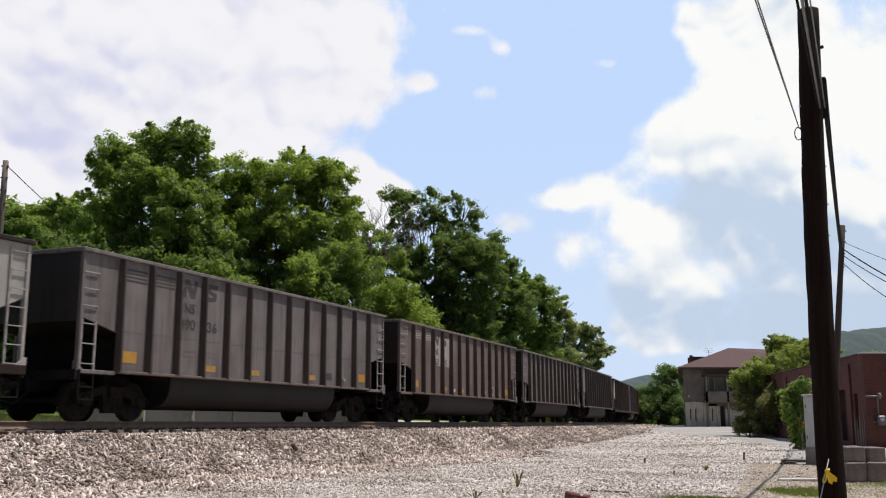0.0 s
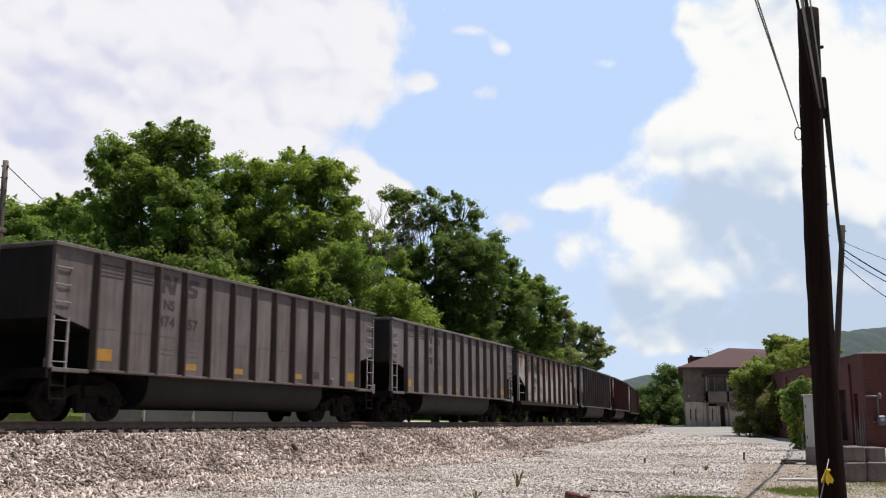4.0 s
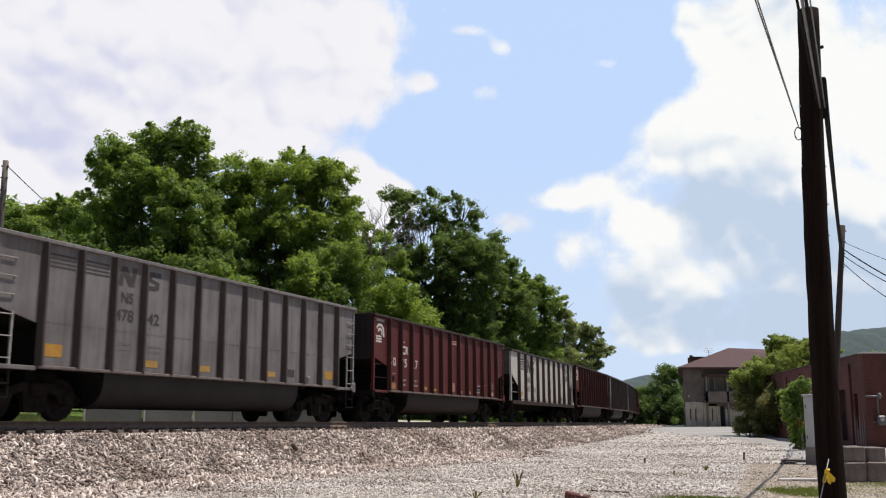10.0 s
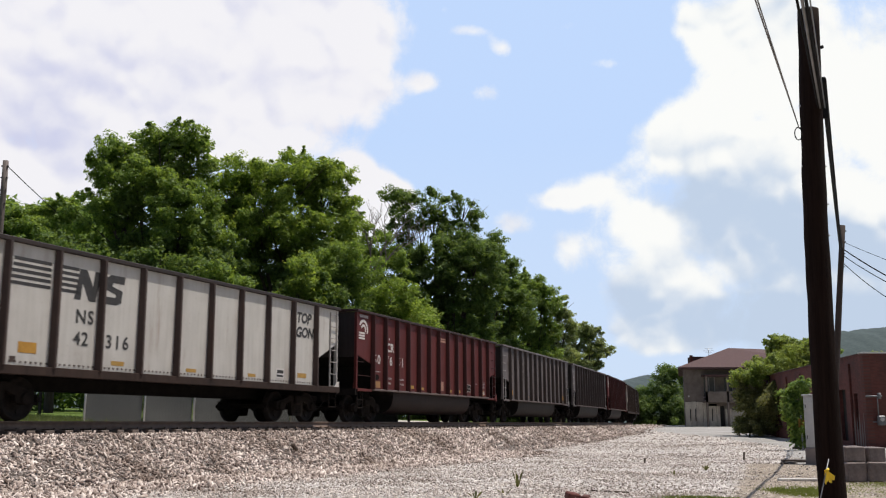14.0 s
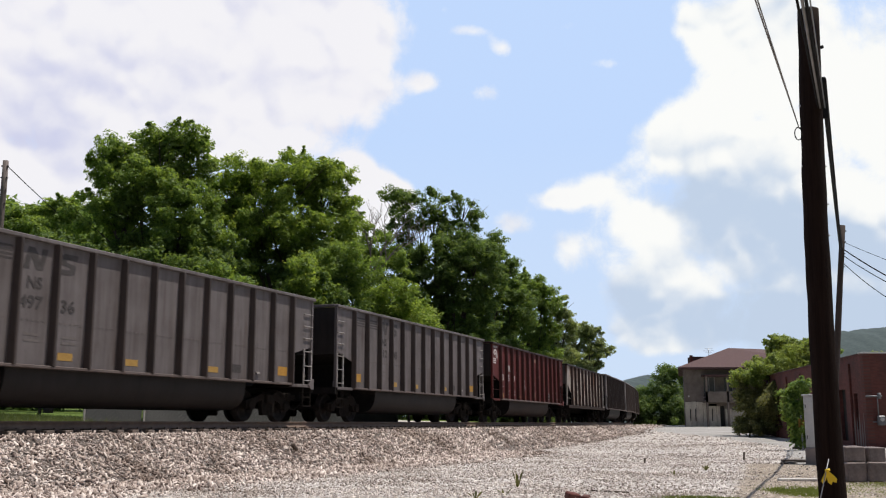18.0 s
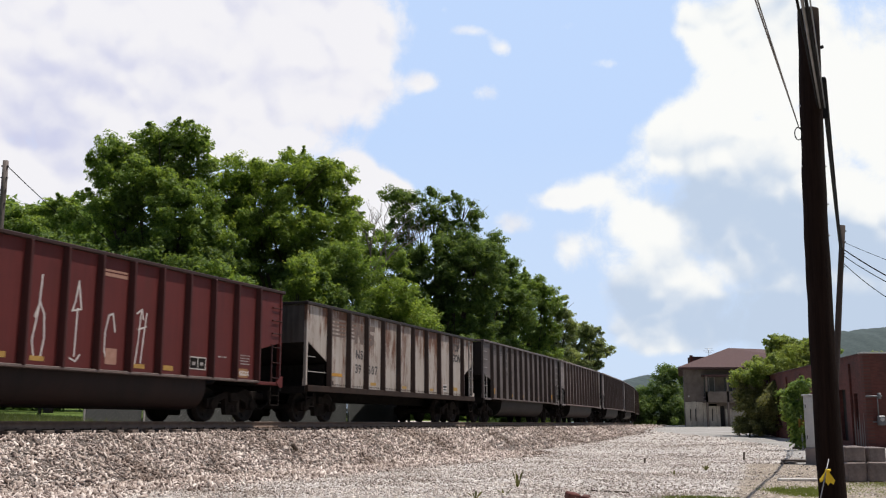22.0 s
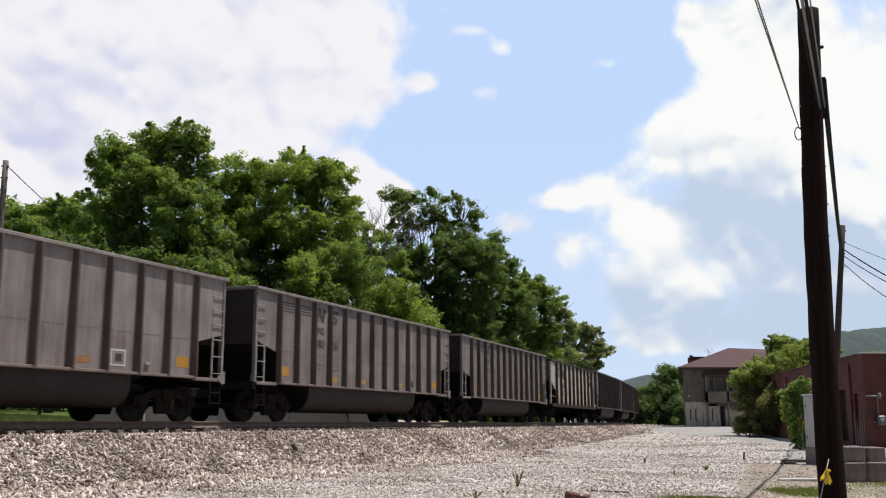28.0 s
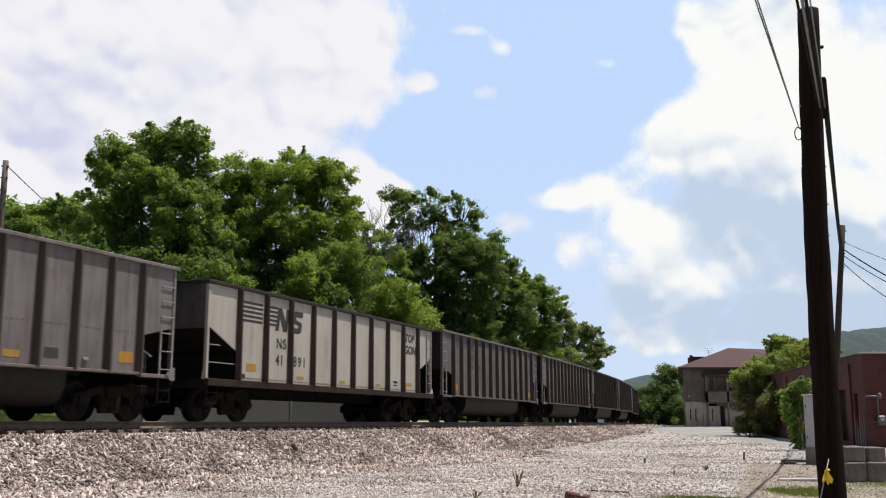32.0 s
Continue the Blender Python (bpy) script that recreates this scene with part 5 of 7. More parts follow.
def weed(x, y, h, n, seed):
    rng = random.Random(seed)
    w = thing("weed", pose(x, y, gz(x, y)), "small dull green weed in the gravel", "weed", "weeds in the gravel")
    bm = bmesh.new()
    for i in range(n):
        a = rng.uniform(0, 6.28)
        l, b = h * rng.uniform(0.5, 1.0), rng.uniform(0.03, 0.2)
        p = Vector((0.02 * math.cos(a), 0.02 * math.sin(a), 0))
        side = Vector((-math.sin(a), math.cos(a), 0)) * 0.012
        tip = p + Vector((math.cos(a) * b, math.sin(a) * b, l))
        mid = p.lerp(tip, 0.55) + Vector((0, 0, 0.12 * l))
        v = [bm.verts.new(q) for q in (p - side, p + side, mid + side * 1.3, tip, mid - side * 1.3)]
        bm.faces.new(v)
    part("leaves", bm, DRY_WEED, w)


for x, y, h, n, sd in ((1.42, 18.9, 0.36, 9, 1), (1.05, 16.8, 0.14, 8, 2), (0.52, 15.9, 0.14, 8, 3), (6.9, 26.0, 0.18, 8, 6), (5.6, 24.0, 0.12, 7, 8)):
    weed(x, y, h, n, sd)


FIELD_GRASS = leaf_material("field_grass_blade", (0.06, 0.085, 0.035), (0.095, 0.125, 0.05), (0.14, 0.165, 0.075))


def grass_patch(name, spots, seed, label, mat=GRASS, wide=0.012):
    """Blades thick over small patches of the ground."""
    rng = np.random.default_rng(seed)
    vs = []
    for cx, cy, rx, ry, n, h in spots:
        x, y = cx + rng.normal(size=n) * rx, cy + rng.normal(size=n) * ry
        z = ground_z(x, y)
        a = rng.uniform(0, 2 * np.pi, n)
        L = h * rng.uniform(0.4, 1.0, n)
        dx, dy = np.cos(a) * wide, np.sin(a) * wide
        bx, by = rng.normal(size=n) * L * 0.4, rng.normal(size=n) * L * 0.4
        vs.append(np.stack([np.stack([x - dx, y - dy, z], 1), np.stack([x + dx, y + dy, z], 1), np.stack([x + bx, y + by, z + L], 1)], 1).reshape(-1, 3))
    v = np.concatenate(vs)
    return tagged(new(name, mesh_from(name, v, np.arange(len(v)).reshape(-1, 3), mat)), label, "grass", kind="stuff")


grass_patch("lot_grass", [(6.4, 17.9, 0.2, 0.4, 12000, 0.035), (7.0, 18.6, 0.4, 0.5, 3000, 0.03), (4.25, 16.3, 0.28, 0.18, 9000, 0.035), (9.3, 19.4, 0.6, 0.6, 5000, 0.035), (8.7, 17.3, 0.5, 0.5, 3000, 0.03)], 3, "short rough grass in patches by the lot's edge", GRASS, 0.006)
grass_patch("field_grass", [(-15.2, 33.0, 1.6, 1.4, 13000, 0.20), (-18.0, 35.0, 2.6, 1.4, 8000, 0.24), (-9.0, 40.0, 3.0, 2.0, 3000, 0.10), (-2.5, 50.0, 2.0, 3.0, 3000, 0.12)], 4, "mown grass beyond the track", FIELD_GRASS)

# LEAF_PALE is lifted to put haze and lighter undersides into its colour.
LEAF_PALE = leaf_material("pale_green_leaf", (0.14, 0.19, 0.06), (0.22, 0.285, 0.085), (0.32, 0.39, 0.12))
CREEPER = leaf_material("dry_creeper_leaf", (0.125, 0.13, 0.068), (0.20, 0.21, 0.10), (0.275, 0.285, 0.13))
# ---- overgrowth on and beside the brick building ----
make_tree("shrub", 21.3, 66.5, 5.2, [(-0.7, 0, 4.1, 0.9, 0.6), (0.3, -0.5, 4.5, 1.0, 0.6), (1.3, -0.4, 5.0, 0.9, 0.6), (2.2, 0.4, 5.4, 0.9, 0.7)], LEAF_PALE, "leafy creeper smothering the top of the brick wall", 61, per=90, size=0.08, trunk_r=0.06, clump=0.36, group="overgrowth on the brick building")
make_tree("shrub", 22.1, 68.5, 4.0, [(-1.2, -1.5, 3.3, 0.9, 1.2), (-1.5, -2.5, 2.2, 0.8, 1.3), (-1.2, -2.5, 1.1, 1.0, 0.9), (-0.6, -4.0, 1.3, 0.8, 1.0), (-0.6, -4.5, 2.6, 0.7, 1.2), (-1.6, -2.5, 1.0, 0.7, 0.6)], CREEPER, "dark creeper at the foot of the brick wall", 62, per=110, size=0.075, trunk_r=0.06, clump=0.45, group="overgrowth on the brick building")
make_tree("tree", 27.0, 77.0, 8.4, [(0, 0, 6.6, 1.9, 1.4), (-1.5, 0, 5.4, 1.3, 1.1), (1.8, 0.2, 6.4, 1.4, 1.3), (0.3, 0, 4.4, 2.3, 1.4)], LEAF_PALE, "bright leafy tree behind the brick building", 63, per=90, size=0.11, group="trees by the brick building")
make_tree("tree", 29.8, 77.0, 8.0, [(0, 0, 6.6, 1.3, 1.3), (0.6, 0, 5.2, 1.3, 1.2), (-0.8, 0, 4.4, 1.6, 1.4)], LEAF, "leafy tree behind the brick building", 64, per=80, size=0.11, group="trees by the brick building")
make_tree("tree", 34.9, 76.0, 6.6, [(0, 0, 5.6, 1.3, 0.9), (1.6, 0, 5.0, 1.5, 1.1)], LEAF_PALE, "bright leafy tree behind the brick building", 66, per=80, size=0.11, group="trees by the brick building")
make_tree("shrub", 15.6, 43.0, 3.0, [(-0.35, 0, 2.2, 0.34, 0.4), (-0.45, -0.2, 1.5, 0.34, 0.45), (0.0, 0, 2.6, 0.34, 0.4), (-0.15, 0.2, 1.9, 0.32, 0.45), (0.25, 0.1, 1.3, 0.36, 0.5), (0.35, 0.0, 2.6, 0.34, 0.36), (-0.18, 0, 1.2, 0.32, 0.5), (0.25, -0.3, 0.9, 0.36, 0.5), (0.1, -0.2, 1.7, 0.36, 0.45), (-0.1, -0.2, 0.5, 0.3, 0.35), (0.25, -0.3, 0.45, 0.35, 0.35)], LEAF, "bright green shrub against the brick wall", 65, per=45, size=0.08, trunk_r=0.03, clump=0.2, group="overgrowth on the brick building")


# ---- chain-link fence and pipe gate beyond the track ----
SLAT = plain("grey_slat", (0.085, 0.089, 0.087), (0.115, 0.119, 0.116), 0.8, 0.8, 0.0, 0.1)


def chain_fence():
    fn = thing("chain_link_fence", Matrix(), "galvanised chain-link fence beyond the track", "fence")
    pts = [(-12.0, 32.8), (-10.3, 33.8), (-8.9, 35.0), (-7.75, 36.4), (-6.05, 38.9), (-4.0, 41.3), (-2.05, 44.0)]
    for x, y in pts:
        part("post", rod(bmesh.new(), (x, y, gz(x, y) - 0.1), (x, y, gz(x, y) + 1.62), 0.038, 0.038, 8), GALV, fn)
    for (x0, y0), (x1, y1) in zip(pts, pts[1:]):
        a, b = Vector((x0, y0, gz(x0, y0))), Vector((x1, y1, gz(x1, y1)))
        part("top_rail", rod(bmesh.new(), a + Vector((0, 0, 1.58)), b + Vector((0, 0, 1.58)), 0.022, 0.022, 6), GALV, fn)
        bm = bmesh.new()
        L = (b - a).length
        n = int((L + 1.48) / 0.16)
        for i in range(n):
            for sgn in (1, -1):
                u0 = i * 0.16 - (1.48 if sgn > 0 else 0.0)
                u1 = u0 + 1.48
                lo, hi = max(0.0, u0), min(L, u1)
                if hi - lo < 0.02:
                    continue
                z0, z1 = ((lo - u0), (hi - u0)) if sgn > 0 else (1.48 - (lo - u0), 1.48 - (hi - u0))
                rod(bm, a.lerp(b, lo / L) + Vector((0, 0, 0.05 + z0)), a.lerp(b, hi / L) + Vector((0, 0, 0.05 + z1)), 0.0015, 0.0015, 3, False)
        tagged(part("mesh_panel", bm, GALV, fn), kind="stuff")
        sl = bmesh.new()
        right = (b - a).normalized()
        back = Vector((-right.y, right.x, 0)) * 0.03
        for i in range(int(L / 0.11)):
            q = a + right * (0.02 + 0.11 * i) + back
            box(sl, 0, 0.108, -0.004, 0.004, 0.05, 1.50, Matrix.Translation(q) @ Matrix.Rotation(math.atan2(right.y, right.x), 4, "Z"))
        tagged(part("privacy_slats", sl, SLAT, fn, "grey privacy slats"), kind="stuff")


chain_fence()


def pipe_gate():
    g = thing("pipe_gate", pose(-13.1, 60.5, gz(-13.1, 60.5)), "low white pipe gate in the grass", "gate")
    for x in (0.0, 1.35):
        part("post", rod(bmesh.new(), (x, 0, -0.1), (x, 0, 1.1), 0.04, 0.04, 8), COPING, g)
    for z in (0.45, 1.08):
        part("rail", rod(bmesh.new(), (0, 0, z), (1.35, 0, z), 0.03, 0.03, 8), COPING, g)


pipe_gate()


# ---- the train: coal gondolas, built lying along x, near side at y = -1.6, wheels on z = 0 ----
HALF = 7.43


def shared(name, bm, mat):
    me = bpy.data.meshes.new(name)
    bm.normal_update()
    bm.to_mesh(me)
    bm.free()
    me.materials.append(mat)
    return me


def lathe(bm, prof, n=24, x=0.0):
    """Turns (y offset along the axle, radius) pairs round the y axis."""
    rings = []
    for y, r in prof:
        rings.append([bm.verts.new((r * math.cos(2 * math.pi * i / n), y, r * math.sin(2 * math.pi * i / n))) for i in range(n)])
    for a, b in zip(rings, rings[1:]):
        for i in range(n):
            bm.faces.new((a[i], a[(i + 1) % n], b[(i + 1) % n], b[i])).smooth = True
    bm.faces.new(rings[0])
    bm.faces.new(rings[-1][::-1])
    bmesh.ops.recalc_face_normals(bm, faces=bm.faces)
    return bm


def truck_meshes():
    out = {}
    wh = bmesh.new()
    for sgn in (-1, 1):
        lathe(wh, [(sgn * 0.70, 0.10), (sgn * 0.70, 0.485), (sgn * 0.728, 0.485), (sgn * 0.735, 0.460), (sgn * 0.84, 0.452), (sgn * 0.845, 0.40), (sgn * 0.80, 0.36), (sgn * 0.775, 0.18), (sgn * 0.85, 0.12), (sgn * 0.86, 0.09)])
        for i in range(3):
            w = 2 * math.pi * i / 3
            rod(wh, (0.27 * math.cos(w), sgn * 0.79, 0.27 * math.sin(w)), (0.27 * math.cos(w), sgn * 0.815, 0.27 * math.sin(w)), 0.05, 0.05, 8)
    rod(wh, (0, -0.98, 0), (0, 0.98, 0), 0.075, 0.075, 12)
    out["wheelset"] = shared("wheelset", wh, WHEEL_STEEL)
    fr = bmesh.new()
    slab(fr, [(-1.12, 0.36), (-1.12, 0.60), (-0.80, 0.66), (-0.35, 0.80), (0.35, 0.80), (0.80, 0.66), (1.12, 0.60), (1.12, 0.36), (0.66, 0.36), (0.62, 0.52), (0.34, 0.62), (0.30, 0.28), (0.26, 0.18), (-0.26, 0.18), (-0.30, 0.28), (-0.34, 0.62), (-0.62, 0.52), (-0.66, 0.36)], -0.07, 0.07)
    for sx in (-0.89, 0.89):
        rod(fr, (sx, -0.13, 0.457), (sx, 0.10, 0.457), 0.13, 0.13, 12)
    out["side_frame"] = shared("side_frame", fr, FRAME_STEEL)
    sp = bmesh.new()
    for sx in (-0.16, 0.0, 0.16):
        for k in range(5):
            rod(sp, (sx, -0.02, 0.27 + 0.065 * k), (sx, -0.02, 0.30 + 0.065 * k), 0.075, 0.075, 10)
    out["spring_nest"] = shared("spring_nest", sp, FRAME_STEEL)
    bo = boxed(-0.20, 0.20, -1.15, 1.15, 0.52, 0.80, bev=0.03)
    rod(bo, (0, 0, 0.8), (0, 0, 0.92), 0.2, 0.2, 14)
    out["bolster"] = shared("bolster", bo, FRAME_STEEL)
    bk = boxed(-0.045, 0.045, -0.9, 0.9, 0.40, 0.50)
    for sy in (-0.77, 0.77):
        box(bk, -0.05, 0.05, sy - 0.06, sy + 0.06, 0.33, 0.56)
    out["brake_beam"] = shared("brake_beam", bk, FRAME_STEEL)
    return out


SOOTY_SILL = car_paint("sooty_brown_sill", (0.040, 0.025, 0.020), (0.014, 0.010, 0.009), (0.055, 0.026, 0.018), 0.5, 0.8, 0.95)
TRUCK = truck_meshes()
WHEELS = []          # (car number, wheelset object, offset along the car)


def add_truck(car, x, index):
    t = new("truck", TRUCK["bolster"])
    t.parent, t.location = car, (x, 0, 0)
    t["label"] = "black cast-iron four-wheel truck"
    for sy in (-0.99, 0.99):
        o = part("side_frame", TRUCK["side_frame"], None, t)
        o.matrix_basis = pose(0, sy, 0, 0, 0, 0 if sy < 0 else 180)
        o = tagged(part("spring_nest", TRUCK["spring_nest"], None, t), kind="stuff")
        o.matrix_basis = pose(0, sy, 0)
    for sx in (-1.4, 1.4):
        part("brake_beam", TRUCK["brake_beam"], None, t).location = (sx, 0, 0)
    for sx in (-0.89, 0.89):
        o = part("wheelset", TRUCK["wheelset"], None, t)
        o.location = (sx, 0, 0.457)
        WHEELS.append((index, o, x + sx))


def side_outline(kind):
    if kind == "open":
        r, a, b, lo, hi = 6.01, 1.85, 2.50, 1.10, 3.56
    else:
        r, a, b, lo, hi = 6.19, 1.97, 2.26, 1.13, 3.68
    return [(-HALF, b), (-r, a), (-r, lo), (r, lo), (r, a), (HALF, b), (HALF, hi), (-HALF, hi)], r, lo, hi


def ladder_mesh(mat, z0, z1, n, w=0.42):
    bm = bmesh.new()
    for x in (0, w):
        box(bm, x - 0.022, x + 0.022, -0.02, 0.02, z0, z1)
    for i in range(n):
        z = z0 + 0.12 + (z1 - z0 - 0.2) * i / (n - 1)
        rod(bm, (0, -0.03, z), (w, -0.03, z), 0.014, 0.014, 5)
    return shared("ladder", bm, mat)


TUB_SECTION = [(-1.38, 1.12), (-1.375, 0.9), (-1.35, 0.72), (-1.29, 0.57), (-1.2, 0.45), (-1.08, 0.37), (-0.92, 0.32), (-0.5, 0.30), (-0.42, 0.62), (0.42, 0.62), (0.5, 0.30), (0.92, 0.32), (1.08, 0.37), (1.2, 0.45), (1.29, 0.57), (1.35, 0.72), (1.375, 0.9), (1.38, 1.12)]


def ledge_mesh(r, lo):
    """The short sill piece from the first rib to the corner, with the corner's foot plate."""
    bm = boxed(r + 0.06, HALF - 0.10, -0.05, 0.05, lo - 0.11, lo - 0.02, bev=0.01)
    slab(bm, [(HALF - 0.12, lo - 0.16), (HALF + 0.03, lo - 0.16), (HALF + 0.03, lo + 0.16), (HALF - 0.04, lo + 0.16), (HALF - 0.28, lo - 0.02)], -0.075, -0.052)
    return bm


def tub_mesh():
    """The round-bellied well between the trucks, open at its ends."""
    bm = bmesh.new()
    sec = TUB_SECTION
    rings = []
    for x in (-4.12, 4.12):
        rings.append([bm.verts.new((x, y, z)) for y, z in sec])
    for i in range(len(sec) - 1):
        bm.faces.new((rings[0][i], rings[1][i], rings[1][i + 1], rings[0][i + 1])).smooth = True
    bmesh.ops.recalc_face_normals(bm, faces=bm.faces)
    return bm


def tub_end_mesh():
    """The flat sheet that closes the well."""
    bm = bmesh.new()
    a = [bm.verts.new((-0.012, y, z)) for y, z in TUB_SECTION]
    b = [bm.verts.new((0.012, y, z)) for y, z in TUB_SECTION]
    bm.faces.new(a[::-1])
    bm.faces.new(b)
    for i in range(len(a)):
        j = (i + 1) % len(a)
        bm.faces.new((a[i], a[j], b[j], b[i]))
    bmesh.ops.recalc_face_normals(bm, faces=bm.faces)
    return bm


def stripes(bm, x0, x1, z0, dz, th, n, y, slope=0.0):
    for i in range(n):
        box(bm, x0 + slope * i, x1, y - 0.002, y + 0.001, z0 - dz * i - th, z0 - dz * i)


def poly(bm, pts, y):
    slab(bm, pts, y - 0.002, y + 0.001)


def letter_shapes(bm, x, z, h, y, gap=0.0, wide=0.95):
    """The road's mark as two plain heavy shapes, each about h high."""
    w = h * wide
    poly(bm, [(x, z), (x + 0.28 * w, z), (x + 0.34 * w, z + 0.55 * h), (x + 0.62 * w, z), (x + 0.92 * w, z), (x + 1.12 * w, z + h), (x + 0.84 * w, z + h), (x + 0.78 * w, z + 0.48 * h), (x + 0.5 * w, z + h), (x + 0.2 * w, z + h)], y)
    x += 1.02 * w + gap
    poly(bm, [(x + 0.02 * w, z), (x + 0.62 * w, z), (x + 0.86 * w, z + 0.1 * h), (x + 0.9 * w, z + 0.5 * h), (x + 0.42 * w, z + 0.62 * h), (x + 0.44 * w, z + 0.74 * h), (x + 0.96 * w, z + 0.74 * h), (x + 1.0 * w, z + h), (x + 0.34 * w, z + h), (x + 0.14 * w, z + 0.88 * h), (x + 0.12 * w, z + 0.48 * h), (x + 0.6 * w, z + 0.36 * h), (x + 0.58 * w, z + 0.25 * h), (x + 0.02 * w, z + 0.25 * h)], y)


def lettering(car, body, x, z, size, y, mat, name="number", label="", bold=0.006, wide=1.0, stretch=1.0, slant=0.0):
    me = text_mesh(body, size, bold, wide, slant)
    me.materials.clear()
    me.materials.append(mat)
    o = part(name, me, None, car, label)
    o.matrix_basis = pose(x, y - 0.004, z, 90, 0, 0) @ Matrix.Diagonal((stretch, 1, 1, 1))
    return o


def patch(car, x, z, w, h, y, mat, name="paint_patch"):
    return part(name, boxed(x, x + w, y - 0.003, y + 0.001, z, z + h), mat, car)


SHARED = {}


def gondola(index, kind, paint, label, tint, spec):
    """kind: 'tub' (13 ribs, round well) or 'open' (10 ribs, straight sill)."""
    car = thing("coal_gondola", Matrix(), label, "freight car", "cars of the coal train")
    outline, r, lo, hi = side_outline(kind)
    yp = 1.47                                          # side sheet
    n = 13 if kind == "tub" else 10
    rib_mat = spec.get("rib", paint)
    key = (kind, paint.name, rib_mat.name)
    if key not in SHARED:
        S = {}
        S["side"] = shared("side_sheet", slab(bmesh.new(), outline, -0.012, 0.012), paint)
        rb = bmesh.new()
        w0, w1, dep = (0.085, 0.032, 0.155)
        zb, zt = lo - 0.02, hi + 0.0
        v = [rb.verts.new(p) for p in ((-w0, 0, zb), (w0, 0, zb), (w1, -dep, zb), (-w1, -dep, zb), (-w0, 0, zt), (w0, 0, zt), (w1, -dep * 0.85, zt), (-w1, -dep * 0.85, zt))]
        for f in ((0, 3, 2, 1), (4, 5, 6, 7), (0, 1, 5, 4), (1, 2, 6, 5), (2, 3, 7, 6), (3, 0, 4, 7)):
            rb.faces.new([v[i] for i in f])
        bmesh.ops.recalc_face_normals(rb, faces=rb.faces)
        bmesh.ops.bevel(rb, geom=list(rb.edges), offset=0.008, segments=1, affect="EDGES")
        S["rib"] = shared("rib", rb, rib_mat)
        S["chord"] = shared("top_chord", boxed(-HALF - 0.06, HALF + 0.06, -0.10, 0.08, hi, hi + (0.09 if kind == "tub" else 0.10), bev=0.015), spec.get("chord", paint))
        S["end_chord"] = shared("end_chord", boxed(-0.07, 0.07, -yp + 0.06, yp - 0.06, hi + 0.01, hi + 0.10, bev=0.012), spec.get("chord", paint))
        sl = boxed(-r - 0.05 if kind == "tub" else -HALF, r + 0.05 if kind == "tub" else HALF, -0.13, 0.06, lo - 0.07 if kind == "tub" else lo - 0.19, lo - 0.003, bev=0.012)
        S["sill"] = shared("side_sill", sl, SILL if kind == "tub" else SOOTY_SILL)
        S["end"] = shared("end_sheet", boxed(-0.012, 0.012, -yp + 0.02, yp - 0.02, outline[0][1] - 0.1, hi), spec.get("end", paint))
        ss = bmesh.new()
        za, zb = outline[1][1] - 0.03, outline[0][1] - 0.03
        slab(ss, [(HALF - 0.03, zb), (r - 0.1, za), (4.3, 0.95), (4.3, 0.98), (r - 0.1, za + 0.03), (HALF - 0.03, zb + 0.03)], -yp + 0.03, yp - 0.03)
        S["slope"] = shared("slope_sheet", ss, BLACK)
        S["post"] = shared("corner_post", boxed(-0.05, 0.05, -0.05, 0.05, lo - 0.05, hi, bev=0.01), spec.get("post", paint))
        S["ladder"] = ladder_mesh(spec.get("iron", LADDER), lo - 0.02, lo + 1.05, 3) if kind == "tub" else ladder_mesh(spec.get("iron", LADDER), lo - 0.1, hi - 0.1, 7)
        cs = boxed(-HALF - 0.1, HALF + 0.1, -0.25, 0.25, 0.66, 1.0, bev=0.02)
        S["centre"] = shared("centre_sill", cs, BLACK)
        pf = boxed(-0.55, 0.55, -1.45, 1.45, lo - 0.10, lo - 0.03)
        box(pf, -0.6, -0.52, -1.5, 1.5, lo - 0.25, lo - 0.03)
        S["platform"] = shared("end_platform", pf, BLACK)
        # Added black sheet gives the gap under the slope sheet its shade.
        S["gap_sheet"] = shared("end_bulkhead", boxed(-0.03, 0.03, -1.40, 1.40, lo - 0.05, outline[1][1] - 0.06), BLACK)
        S["ledge"] = shared("side_ledge", ledge_mesh(r, lo), paint)
        cp = boxed(-0.45, 0.0, -0.09, 0.09, 0.68, 0.86, bev=0.015)
        box(cp, -0.70, -0.45, -0.15, 0.13, 0.64, 0.92, bev=0.04)
        S["coupler"] = shared("coupler", cp, FRAME_STEEL)
        hs = bmesh.new()
        pts = [Vector((-0.05, -0.35, 0.7)), Vector((-0.25, -0.32, 0.5)), Vector((-0.45, -0.25, 0.36)), Vector((-0.68, -0.1, 0.45))]
        for a, b in zip(pts, pts[1:]):
            rod(hs, a, b, 0.025, 0.025, 6, False)
        S["hose"] = shared("air_hose", hs, BLACK)
        st = bmesh.new()
        for z in (0.45, 0.72):
            box(st, 0.0, 0.42, -0.03, 0.03, z, z + 0.03)
        for x in (0.0, 0.42):
            box(st, x - 0.015, x + 0.015, -0.02, 0.02, 0.45, lo)
        S["step"] = shared("sill_step", st, FRAME_STEEL)
        if kind == "tub":
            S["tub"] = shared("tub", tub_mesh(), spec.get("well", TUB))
            # Turned from the sun: shade put in as black.
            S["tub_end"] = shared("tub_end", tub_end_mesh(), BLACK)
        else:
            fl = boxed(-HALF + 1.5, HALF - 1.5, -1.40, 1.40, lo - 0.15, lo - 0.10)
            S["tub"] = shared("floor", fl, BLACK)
        bx = bmesh.new()
        rod(bx, (-5.6, -0.7, 0.95), (-5.0, -0.7, 0.95), 0.16, 0.16, 12)
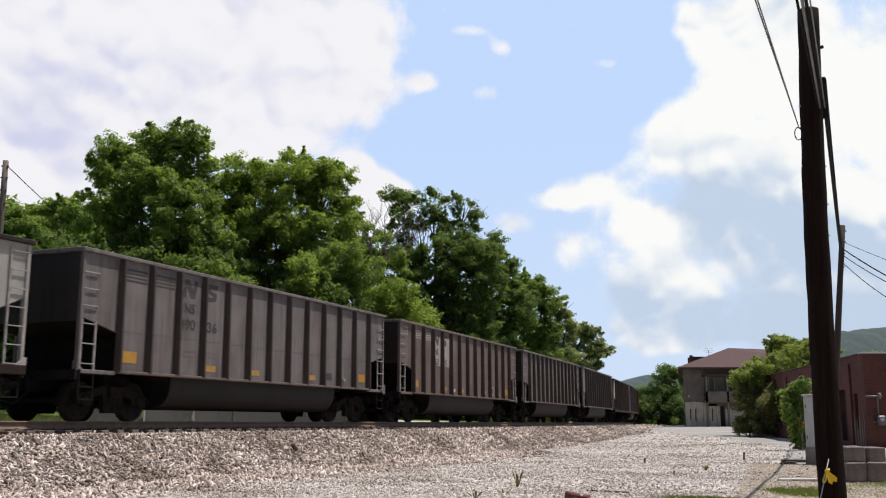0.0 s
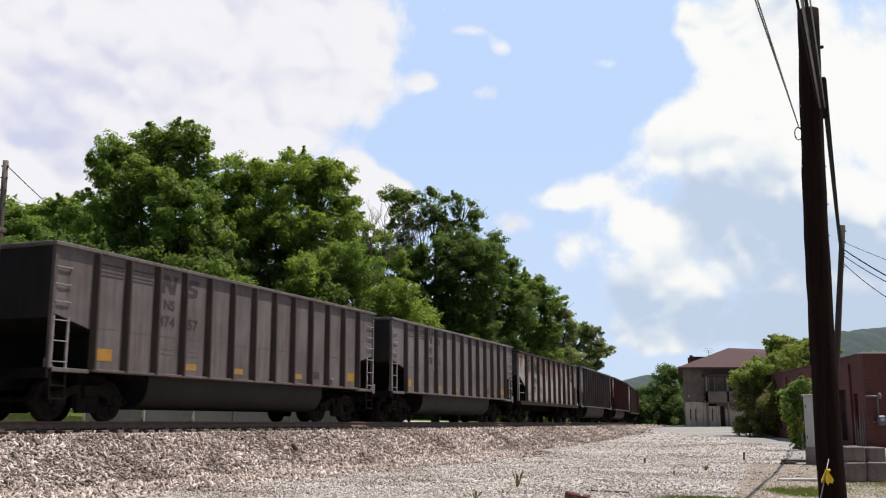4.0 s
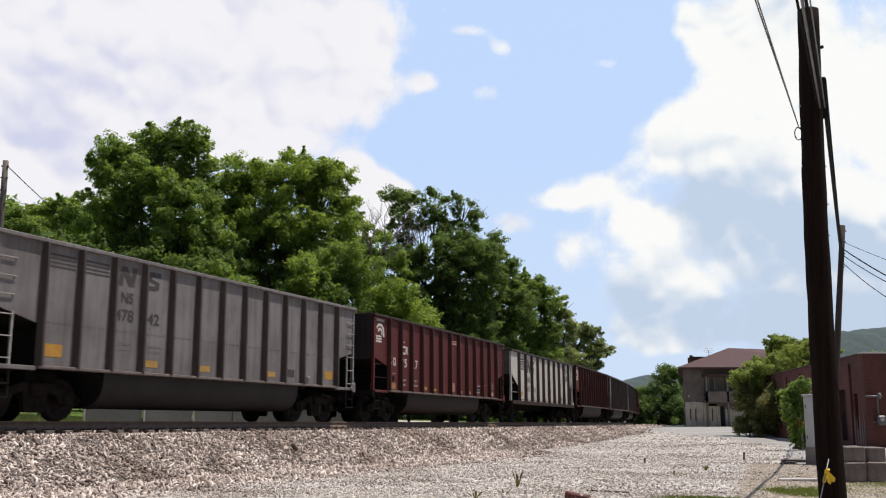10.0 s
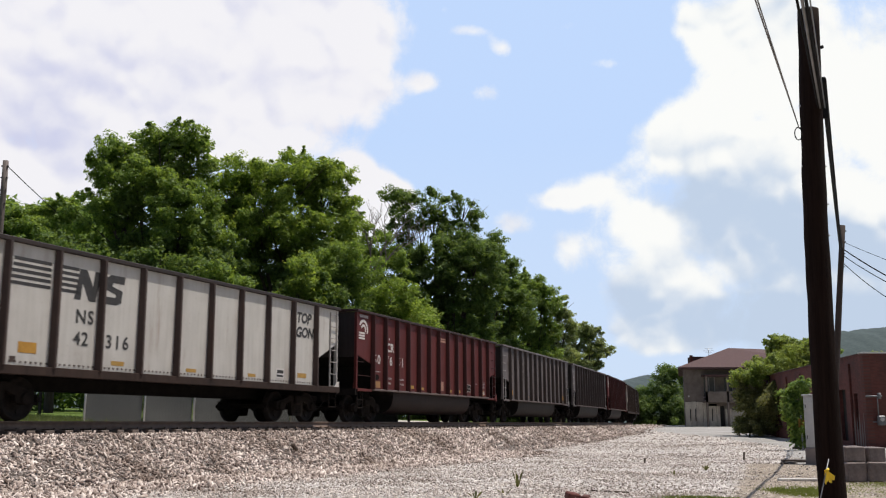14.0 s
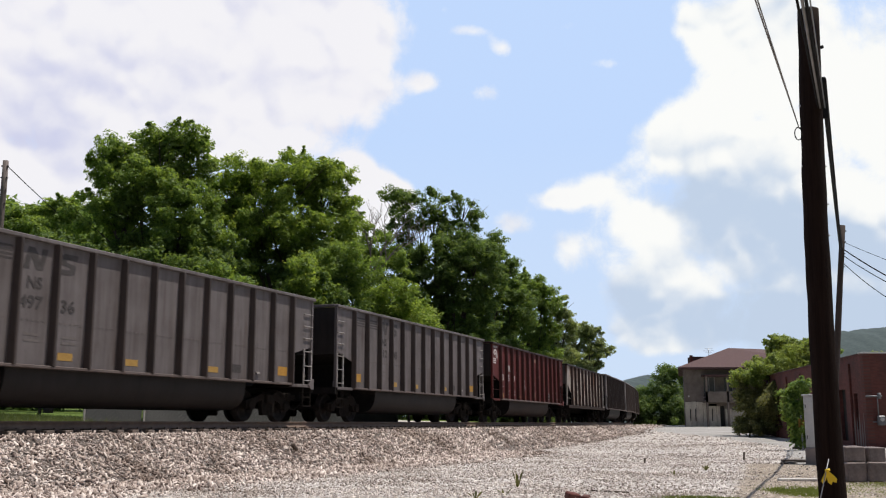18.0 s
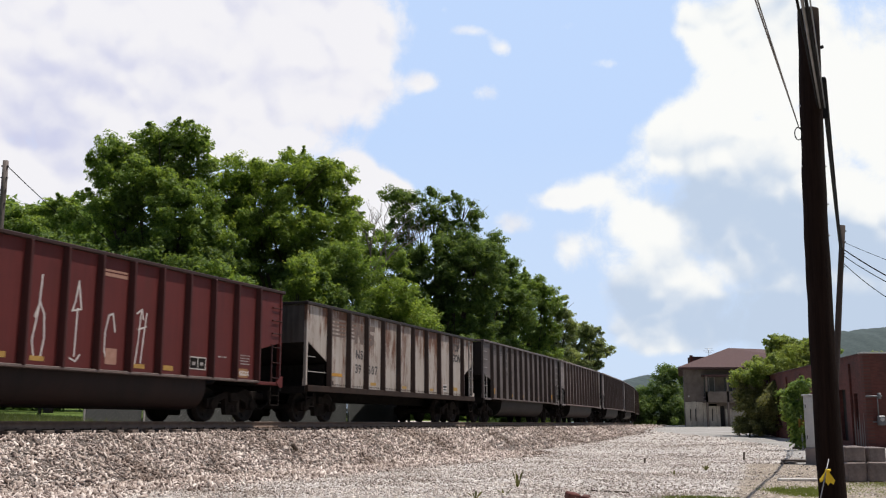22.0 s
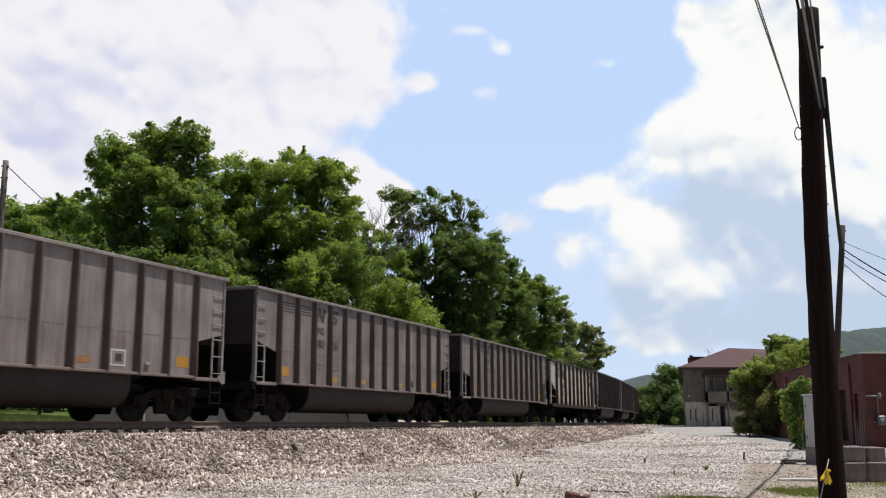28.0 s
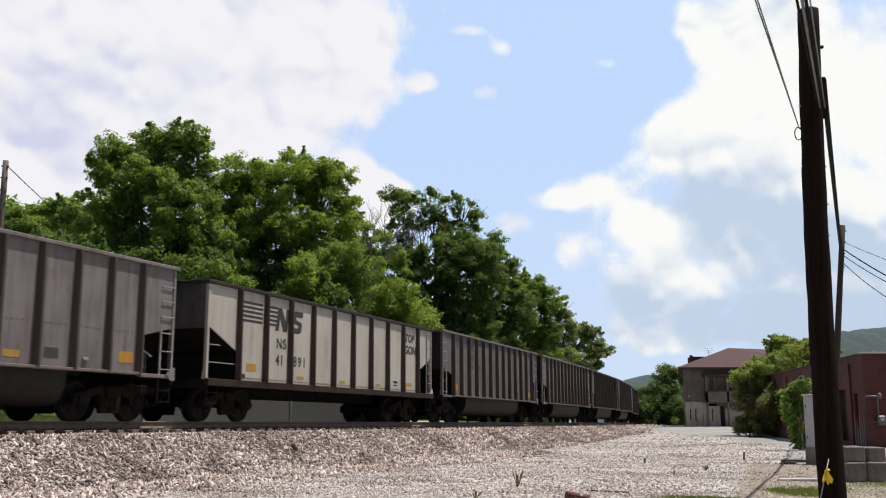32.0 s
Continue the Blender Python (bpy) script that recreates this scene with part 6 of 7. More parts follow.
        box(bx, -5.9, -5.65, -0.9, -0.5, 0.8, 1.05)
        S["brake"] = shared("brake_cylinder", bx, BLACK)
        gr = bmesh.new()
        rod(gr, (0.0, 0, lo + 0.42), (1.34, 0, lo + 0.42), 0.015, 0.015, 5)
        S["grab"] = shared("grab_iron", gr, spec.get("iron", LADDER))
        rg = bmesh.new()
        rod(rg, (0, 0, 0), (0.42, 0, 0), 0.014, 0.014, 5)
        for x in (0.0, 0.42):
            rod(rg, (x, 0, 0), (x, 0.05, 0), 0.024, 0.024, 5)
        S["rung"] = shared("grab_iron", rg, spec.get("iron", LADDER))
        SHARED[key] = S
    S = SHARED[key]
    for sg in (-1, 1):
        flip = 0 if sg < 0 else 180
        part("side_sheet", S["side"], None, car).matrix_basis = pose(0, sg * yp, 0, 0, 0, flip)
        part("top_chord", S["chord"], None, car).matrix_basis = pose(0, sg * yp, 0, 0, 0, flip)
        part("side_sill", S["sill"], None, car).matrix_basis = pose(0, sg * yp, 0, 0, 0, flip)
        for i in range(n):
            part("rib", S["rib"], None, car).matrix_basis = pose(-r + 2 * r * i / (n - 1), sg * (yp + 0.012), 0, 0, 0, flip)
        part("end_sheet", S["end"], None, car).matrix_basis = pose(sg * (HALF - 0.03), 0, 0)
        part("end_chord", S["end_chord"], None, car).matrix_basis = pose(sg * (HALF - 0.01), 0, 0)
        part("slope_sheet", S["slope"], None, car, "slope sheet, black with the shade of the end recess").matrix_basis = pose(0, 0, 0, 0, 0, 0 if sg > 0 else 180)
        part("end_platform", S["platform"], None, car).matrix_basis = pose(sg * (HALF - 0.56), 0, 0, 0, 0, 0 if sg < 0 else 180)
        part("end_bulkhead", S["gap_sheet"], None, car, "added black sheet that fills the dark gap under the slope sheet").matrix_basis = pose(sg * (HALF - 1.35), 0, 0)
        part("coupler", S["coupler"], None, car).matrix_basis = pose(sg * (HALF + 0.02), 0, 0, 0, 0, 0 if sg < 0 else 180)
        part("air_hose", S["hose"], None, car).matrix_basis = pose(sg * (HALF + 0.05), 0, 0, 0, 0, 0 if sg < 0 else 180)
        for sx in (-1, 1):
            part("corner_post", S["post"], None, car).matrix_basis = pose(sx * (HALF - 0.05), sg * (yp - 0.01), 0)
            part("side_ledge", S["ledge"], None, car).matrix_basis = pose(0, sg * (yp + 0.01), 0, 0, 0, 0 if sx > 0 else 180) if sg < 0 else pose(0, sg * (yp - 0.01), 0, 0, 0, 0 if sx > 0 else 180)
            part("sill_step", S["step"], None, car).matrix_basis = pose(sx * (HALF - 0.3) - 0.21, sg * (yp + 0.02), 0)
            lx = sx * (HALF - 0.28) - 0.21
            if sx > 0 or (kind == "tub" and not spec.get("plain_corner")):
                part("ladder", S["ladder"], None, car, "pale steel ladder").matrix_basis = pose(lx, sg * (yp + 0.03), 0, 0, 0, 0 if sg < 0 else 0)
            else:
                for z, k in ((0.0, 1.0), (0.46, 0.42)):
                    part("grab_iron", S["grab"], None, car).matrix_basis = pose(-HALF + 0.05, sg * yp, z) @ Matrix.Diagonal((k, 1, 1, 1))
        if kind == "tub":
            part("tub_end", S["tub_end"], None, car, "end sheet of the well, its shade painted in as black").matrix_basis = pose(sg * 4.12, 0, 0)
        add_truck(car, sg * 5.75, index)
    if kind == "tub":
        for sx in ((1,) if spec.get("plain_corner") else (-1, 1)):
            for z in (2.50, 2.87, 3.24):
                gi = S["rung"]
                part("grab_iron", gi, None, car).matrix_basis = pose(sx * (HALF - 0.28) - 0.2, -yp - 0.05, z)
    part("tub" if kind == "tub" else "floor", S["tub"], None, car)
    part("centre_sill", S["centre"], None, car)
    part("brake_cylinder", S["brake"], None, car)
    spec["marks"](car, spec, yp + 0.014)
    for o in car.children:
        if not o.name.startswith("truck"):          # some series are a little shorter
            o.matrix_basis = Matrix.Diagonal((spec.get("long", 1.0), 1, 1, 1)) @ o.matrix_basis
    for o in car.children_recursive:
        o.color = (*tint, 1)
    return car


def panel(i, n=13, r=6.19):
    """x of the middle of side panel i (0 is the first between ribs)."""
    return -r + 2 * r * (i + 0.5) / (n - 1)


def marks_grey(car, spec, y):
    bm = bmesh.new()
    w = 0.38
    for i in (0, 1):
        stripes(bm, panel(i) - w, panel(i) + w, 3.50, 0.085, 0.042, 4, -y)
    c = spec.get("ink", MARK_DARK)
    part("stripe_mark", bm, spec.get("stripe", c), car, "faded stripes of the road's mark")
    bm = bmesh.new()
    letter_shapes(bm, panel(2) - 0.36, 3.08, 0.46, -y, 0.34, 1.25)
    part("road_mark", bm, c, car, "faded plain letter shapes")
    lettering(car, "NS", panel(2) - 0.24, 2.70, 0.34, -y, c, "reporting_mark", "", 0.008)
    a, b = spec["num"]
    lettering(car, a, panel(2) - 0.40, 2.28, 0.37, -y, c, "number", "", 0.008, 1.0, 1.12)
    lettering(car, b, panel(3) - 0.32, 2.28, 0.37, -y, c, "number", "", 0.008, 1.05, 1.12)
    for i, k in ((0, 1.0), (3, 0.55), (5, 0.5), (8, 0.5), (11, 0.95)):
        patch(car, panel(i) - (0.34 if i == 0 else 0.30 if i < 11 else 0.12), 1.22 + (0.1 if k > 0.9 else 0.04), 0.48 if k > 0.9 else 0.42, 0.24 * k + 0.03, -y, YELLOW if i in (0, 11) else spec.get("patch", FADED_YELLOW))
    patch(car, panel(9) - 0.28, 1.30, 0.40, 0.22, -y, MARK_DARK, "stencil_block")
    part("hand_brake_bracket", boxed(panel(10) - 0.22, panel(10) - 0.06, -y - 0.05, -y + 0.001, 1.30, 1.37, bev=0.008), LADDER, car, "small pale bracket")
    bm = bmesh.new()
    for i in range(12):
        for q in (-0.28, -0.14, 0.0, 0.14, 0.28):
            box(bm, panel(i) + q - 0.018, panel(i) + q + 0.018, -y - 0.008, -y + 0.001, 2.02, 2.055)
    tagged(part("rivet_band", bm, MARK_FAINT, car), kind="stuff")
    bm = bmesh.new()
    for i, z in ((2, 1.72), (3, 1.72), (2, 1.6), (3, 1.6)):
        box(bm, panel(i) - 0.22, panel(i) + 0.18, -y - 0.003, -y + 0.001, z, z + 0.05)
    tagged(part("stencil_panel", bm, spec.get("small", MARK_FAINT), car, "unreadable faded stencil lines"), kind="stuff")


def marks_brown(car, spec, y):
    marks_grey(car, spec, y)
    bm = bmesh.new()
    x0 = -HALF + 0.42
    for a in ((x0, x0 + 0.34, 3.52, 3.55), (x0, x0 + 0.34, 3.24, 3.27), (x0, x0 + 0.03, 3.24, 3.55), (x0 + 0.31, x0 + 0.34, 3.24, 3.55)):
        box(bm, a[0], a[1], -y - 0.003, -y + 0.001, a[2], a[3])
    part("placard_frame", bm, MARK_PALE, car)
    patch(car, panel(4) - 0.1, 1.26, 0.2, 0.12, -y, MARK_WHITE, "stencil_block")
    patch(car, panel(9) - 0.32, 1.24, 0.48, 0.38, -y - 0.002, MARK_WHITE, "stencil_block")
    patch(car, panel(9) - 0.28, 1.28, 0.40, 0.30, -y - 0.004, GREY, "stencil_block")
    patch(car, panel(9) - 0.18, 1.34, 0.22, 0.18, -y - 0.006, MARK_DARK, "stencil_block")
    bm = bmesh.new()
    for i in (2, 3):
        box(bm, panel(i) - 0.42, panel(i) + 0.42, -y - 0.0015, -y + 0.001, 2.25, 3.45)
    if spec.get("pale"):
        part("paler_panel", bm, MARK_PALE, car, "paler repainted panel")
    else:
        bm.free()


def marks_open(car, spec, y):
    n, r = 10, 6.01
    paint_is_rusty = spec["num"][0] == "39"
    P = lambda i: panel(i, n, r)
    ink = spec.get("ink", MARK_BLACK)
    bm = bmesh.new()
    stripes(bm, P(0) - 0.48, P(0) + 0.52, 3.29, 0.125, 0.07, 5, -y, -0.015)
    stripes(bm, P(1) - 0.56, P(1) - 0.02, 3.29, 0.125, 0.07, 5, -y, -0.0)
    part("stripe_mark", bm, spec.get("logo", ink), car, "bold dark stripes of the road's mark")
    bm = bmesh.new()
    letter_shapes(bm, P(1) - 0.14, 2.60, 0.68, -y, 0.14, 1.04)
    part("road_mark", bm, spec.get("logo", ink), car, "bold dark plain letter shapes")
    lettering(car, "NS", P(1) - 0.06, 2.10, 0.42, -y, ink, "reporting_mark", "", 0.007, 1.15)
    a, b = spec["num"]
    lettering(car, a, P(1) - 0.08, 1.62, 0.42, -y, ink, "number", "", 0.007, 1.1)
    lettering(car, b, P(2) - 0.44, 1.62, 0.42, -y, ink, "number", "", 0.007, 1.3)
    o = lettering(car, "".join(spec["num"]), 0, 0, 0.24, 0, ink, "number")
    o.matrix_basis = pose(-HALF + 0.012, 0.35, 3.0, 90, 0, -90)
    lettering(car, "TOP", P(8) - 0.44, 2.97, 0.43, -y, ink, "slogan", "", 0.016, 1.0, 1.0, 0.2)
    lettering(car, "GON", P(8) - 0.46, 2.53, 0.43, -y, ink, "slogan", "", 0.016, 1.0, 1.0, 0.2)
    for i, x, z, w, h in ((0, -0.46, 1.44, 0.80, 0.10) if paint_is_rusty else (0, -0.22, 1.36, 0.48, 0.22), (2, -0.22, 1.24, 0.42, 0.10), (4, -0.22, 1.22, 0.40, 0.09), (6, -0.2, 1.22, 0.36, 0.09), (8, -0.3, 1.30, 0.5, 0.14)):
        patch(car, P(i) + x, z, w, h, -y, YELLOW if i == 0 else FADED_YELLOW)
    bm = boxed(P(7) - 0.12, P(7) + 0.28, -y - 0.003, -y + 0.001, 1.24, 1.52)
    part("stencil_block", bm, MARK_WHITE, car)
    bm = boxed(P(7) - 0.09, P(7) + 0.25, -y - 0.006, -y - 0.002, 1.38, 1.48)
    box(bm, P(7) - 0.09, P(7) + 0.25, -y - 0.006, -y - 0.002, 1.28, 1.34)
    tagged(part("stencil_panel", bm, MARK_BLACK, car), kind="stuff")
    bm = bmesh.new()
    for i in range(9):
        for q in np.linspace(-0.55, 0.55, 9):
            box(bm, P(i) + q - 0.022, P(i) + q + 0.022, -y - 0.008, -y + 0.001, 1.15, 1.19)
    tagged(part("rivet_band", bm, RIB_BROWN, car), kind="stuff")
    patch(car, P(0) - 0.42, 1.16, 0.16, 0.12, -y - 0.001, RIB_BROWN, "stencil_block")


def marks_red(car, spec, y):
    bm = bmesh.new()
    # round emblem: two arcs and a foot, drawn as plain shapes
    cx, cz = -HALF + 0.55, 3.10
    for r0, r1, a0, a1 in ((0.27, 0.36, -20, 150), (0.12, 0.20, -20, 160)):
        n = 10
        for i in range(n):
            p, q = radians(a0 + (a1 - a0) * i / n), radians(a0 + (a1 - a0) * (i + 1) / n)
            poly(bm, [(cx + r0 * math.cos(p), cz + r0 * math.sin(p)), (cx + r1 * math.cos(p), cz + r1 * math.sin(p)), (cx + r1 * math.cos(q), cz + r1 * math.sin(q)), (cx + r0 * math.cos(q), cz + r0 * math.sin(q))], -y)
    for k in range(3):
        poly(bm, [(cx - 0.34, cz - 0.14 - 0.09 * k), (cx + 0.12, cz - 0.14 - 0.09 * k), (cx + 0.12, cz - 0.08 - 0.09 * k), (cx - 0.34, cz - 0.08 - 0.09 * k)], -y)
    part("emblem", bm, MARK_WHITE, car, "white arched emblem shape")
    lettering(car, "CR", panel(1) - 0.30, 2.50, 0.42, -y, MARK_WHITE, "reporting_mark", "", 0.012, 1.05, 1.05)
    part("stencil_dot", boxed(panel(1) - 0.12, panel(1) - 0.06, -y - 0.003, -y + 0.001, 2.92, 2.98), MARK_WHITE, car)
    bm = bmesh.new()
    for i in range(7):
        box(bm, -HALF + 0.008, -HALF + 0.016, 0.95 - 0.27 * i, 1.08 - 0.27 * i, 3.22, 3.34)
    part("end_number", bm, MARK_PALE, car, "row of plain faded bars")
    bm = bmesh.new()
    for i in range(7):
        box(bm, cx - 0.30 + 0.095 * i, cx - 0.225 + 0.095 * i, -y - 0.003, -y + 0.001, 3.52, 3.62)
    part("name_bar", bm, MARK_PALE, car, "row of plain pale bars")
    for i, t in enumerate(spec["num"]):
        lettering(car, t, panel(i) - 0.38, 2.02, 0.44, -y, MARK_WHITE, "number", "", 0.008, 1.3, 1.12)
    bm = bmesh.new()
    rng = random.Random(sum(ord(c) for t in spec["num"] for c in t))

    def line(x, z, w, h):
        """A stencilled line too small to read: short uneven bars."""
        q = x
        while q < x + w:
            b = rng.uniform(0.02, 0.045)
            box(bm, q, q + b, -y - 0.003, -y + 0.001, z, z + h)
            q += b + (0.014 if rng.random() < 0.75 else 0.05)
    line(panel(0) - 0.26, 1.72, 0.46, 0.035)
    for i, w in ((1, 0.34), (2, 0.40)):
        line(panel(i) - 0.22, 1.50, w, 0.07)
        line(panel(i) - 0.22 + (0.08 if i == 2 else 0), 1.33, w * 0.8, 0.07)
    line(panel(10) - 0.18, 1.66, 0.36, 0.04)
    for k in range(4):
        line(panel(11) - 0.22, 1.76 - 0.075 * k, 0.42, 0.035)
    tagged(part("stencil_panel", bm, MARK_PALE, car, "unreadable white stencil lines"), kind="stuff")
    part("dark_patch", slab(bmesh.new(), [(panel(0) - 0.22, 1.50), (panel(0) - 0.16, 1.45), (panel(0) + 0.02, 1.45), (panel(0) + 0.09, 1.52), (panel(0) + 0.08, 1.62), (panel(0) - 0.1, 1.65), (panel(0) - 0.2, 1.6)], -y - 0.003, -y + 0.001), BLACK, car, "blotted-out dark patch")
    for i, z, w, h in ((0, 1.18, 0.48, 0.22), (3, 1.24, 0.42, 0.12), (4, 1.22, 0.38, 0.10), (7, 1.22, 0.36, 0.10), (8, 1.22, 0.36, 0.12), (11, 1.18, 0.42, 0.24)):
        patch(car, panel(i) - 0.28, z, w, h, -y, ORANGE if i in (0, 11) else FADED_YELLOW)
    patch(car, panel(6) - 0.2, 1.26, 0.36, 0.36, -y, STENCIL_TAN)
    patch(car, panel(6) - 0.38, 3.24, 0.76, 0.08, -y, STENCIL_TAN)
    patch(car, panel(6) - 0.38, 3.35, 0.76, 0.05, -y, STENCIL_TAN)
    lettering(car, "G52X", panel(11) - 0.26, 1.24, 0.17, -y - 0.003, MARK_WHITE, "class_code", "", 0.006, 1.1)
    bm = boxed(panel(9) - 0.32, panel(9) + 0.34, -y - 0.003, -y + 0.001, 1.30, 1.62)
    part("stencil_block", bm, MARK_WHITE, car, "white-framed twin stencil")
    for q in (-0.295, 0.02):
        part("stencil_block", boxed(panel(9) + q, panel(9) + q + 0.29, -y - 0.006, -y - 0.002, 1.325, 1.595), BLACK, car)
        part("stencil_mark", boxed(panel(9) + q + 0.08, panel(9) + q + 0.20, -y - 0.008, -y - 0.005, 1.41, 1.49), MARK_PALE, car)
    if spec.get("tag"):
        bm = bmesh.new()
        # tall scrawled strokes of white spray paint, one figure to a panel
        for k, pts in ((4, ((0.02, 2.42), (-0.02, 1.95), (-0.15, 1.45), (-0.08, 1.22), (0.1, 1.22), (0.17, 1.5), (0.13, 1.85), (0.0, 2.02), (-0.12, 1.8))), (5, ((0.02, 2.42), (-0.05, 2.12), (-0.13, 1.96), (0.13, 2.0), (0.02, 2.4))),
                       (5, ((0.02, 2.0), (0.0, 1.28))), (5, ((-0.12, 1.24), (0.04, 1.2), (0.16, 1.3))), (6, ((0.17, 1.72), (0.08, 2.0), (-0.05, 1.96), (-0.14, 1.7), (-0.14, 1.4), (-0.04, 1.22), (0.12, 1.28))),
                       (7, ((-0.02, 2.1), (-0.08, 1.62), (-0.16, 1.22))), (7, ((0.17, 2.08), (0.1, 1.7), (0.03, 1.26))), (7, ((-0.1, 1.8), (0.17, 1.86))), (7, ((-0.16, 2.06), (0.0, 2.14), (0.06, 1.98)))):
            for (x0, z0), (x1, z1) in zip(pts, pts[1:]):
                p, q = Vector((panel(k) - 0.10 + x0, 1.27 + 1.42 * (z0 - 1.2))), Vector((panel(k) - 0.10 + x1, 1.27 + 1.42 * (z1 - 1.2)))
                d = (q - p).normalized() * 0.019
                w = Vector((-d.y, d.x))
                poly(bm, [p - d + w, q + d + w, q + d - w, p - d - w], -y)
        part("spray_paint", bm, MARK_WHITE, car, "scrawl of white spray paint")


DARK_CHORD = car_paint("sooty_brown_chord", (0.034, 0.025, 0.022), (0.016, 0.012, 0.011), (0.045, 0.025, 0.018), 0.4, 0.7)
# Ends turned from the sun: their shade is put into these dark colours.
SHADED_END = car_paint("shaded_end_steel", (0.034, 0.027, 0.025), (0.014, 0.011, 0.010), (0.05, 0.03, 0.022), 0.4, 0.8)
SHADED_PALE_END = car_paint("shaded_pale_end_steel", (0.105, 0.094, 0.09), (0.04, 0.034, 0.031), (0.08, 0.045, 0.03), 0.4, 1.0)
# Rib colours are darkened to carry the shade of the ribs' side faces.
G = dict(marks=marks_grey, end=SHADED_END,  rib=car_paint("shaded_grey_rib", (0.068, 0.052, 0.047), (0.032, 0.025, 0.022), (0.07, 0.04, 0.028), 0.4, 0.7))
B = dict(marks=marks_brown, end=SHADED_END,  rib=G["rib"])
T = dict(marks=marks_open, end=SHADED_PALE_END,  rib=RIB_BROWN, chord=DARK_CHORD)
RED_CHORD = car_paint("sooty_red_chord", (0.040, 0.020, 0.017), (0.018, 0.012, 0.011), (0.05, 0.025, 0.018), 0.3, 0.7)
RED_IRON = car_paint("grimy_red_iron", (0.045, 0.017, 0.015), (0.022, 0.011, 0.010), (0.045, 0.02, 0.015), 0.3, 0.7)
# The red well is darkened to carry the shade under the body.
R = dict(well=car_paint("shaded_red_tub", (0.020, 0.010, 0.0085), (0.008, 0.005, 0.0045), (0.022, 0.012, 0.009), 0.4, 0.8), marks=marks_red, end=SHADED_END,  iron=RED_IRON, chord=RED_CHORD, plain_corner=True, rib=car_paint("shaded_red_rib", (0.055, 0.016, 0.014), (0.028, 0.012, 0.011), (0.05, 0.02, 0.015), 0.3, 0.6))
GREY_LABEL = "grimy grey steel bathtub coal gondola with faded marks"
BROWN_LABEL = "brownish grimy steel bathtub coal gondola with pale stencils"
TRAIN = [  # (order, kind, paint, label, tint, spec)
    (-6, "open", WHITE, "dull pale coal gondola with straight sills", (0.75, 0.75, 0.75), dict(T, num=("41", "208"))),
    (-5, "tub", GREY, GREY_LABEL, (1, 0.98, 0.97), dict(G, num=("490", "36"))),
    (-4, "tub", GREY, BROWN_LABEL, (0.98, 0.85, 0.77), dict(B, num=("463", "75"), stripe=MARK_PALE, pale=True)),
    (-3, "tub", GREY, GREY_LABEL, (0.98, 0.94, 0.92), dict(G, num=("474", "57"))),
    (-2, "tub", GREY, GREY_LABEL, (1.12, 1.12, 1.12), dict(G, num=("478", "63"))),
    (-1, "open", RUSTY, "white coal gondola streaked with brown rust", (1, 1, 1), dict(T, num=("39", "275"))),
    (0, "tub", GREY, GREY_LABEL, (1.12, 1.14, 1.16), dict(G, num=("478", "42"))),
    (1, "tub", RED, "dull oxide-red coal gondola with white emblem", (1, 1, 1), dict(R, num=("50", "75", "27"))),
    (2, "open", WHITE, "clean white coal gondola with bold dark mark", (1.12, 1.12, 1.12), dict(T, num=("42", "316"))),
    (3, "tub", RED, "dull oxide-red coal gondola with white emblem", (1.0, 0.95, 0.95), dict(R, num=("50", "76", "51"))),
    (4, "tub", GREY, GREY_LABEL, (0.86, 0.84, 0.84), dict(G, num=("497", "36"))),
    (5, "tub", GREY, GREY_LABEL, (0.86, 0.84, 0.85), dict(G, num=("512", "08"), long=0.97)),
    (6, "tub", RED, "oxide-red coal gondola with white spray paint on its side", (1.05, 1, 1), dict(R, num=("50", "75", "47"), tag=True)),
    (7, "open", RUSTY, "white coal gondola heavily streaked with rust", (0.86, 0.82, 0.79), dict(T, num=("39", "507"), ink=MARK_DARK, logo=MARK_RUSTY)),
    (8, "tub", GREY, GREY_LABEL, (0.84, 0.80, 0.79), dict(G, num=("516", "30"))),
    (9, "tub", GREY, BROWN_LABEL, (1.5, 1.45, 1.42), dict(B, num=("461", "12"), patch=ORANGE)),
    (10, "tub", GREY, GREY_LABEL, (1.34, 1.3, 1.29), dict(G, num=("480", "26"), long=0.985)),
    (11, "tub", GREY, GREY_LABEL, (1.2, 1.18, 1.18), dict(G, num=("491", "61"), long=0.985)),
    (12, "open", WHITE, "cream-white coal gondola with bold dark mark", (1.02, 0.99, 0.93), dict(T, num=("41", "891"))),
    (13, "tub", GREY, GREY_LABEL, (0.92, 0.9, 0.9), dict(G, num=("493", "40"))),
    (14, "tub", GREY, GREY_LABEL, (1.0, 1.0, 1.0), dict(G, num=("488", "12"))),
    (15, "tub", GREY, GREY_LABEL, (0.9, 0.9, 0.9), dict(G, num=("472", "25"))),
    (16, "tub", GREY, GREY_LABEL, (1.0, 1.0, 1.0), dict(G, num=("481", "70"))),
    (17, "open", WHITE, "white coal gondola with bold dark mark", (1, 1, 1), dict(T, num=("42", "105"))),
    (18, "tub", GREY, GREY_LABEL, (0.95, 0.95, 0.95), dict(G, num=("490", "54"))),
    (19, "tub", GREY, GREY_LABEL, (1.0, 0.95, 0.92), dict(G, num=("487", "33"))),
    (20, "tub", GREY, GREY_LABEL, (0.95, 0.95, 0.95), dict(G, num=("474", "91"))),
]
CARS = [(k, gondola(k, kind, paint, label, tint, spec)) for k, kind, paint, label, tint, spec in TRAIN]
PITCH = 16.13
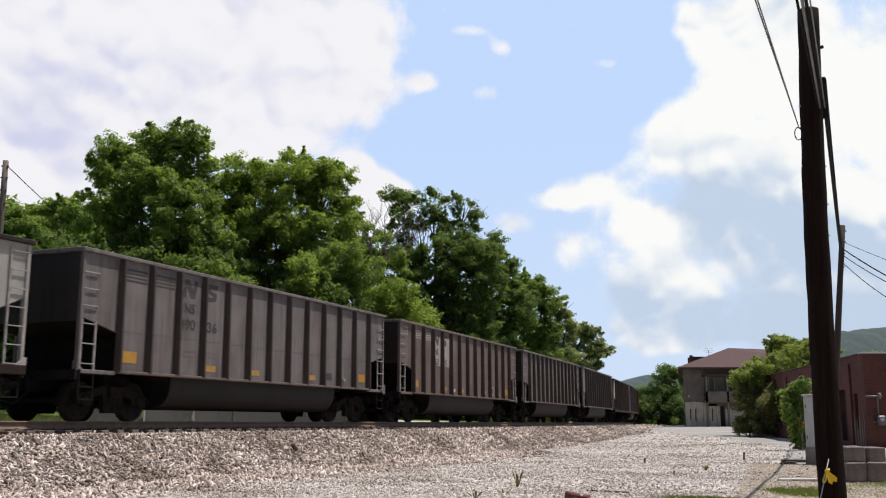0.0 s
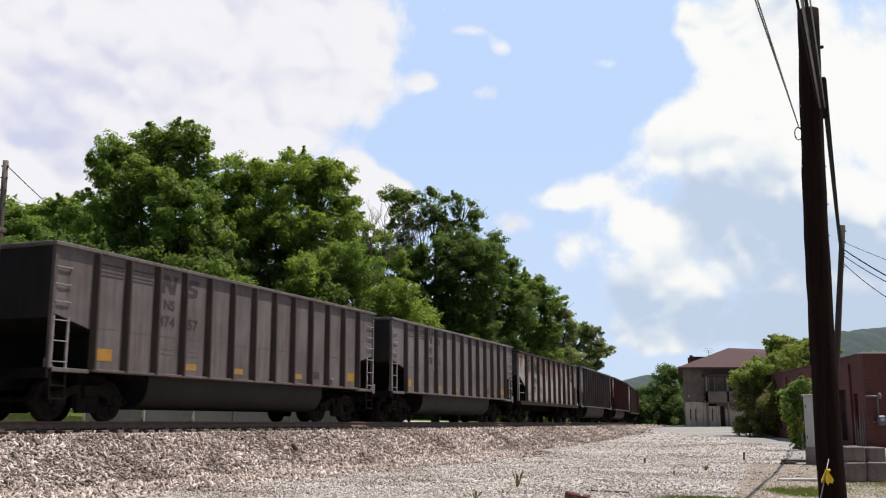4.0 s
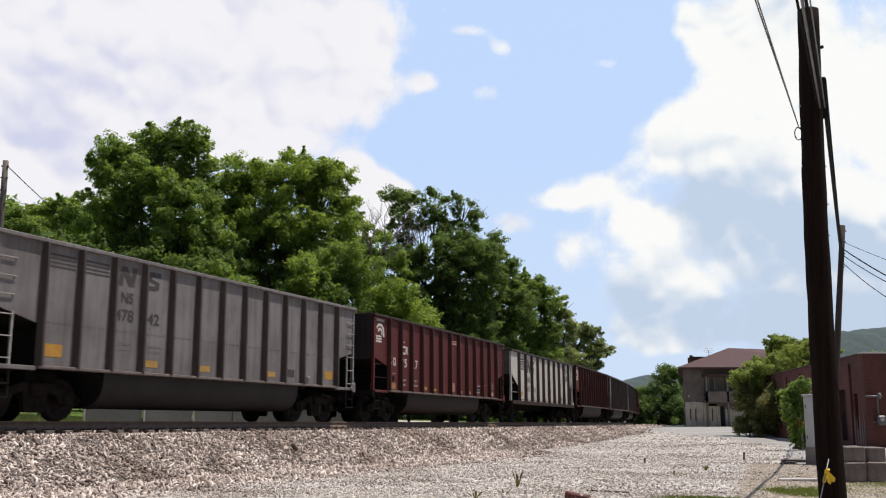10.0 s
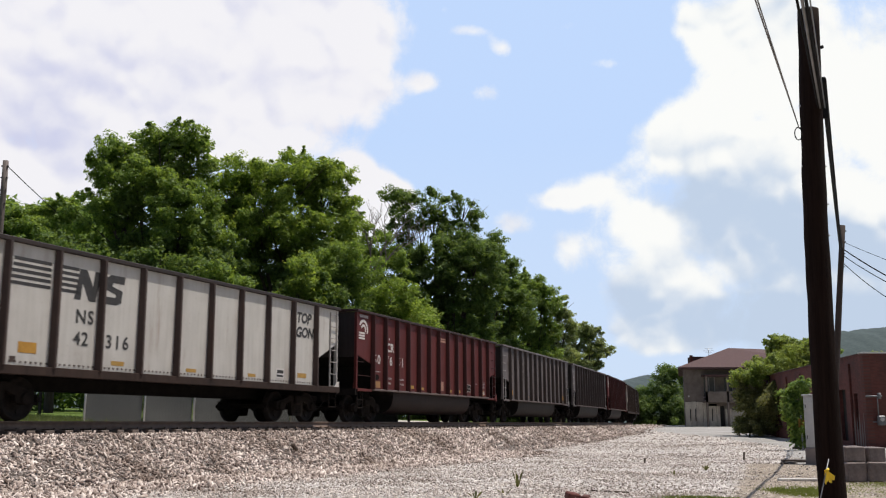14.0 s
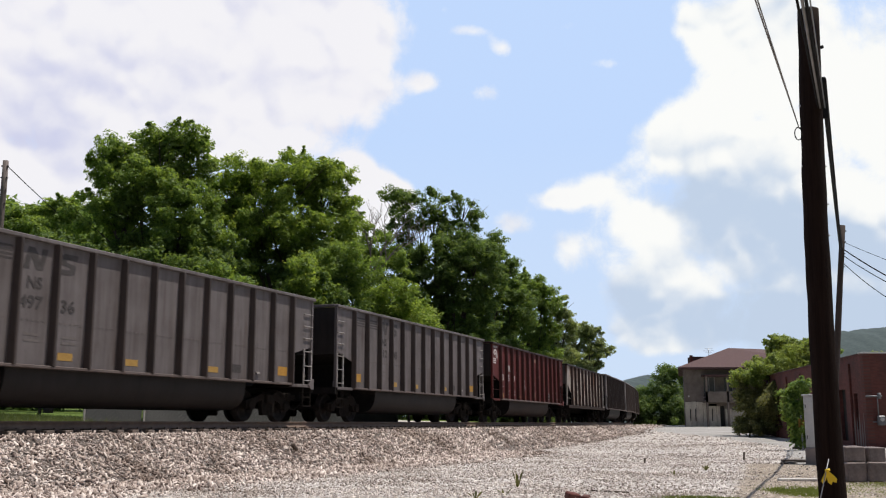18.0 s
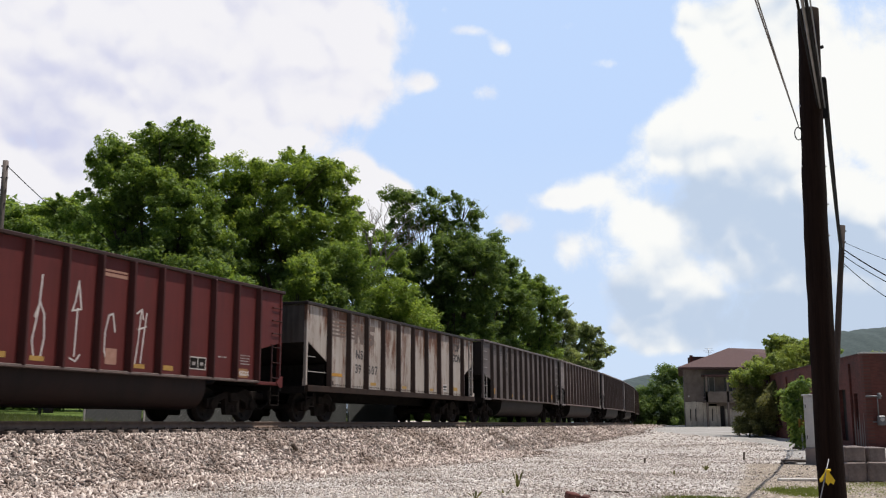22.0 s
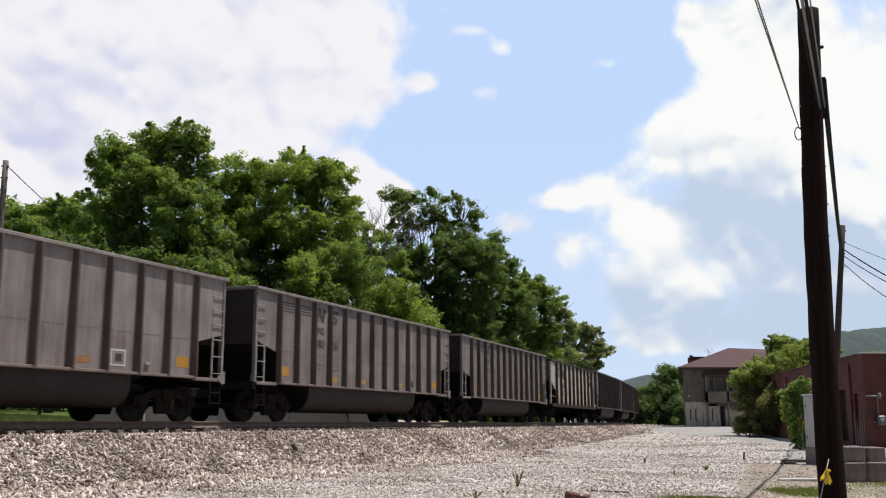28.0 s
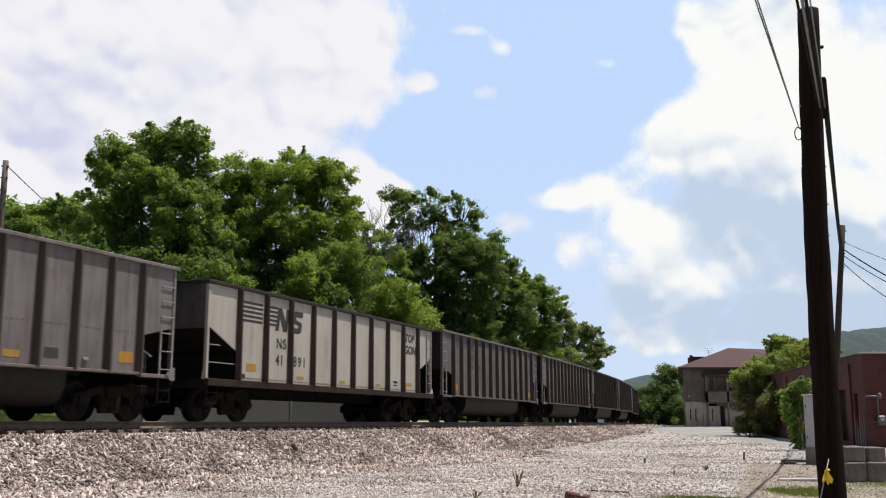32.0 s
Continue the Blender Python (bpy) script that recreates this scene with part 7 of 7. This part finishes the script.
# slack in the couplings: how far each car stands from an even spacing
SLACK = {-6: -0.95, -5: -0.77, -4: -0.66, -3: -0.50, -2: -0.29, -1: -0.27, 0: -0.10, 1: 0.12, 2: 0.20, 3: 0.25, 4: 0.18, 5: 0.22, 6: 0.12, 7: 0.26, 8: 0.48, 9: 0.18, 10: 0.26, 11: 0.34, 12: 0.27}


def car_start(k):
    return -47.24 + PITCH * k + SLACK.get(k, 0.2) + HALF


def travel(t):
    u = t - 16.0
    return 8.462 * u + 0.004554 * u * u


def car_pose(k, t):
    """Both truck centres stand on the track's line."""
    s = car_start(k) - travel(t)
    x0, y0, _ = on_track(s - 5.75)
    x1, y1, _ = on_track(s + 5.75)
    return pose((x0 + x1) / 2, (y0 + y1) / 2, RAIL_Z, 0, 0, math.degrees(math.atan2(y1 - y0, x1 - x0)))


def motions():
    for k, car in CARS:
        walk(car, [(t, car_pose(k, t)) for t in np.arange(0, 32.01, 0.8)])
    for k, w, off in WHEELS:
        # the wheels roll while their car is within sight of the near stretch
        rows, last = [], None
        loc = w.location.copy()
        for i in range(0, 481):
            t = i / 15.0
            s = car_start(k) + off - travel(t)
            if -6 < s < 62 or i in (0, 480):
                turn = travel(t) / 0.457
                if not -6 < s < 62:
                    edge = 62 if s >= 62 else -6
                    turn = (car_start(k) + off - edge) / 0.457
                rows.append((t, Matrix.Translation(loc) @ Matrix.Rotation(-turn, 4, "Y")))
        walk(w, rows)
    sway = [(0.0, 0, 0), (3.0, 25, 10), (6.0, -20, 35), (9.0, 5, 15), (13.0, -10, 30), (19.0, 8, -10), (23.0, 20, 5), (28.0, 28, 25), (30.0, -12, 15), (32.0, 12, 30)]
    walk(RIBBON_TAG, [(t, pose(4.43, 11.42, 0.655, 0, a, b)) for t, a, b in sway])


motions()
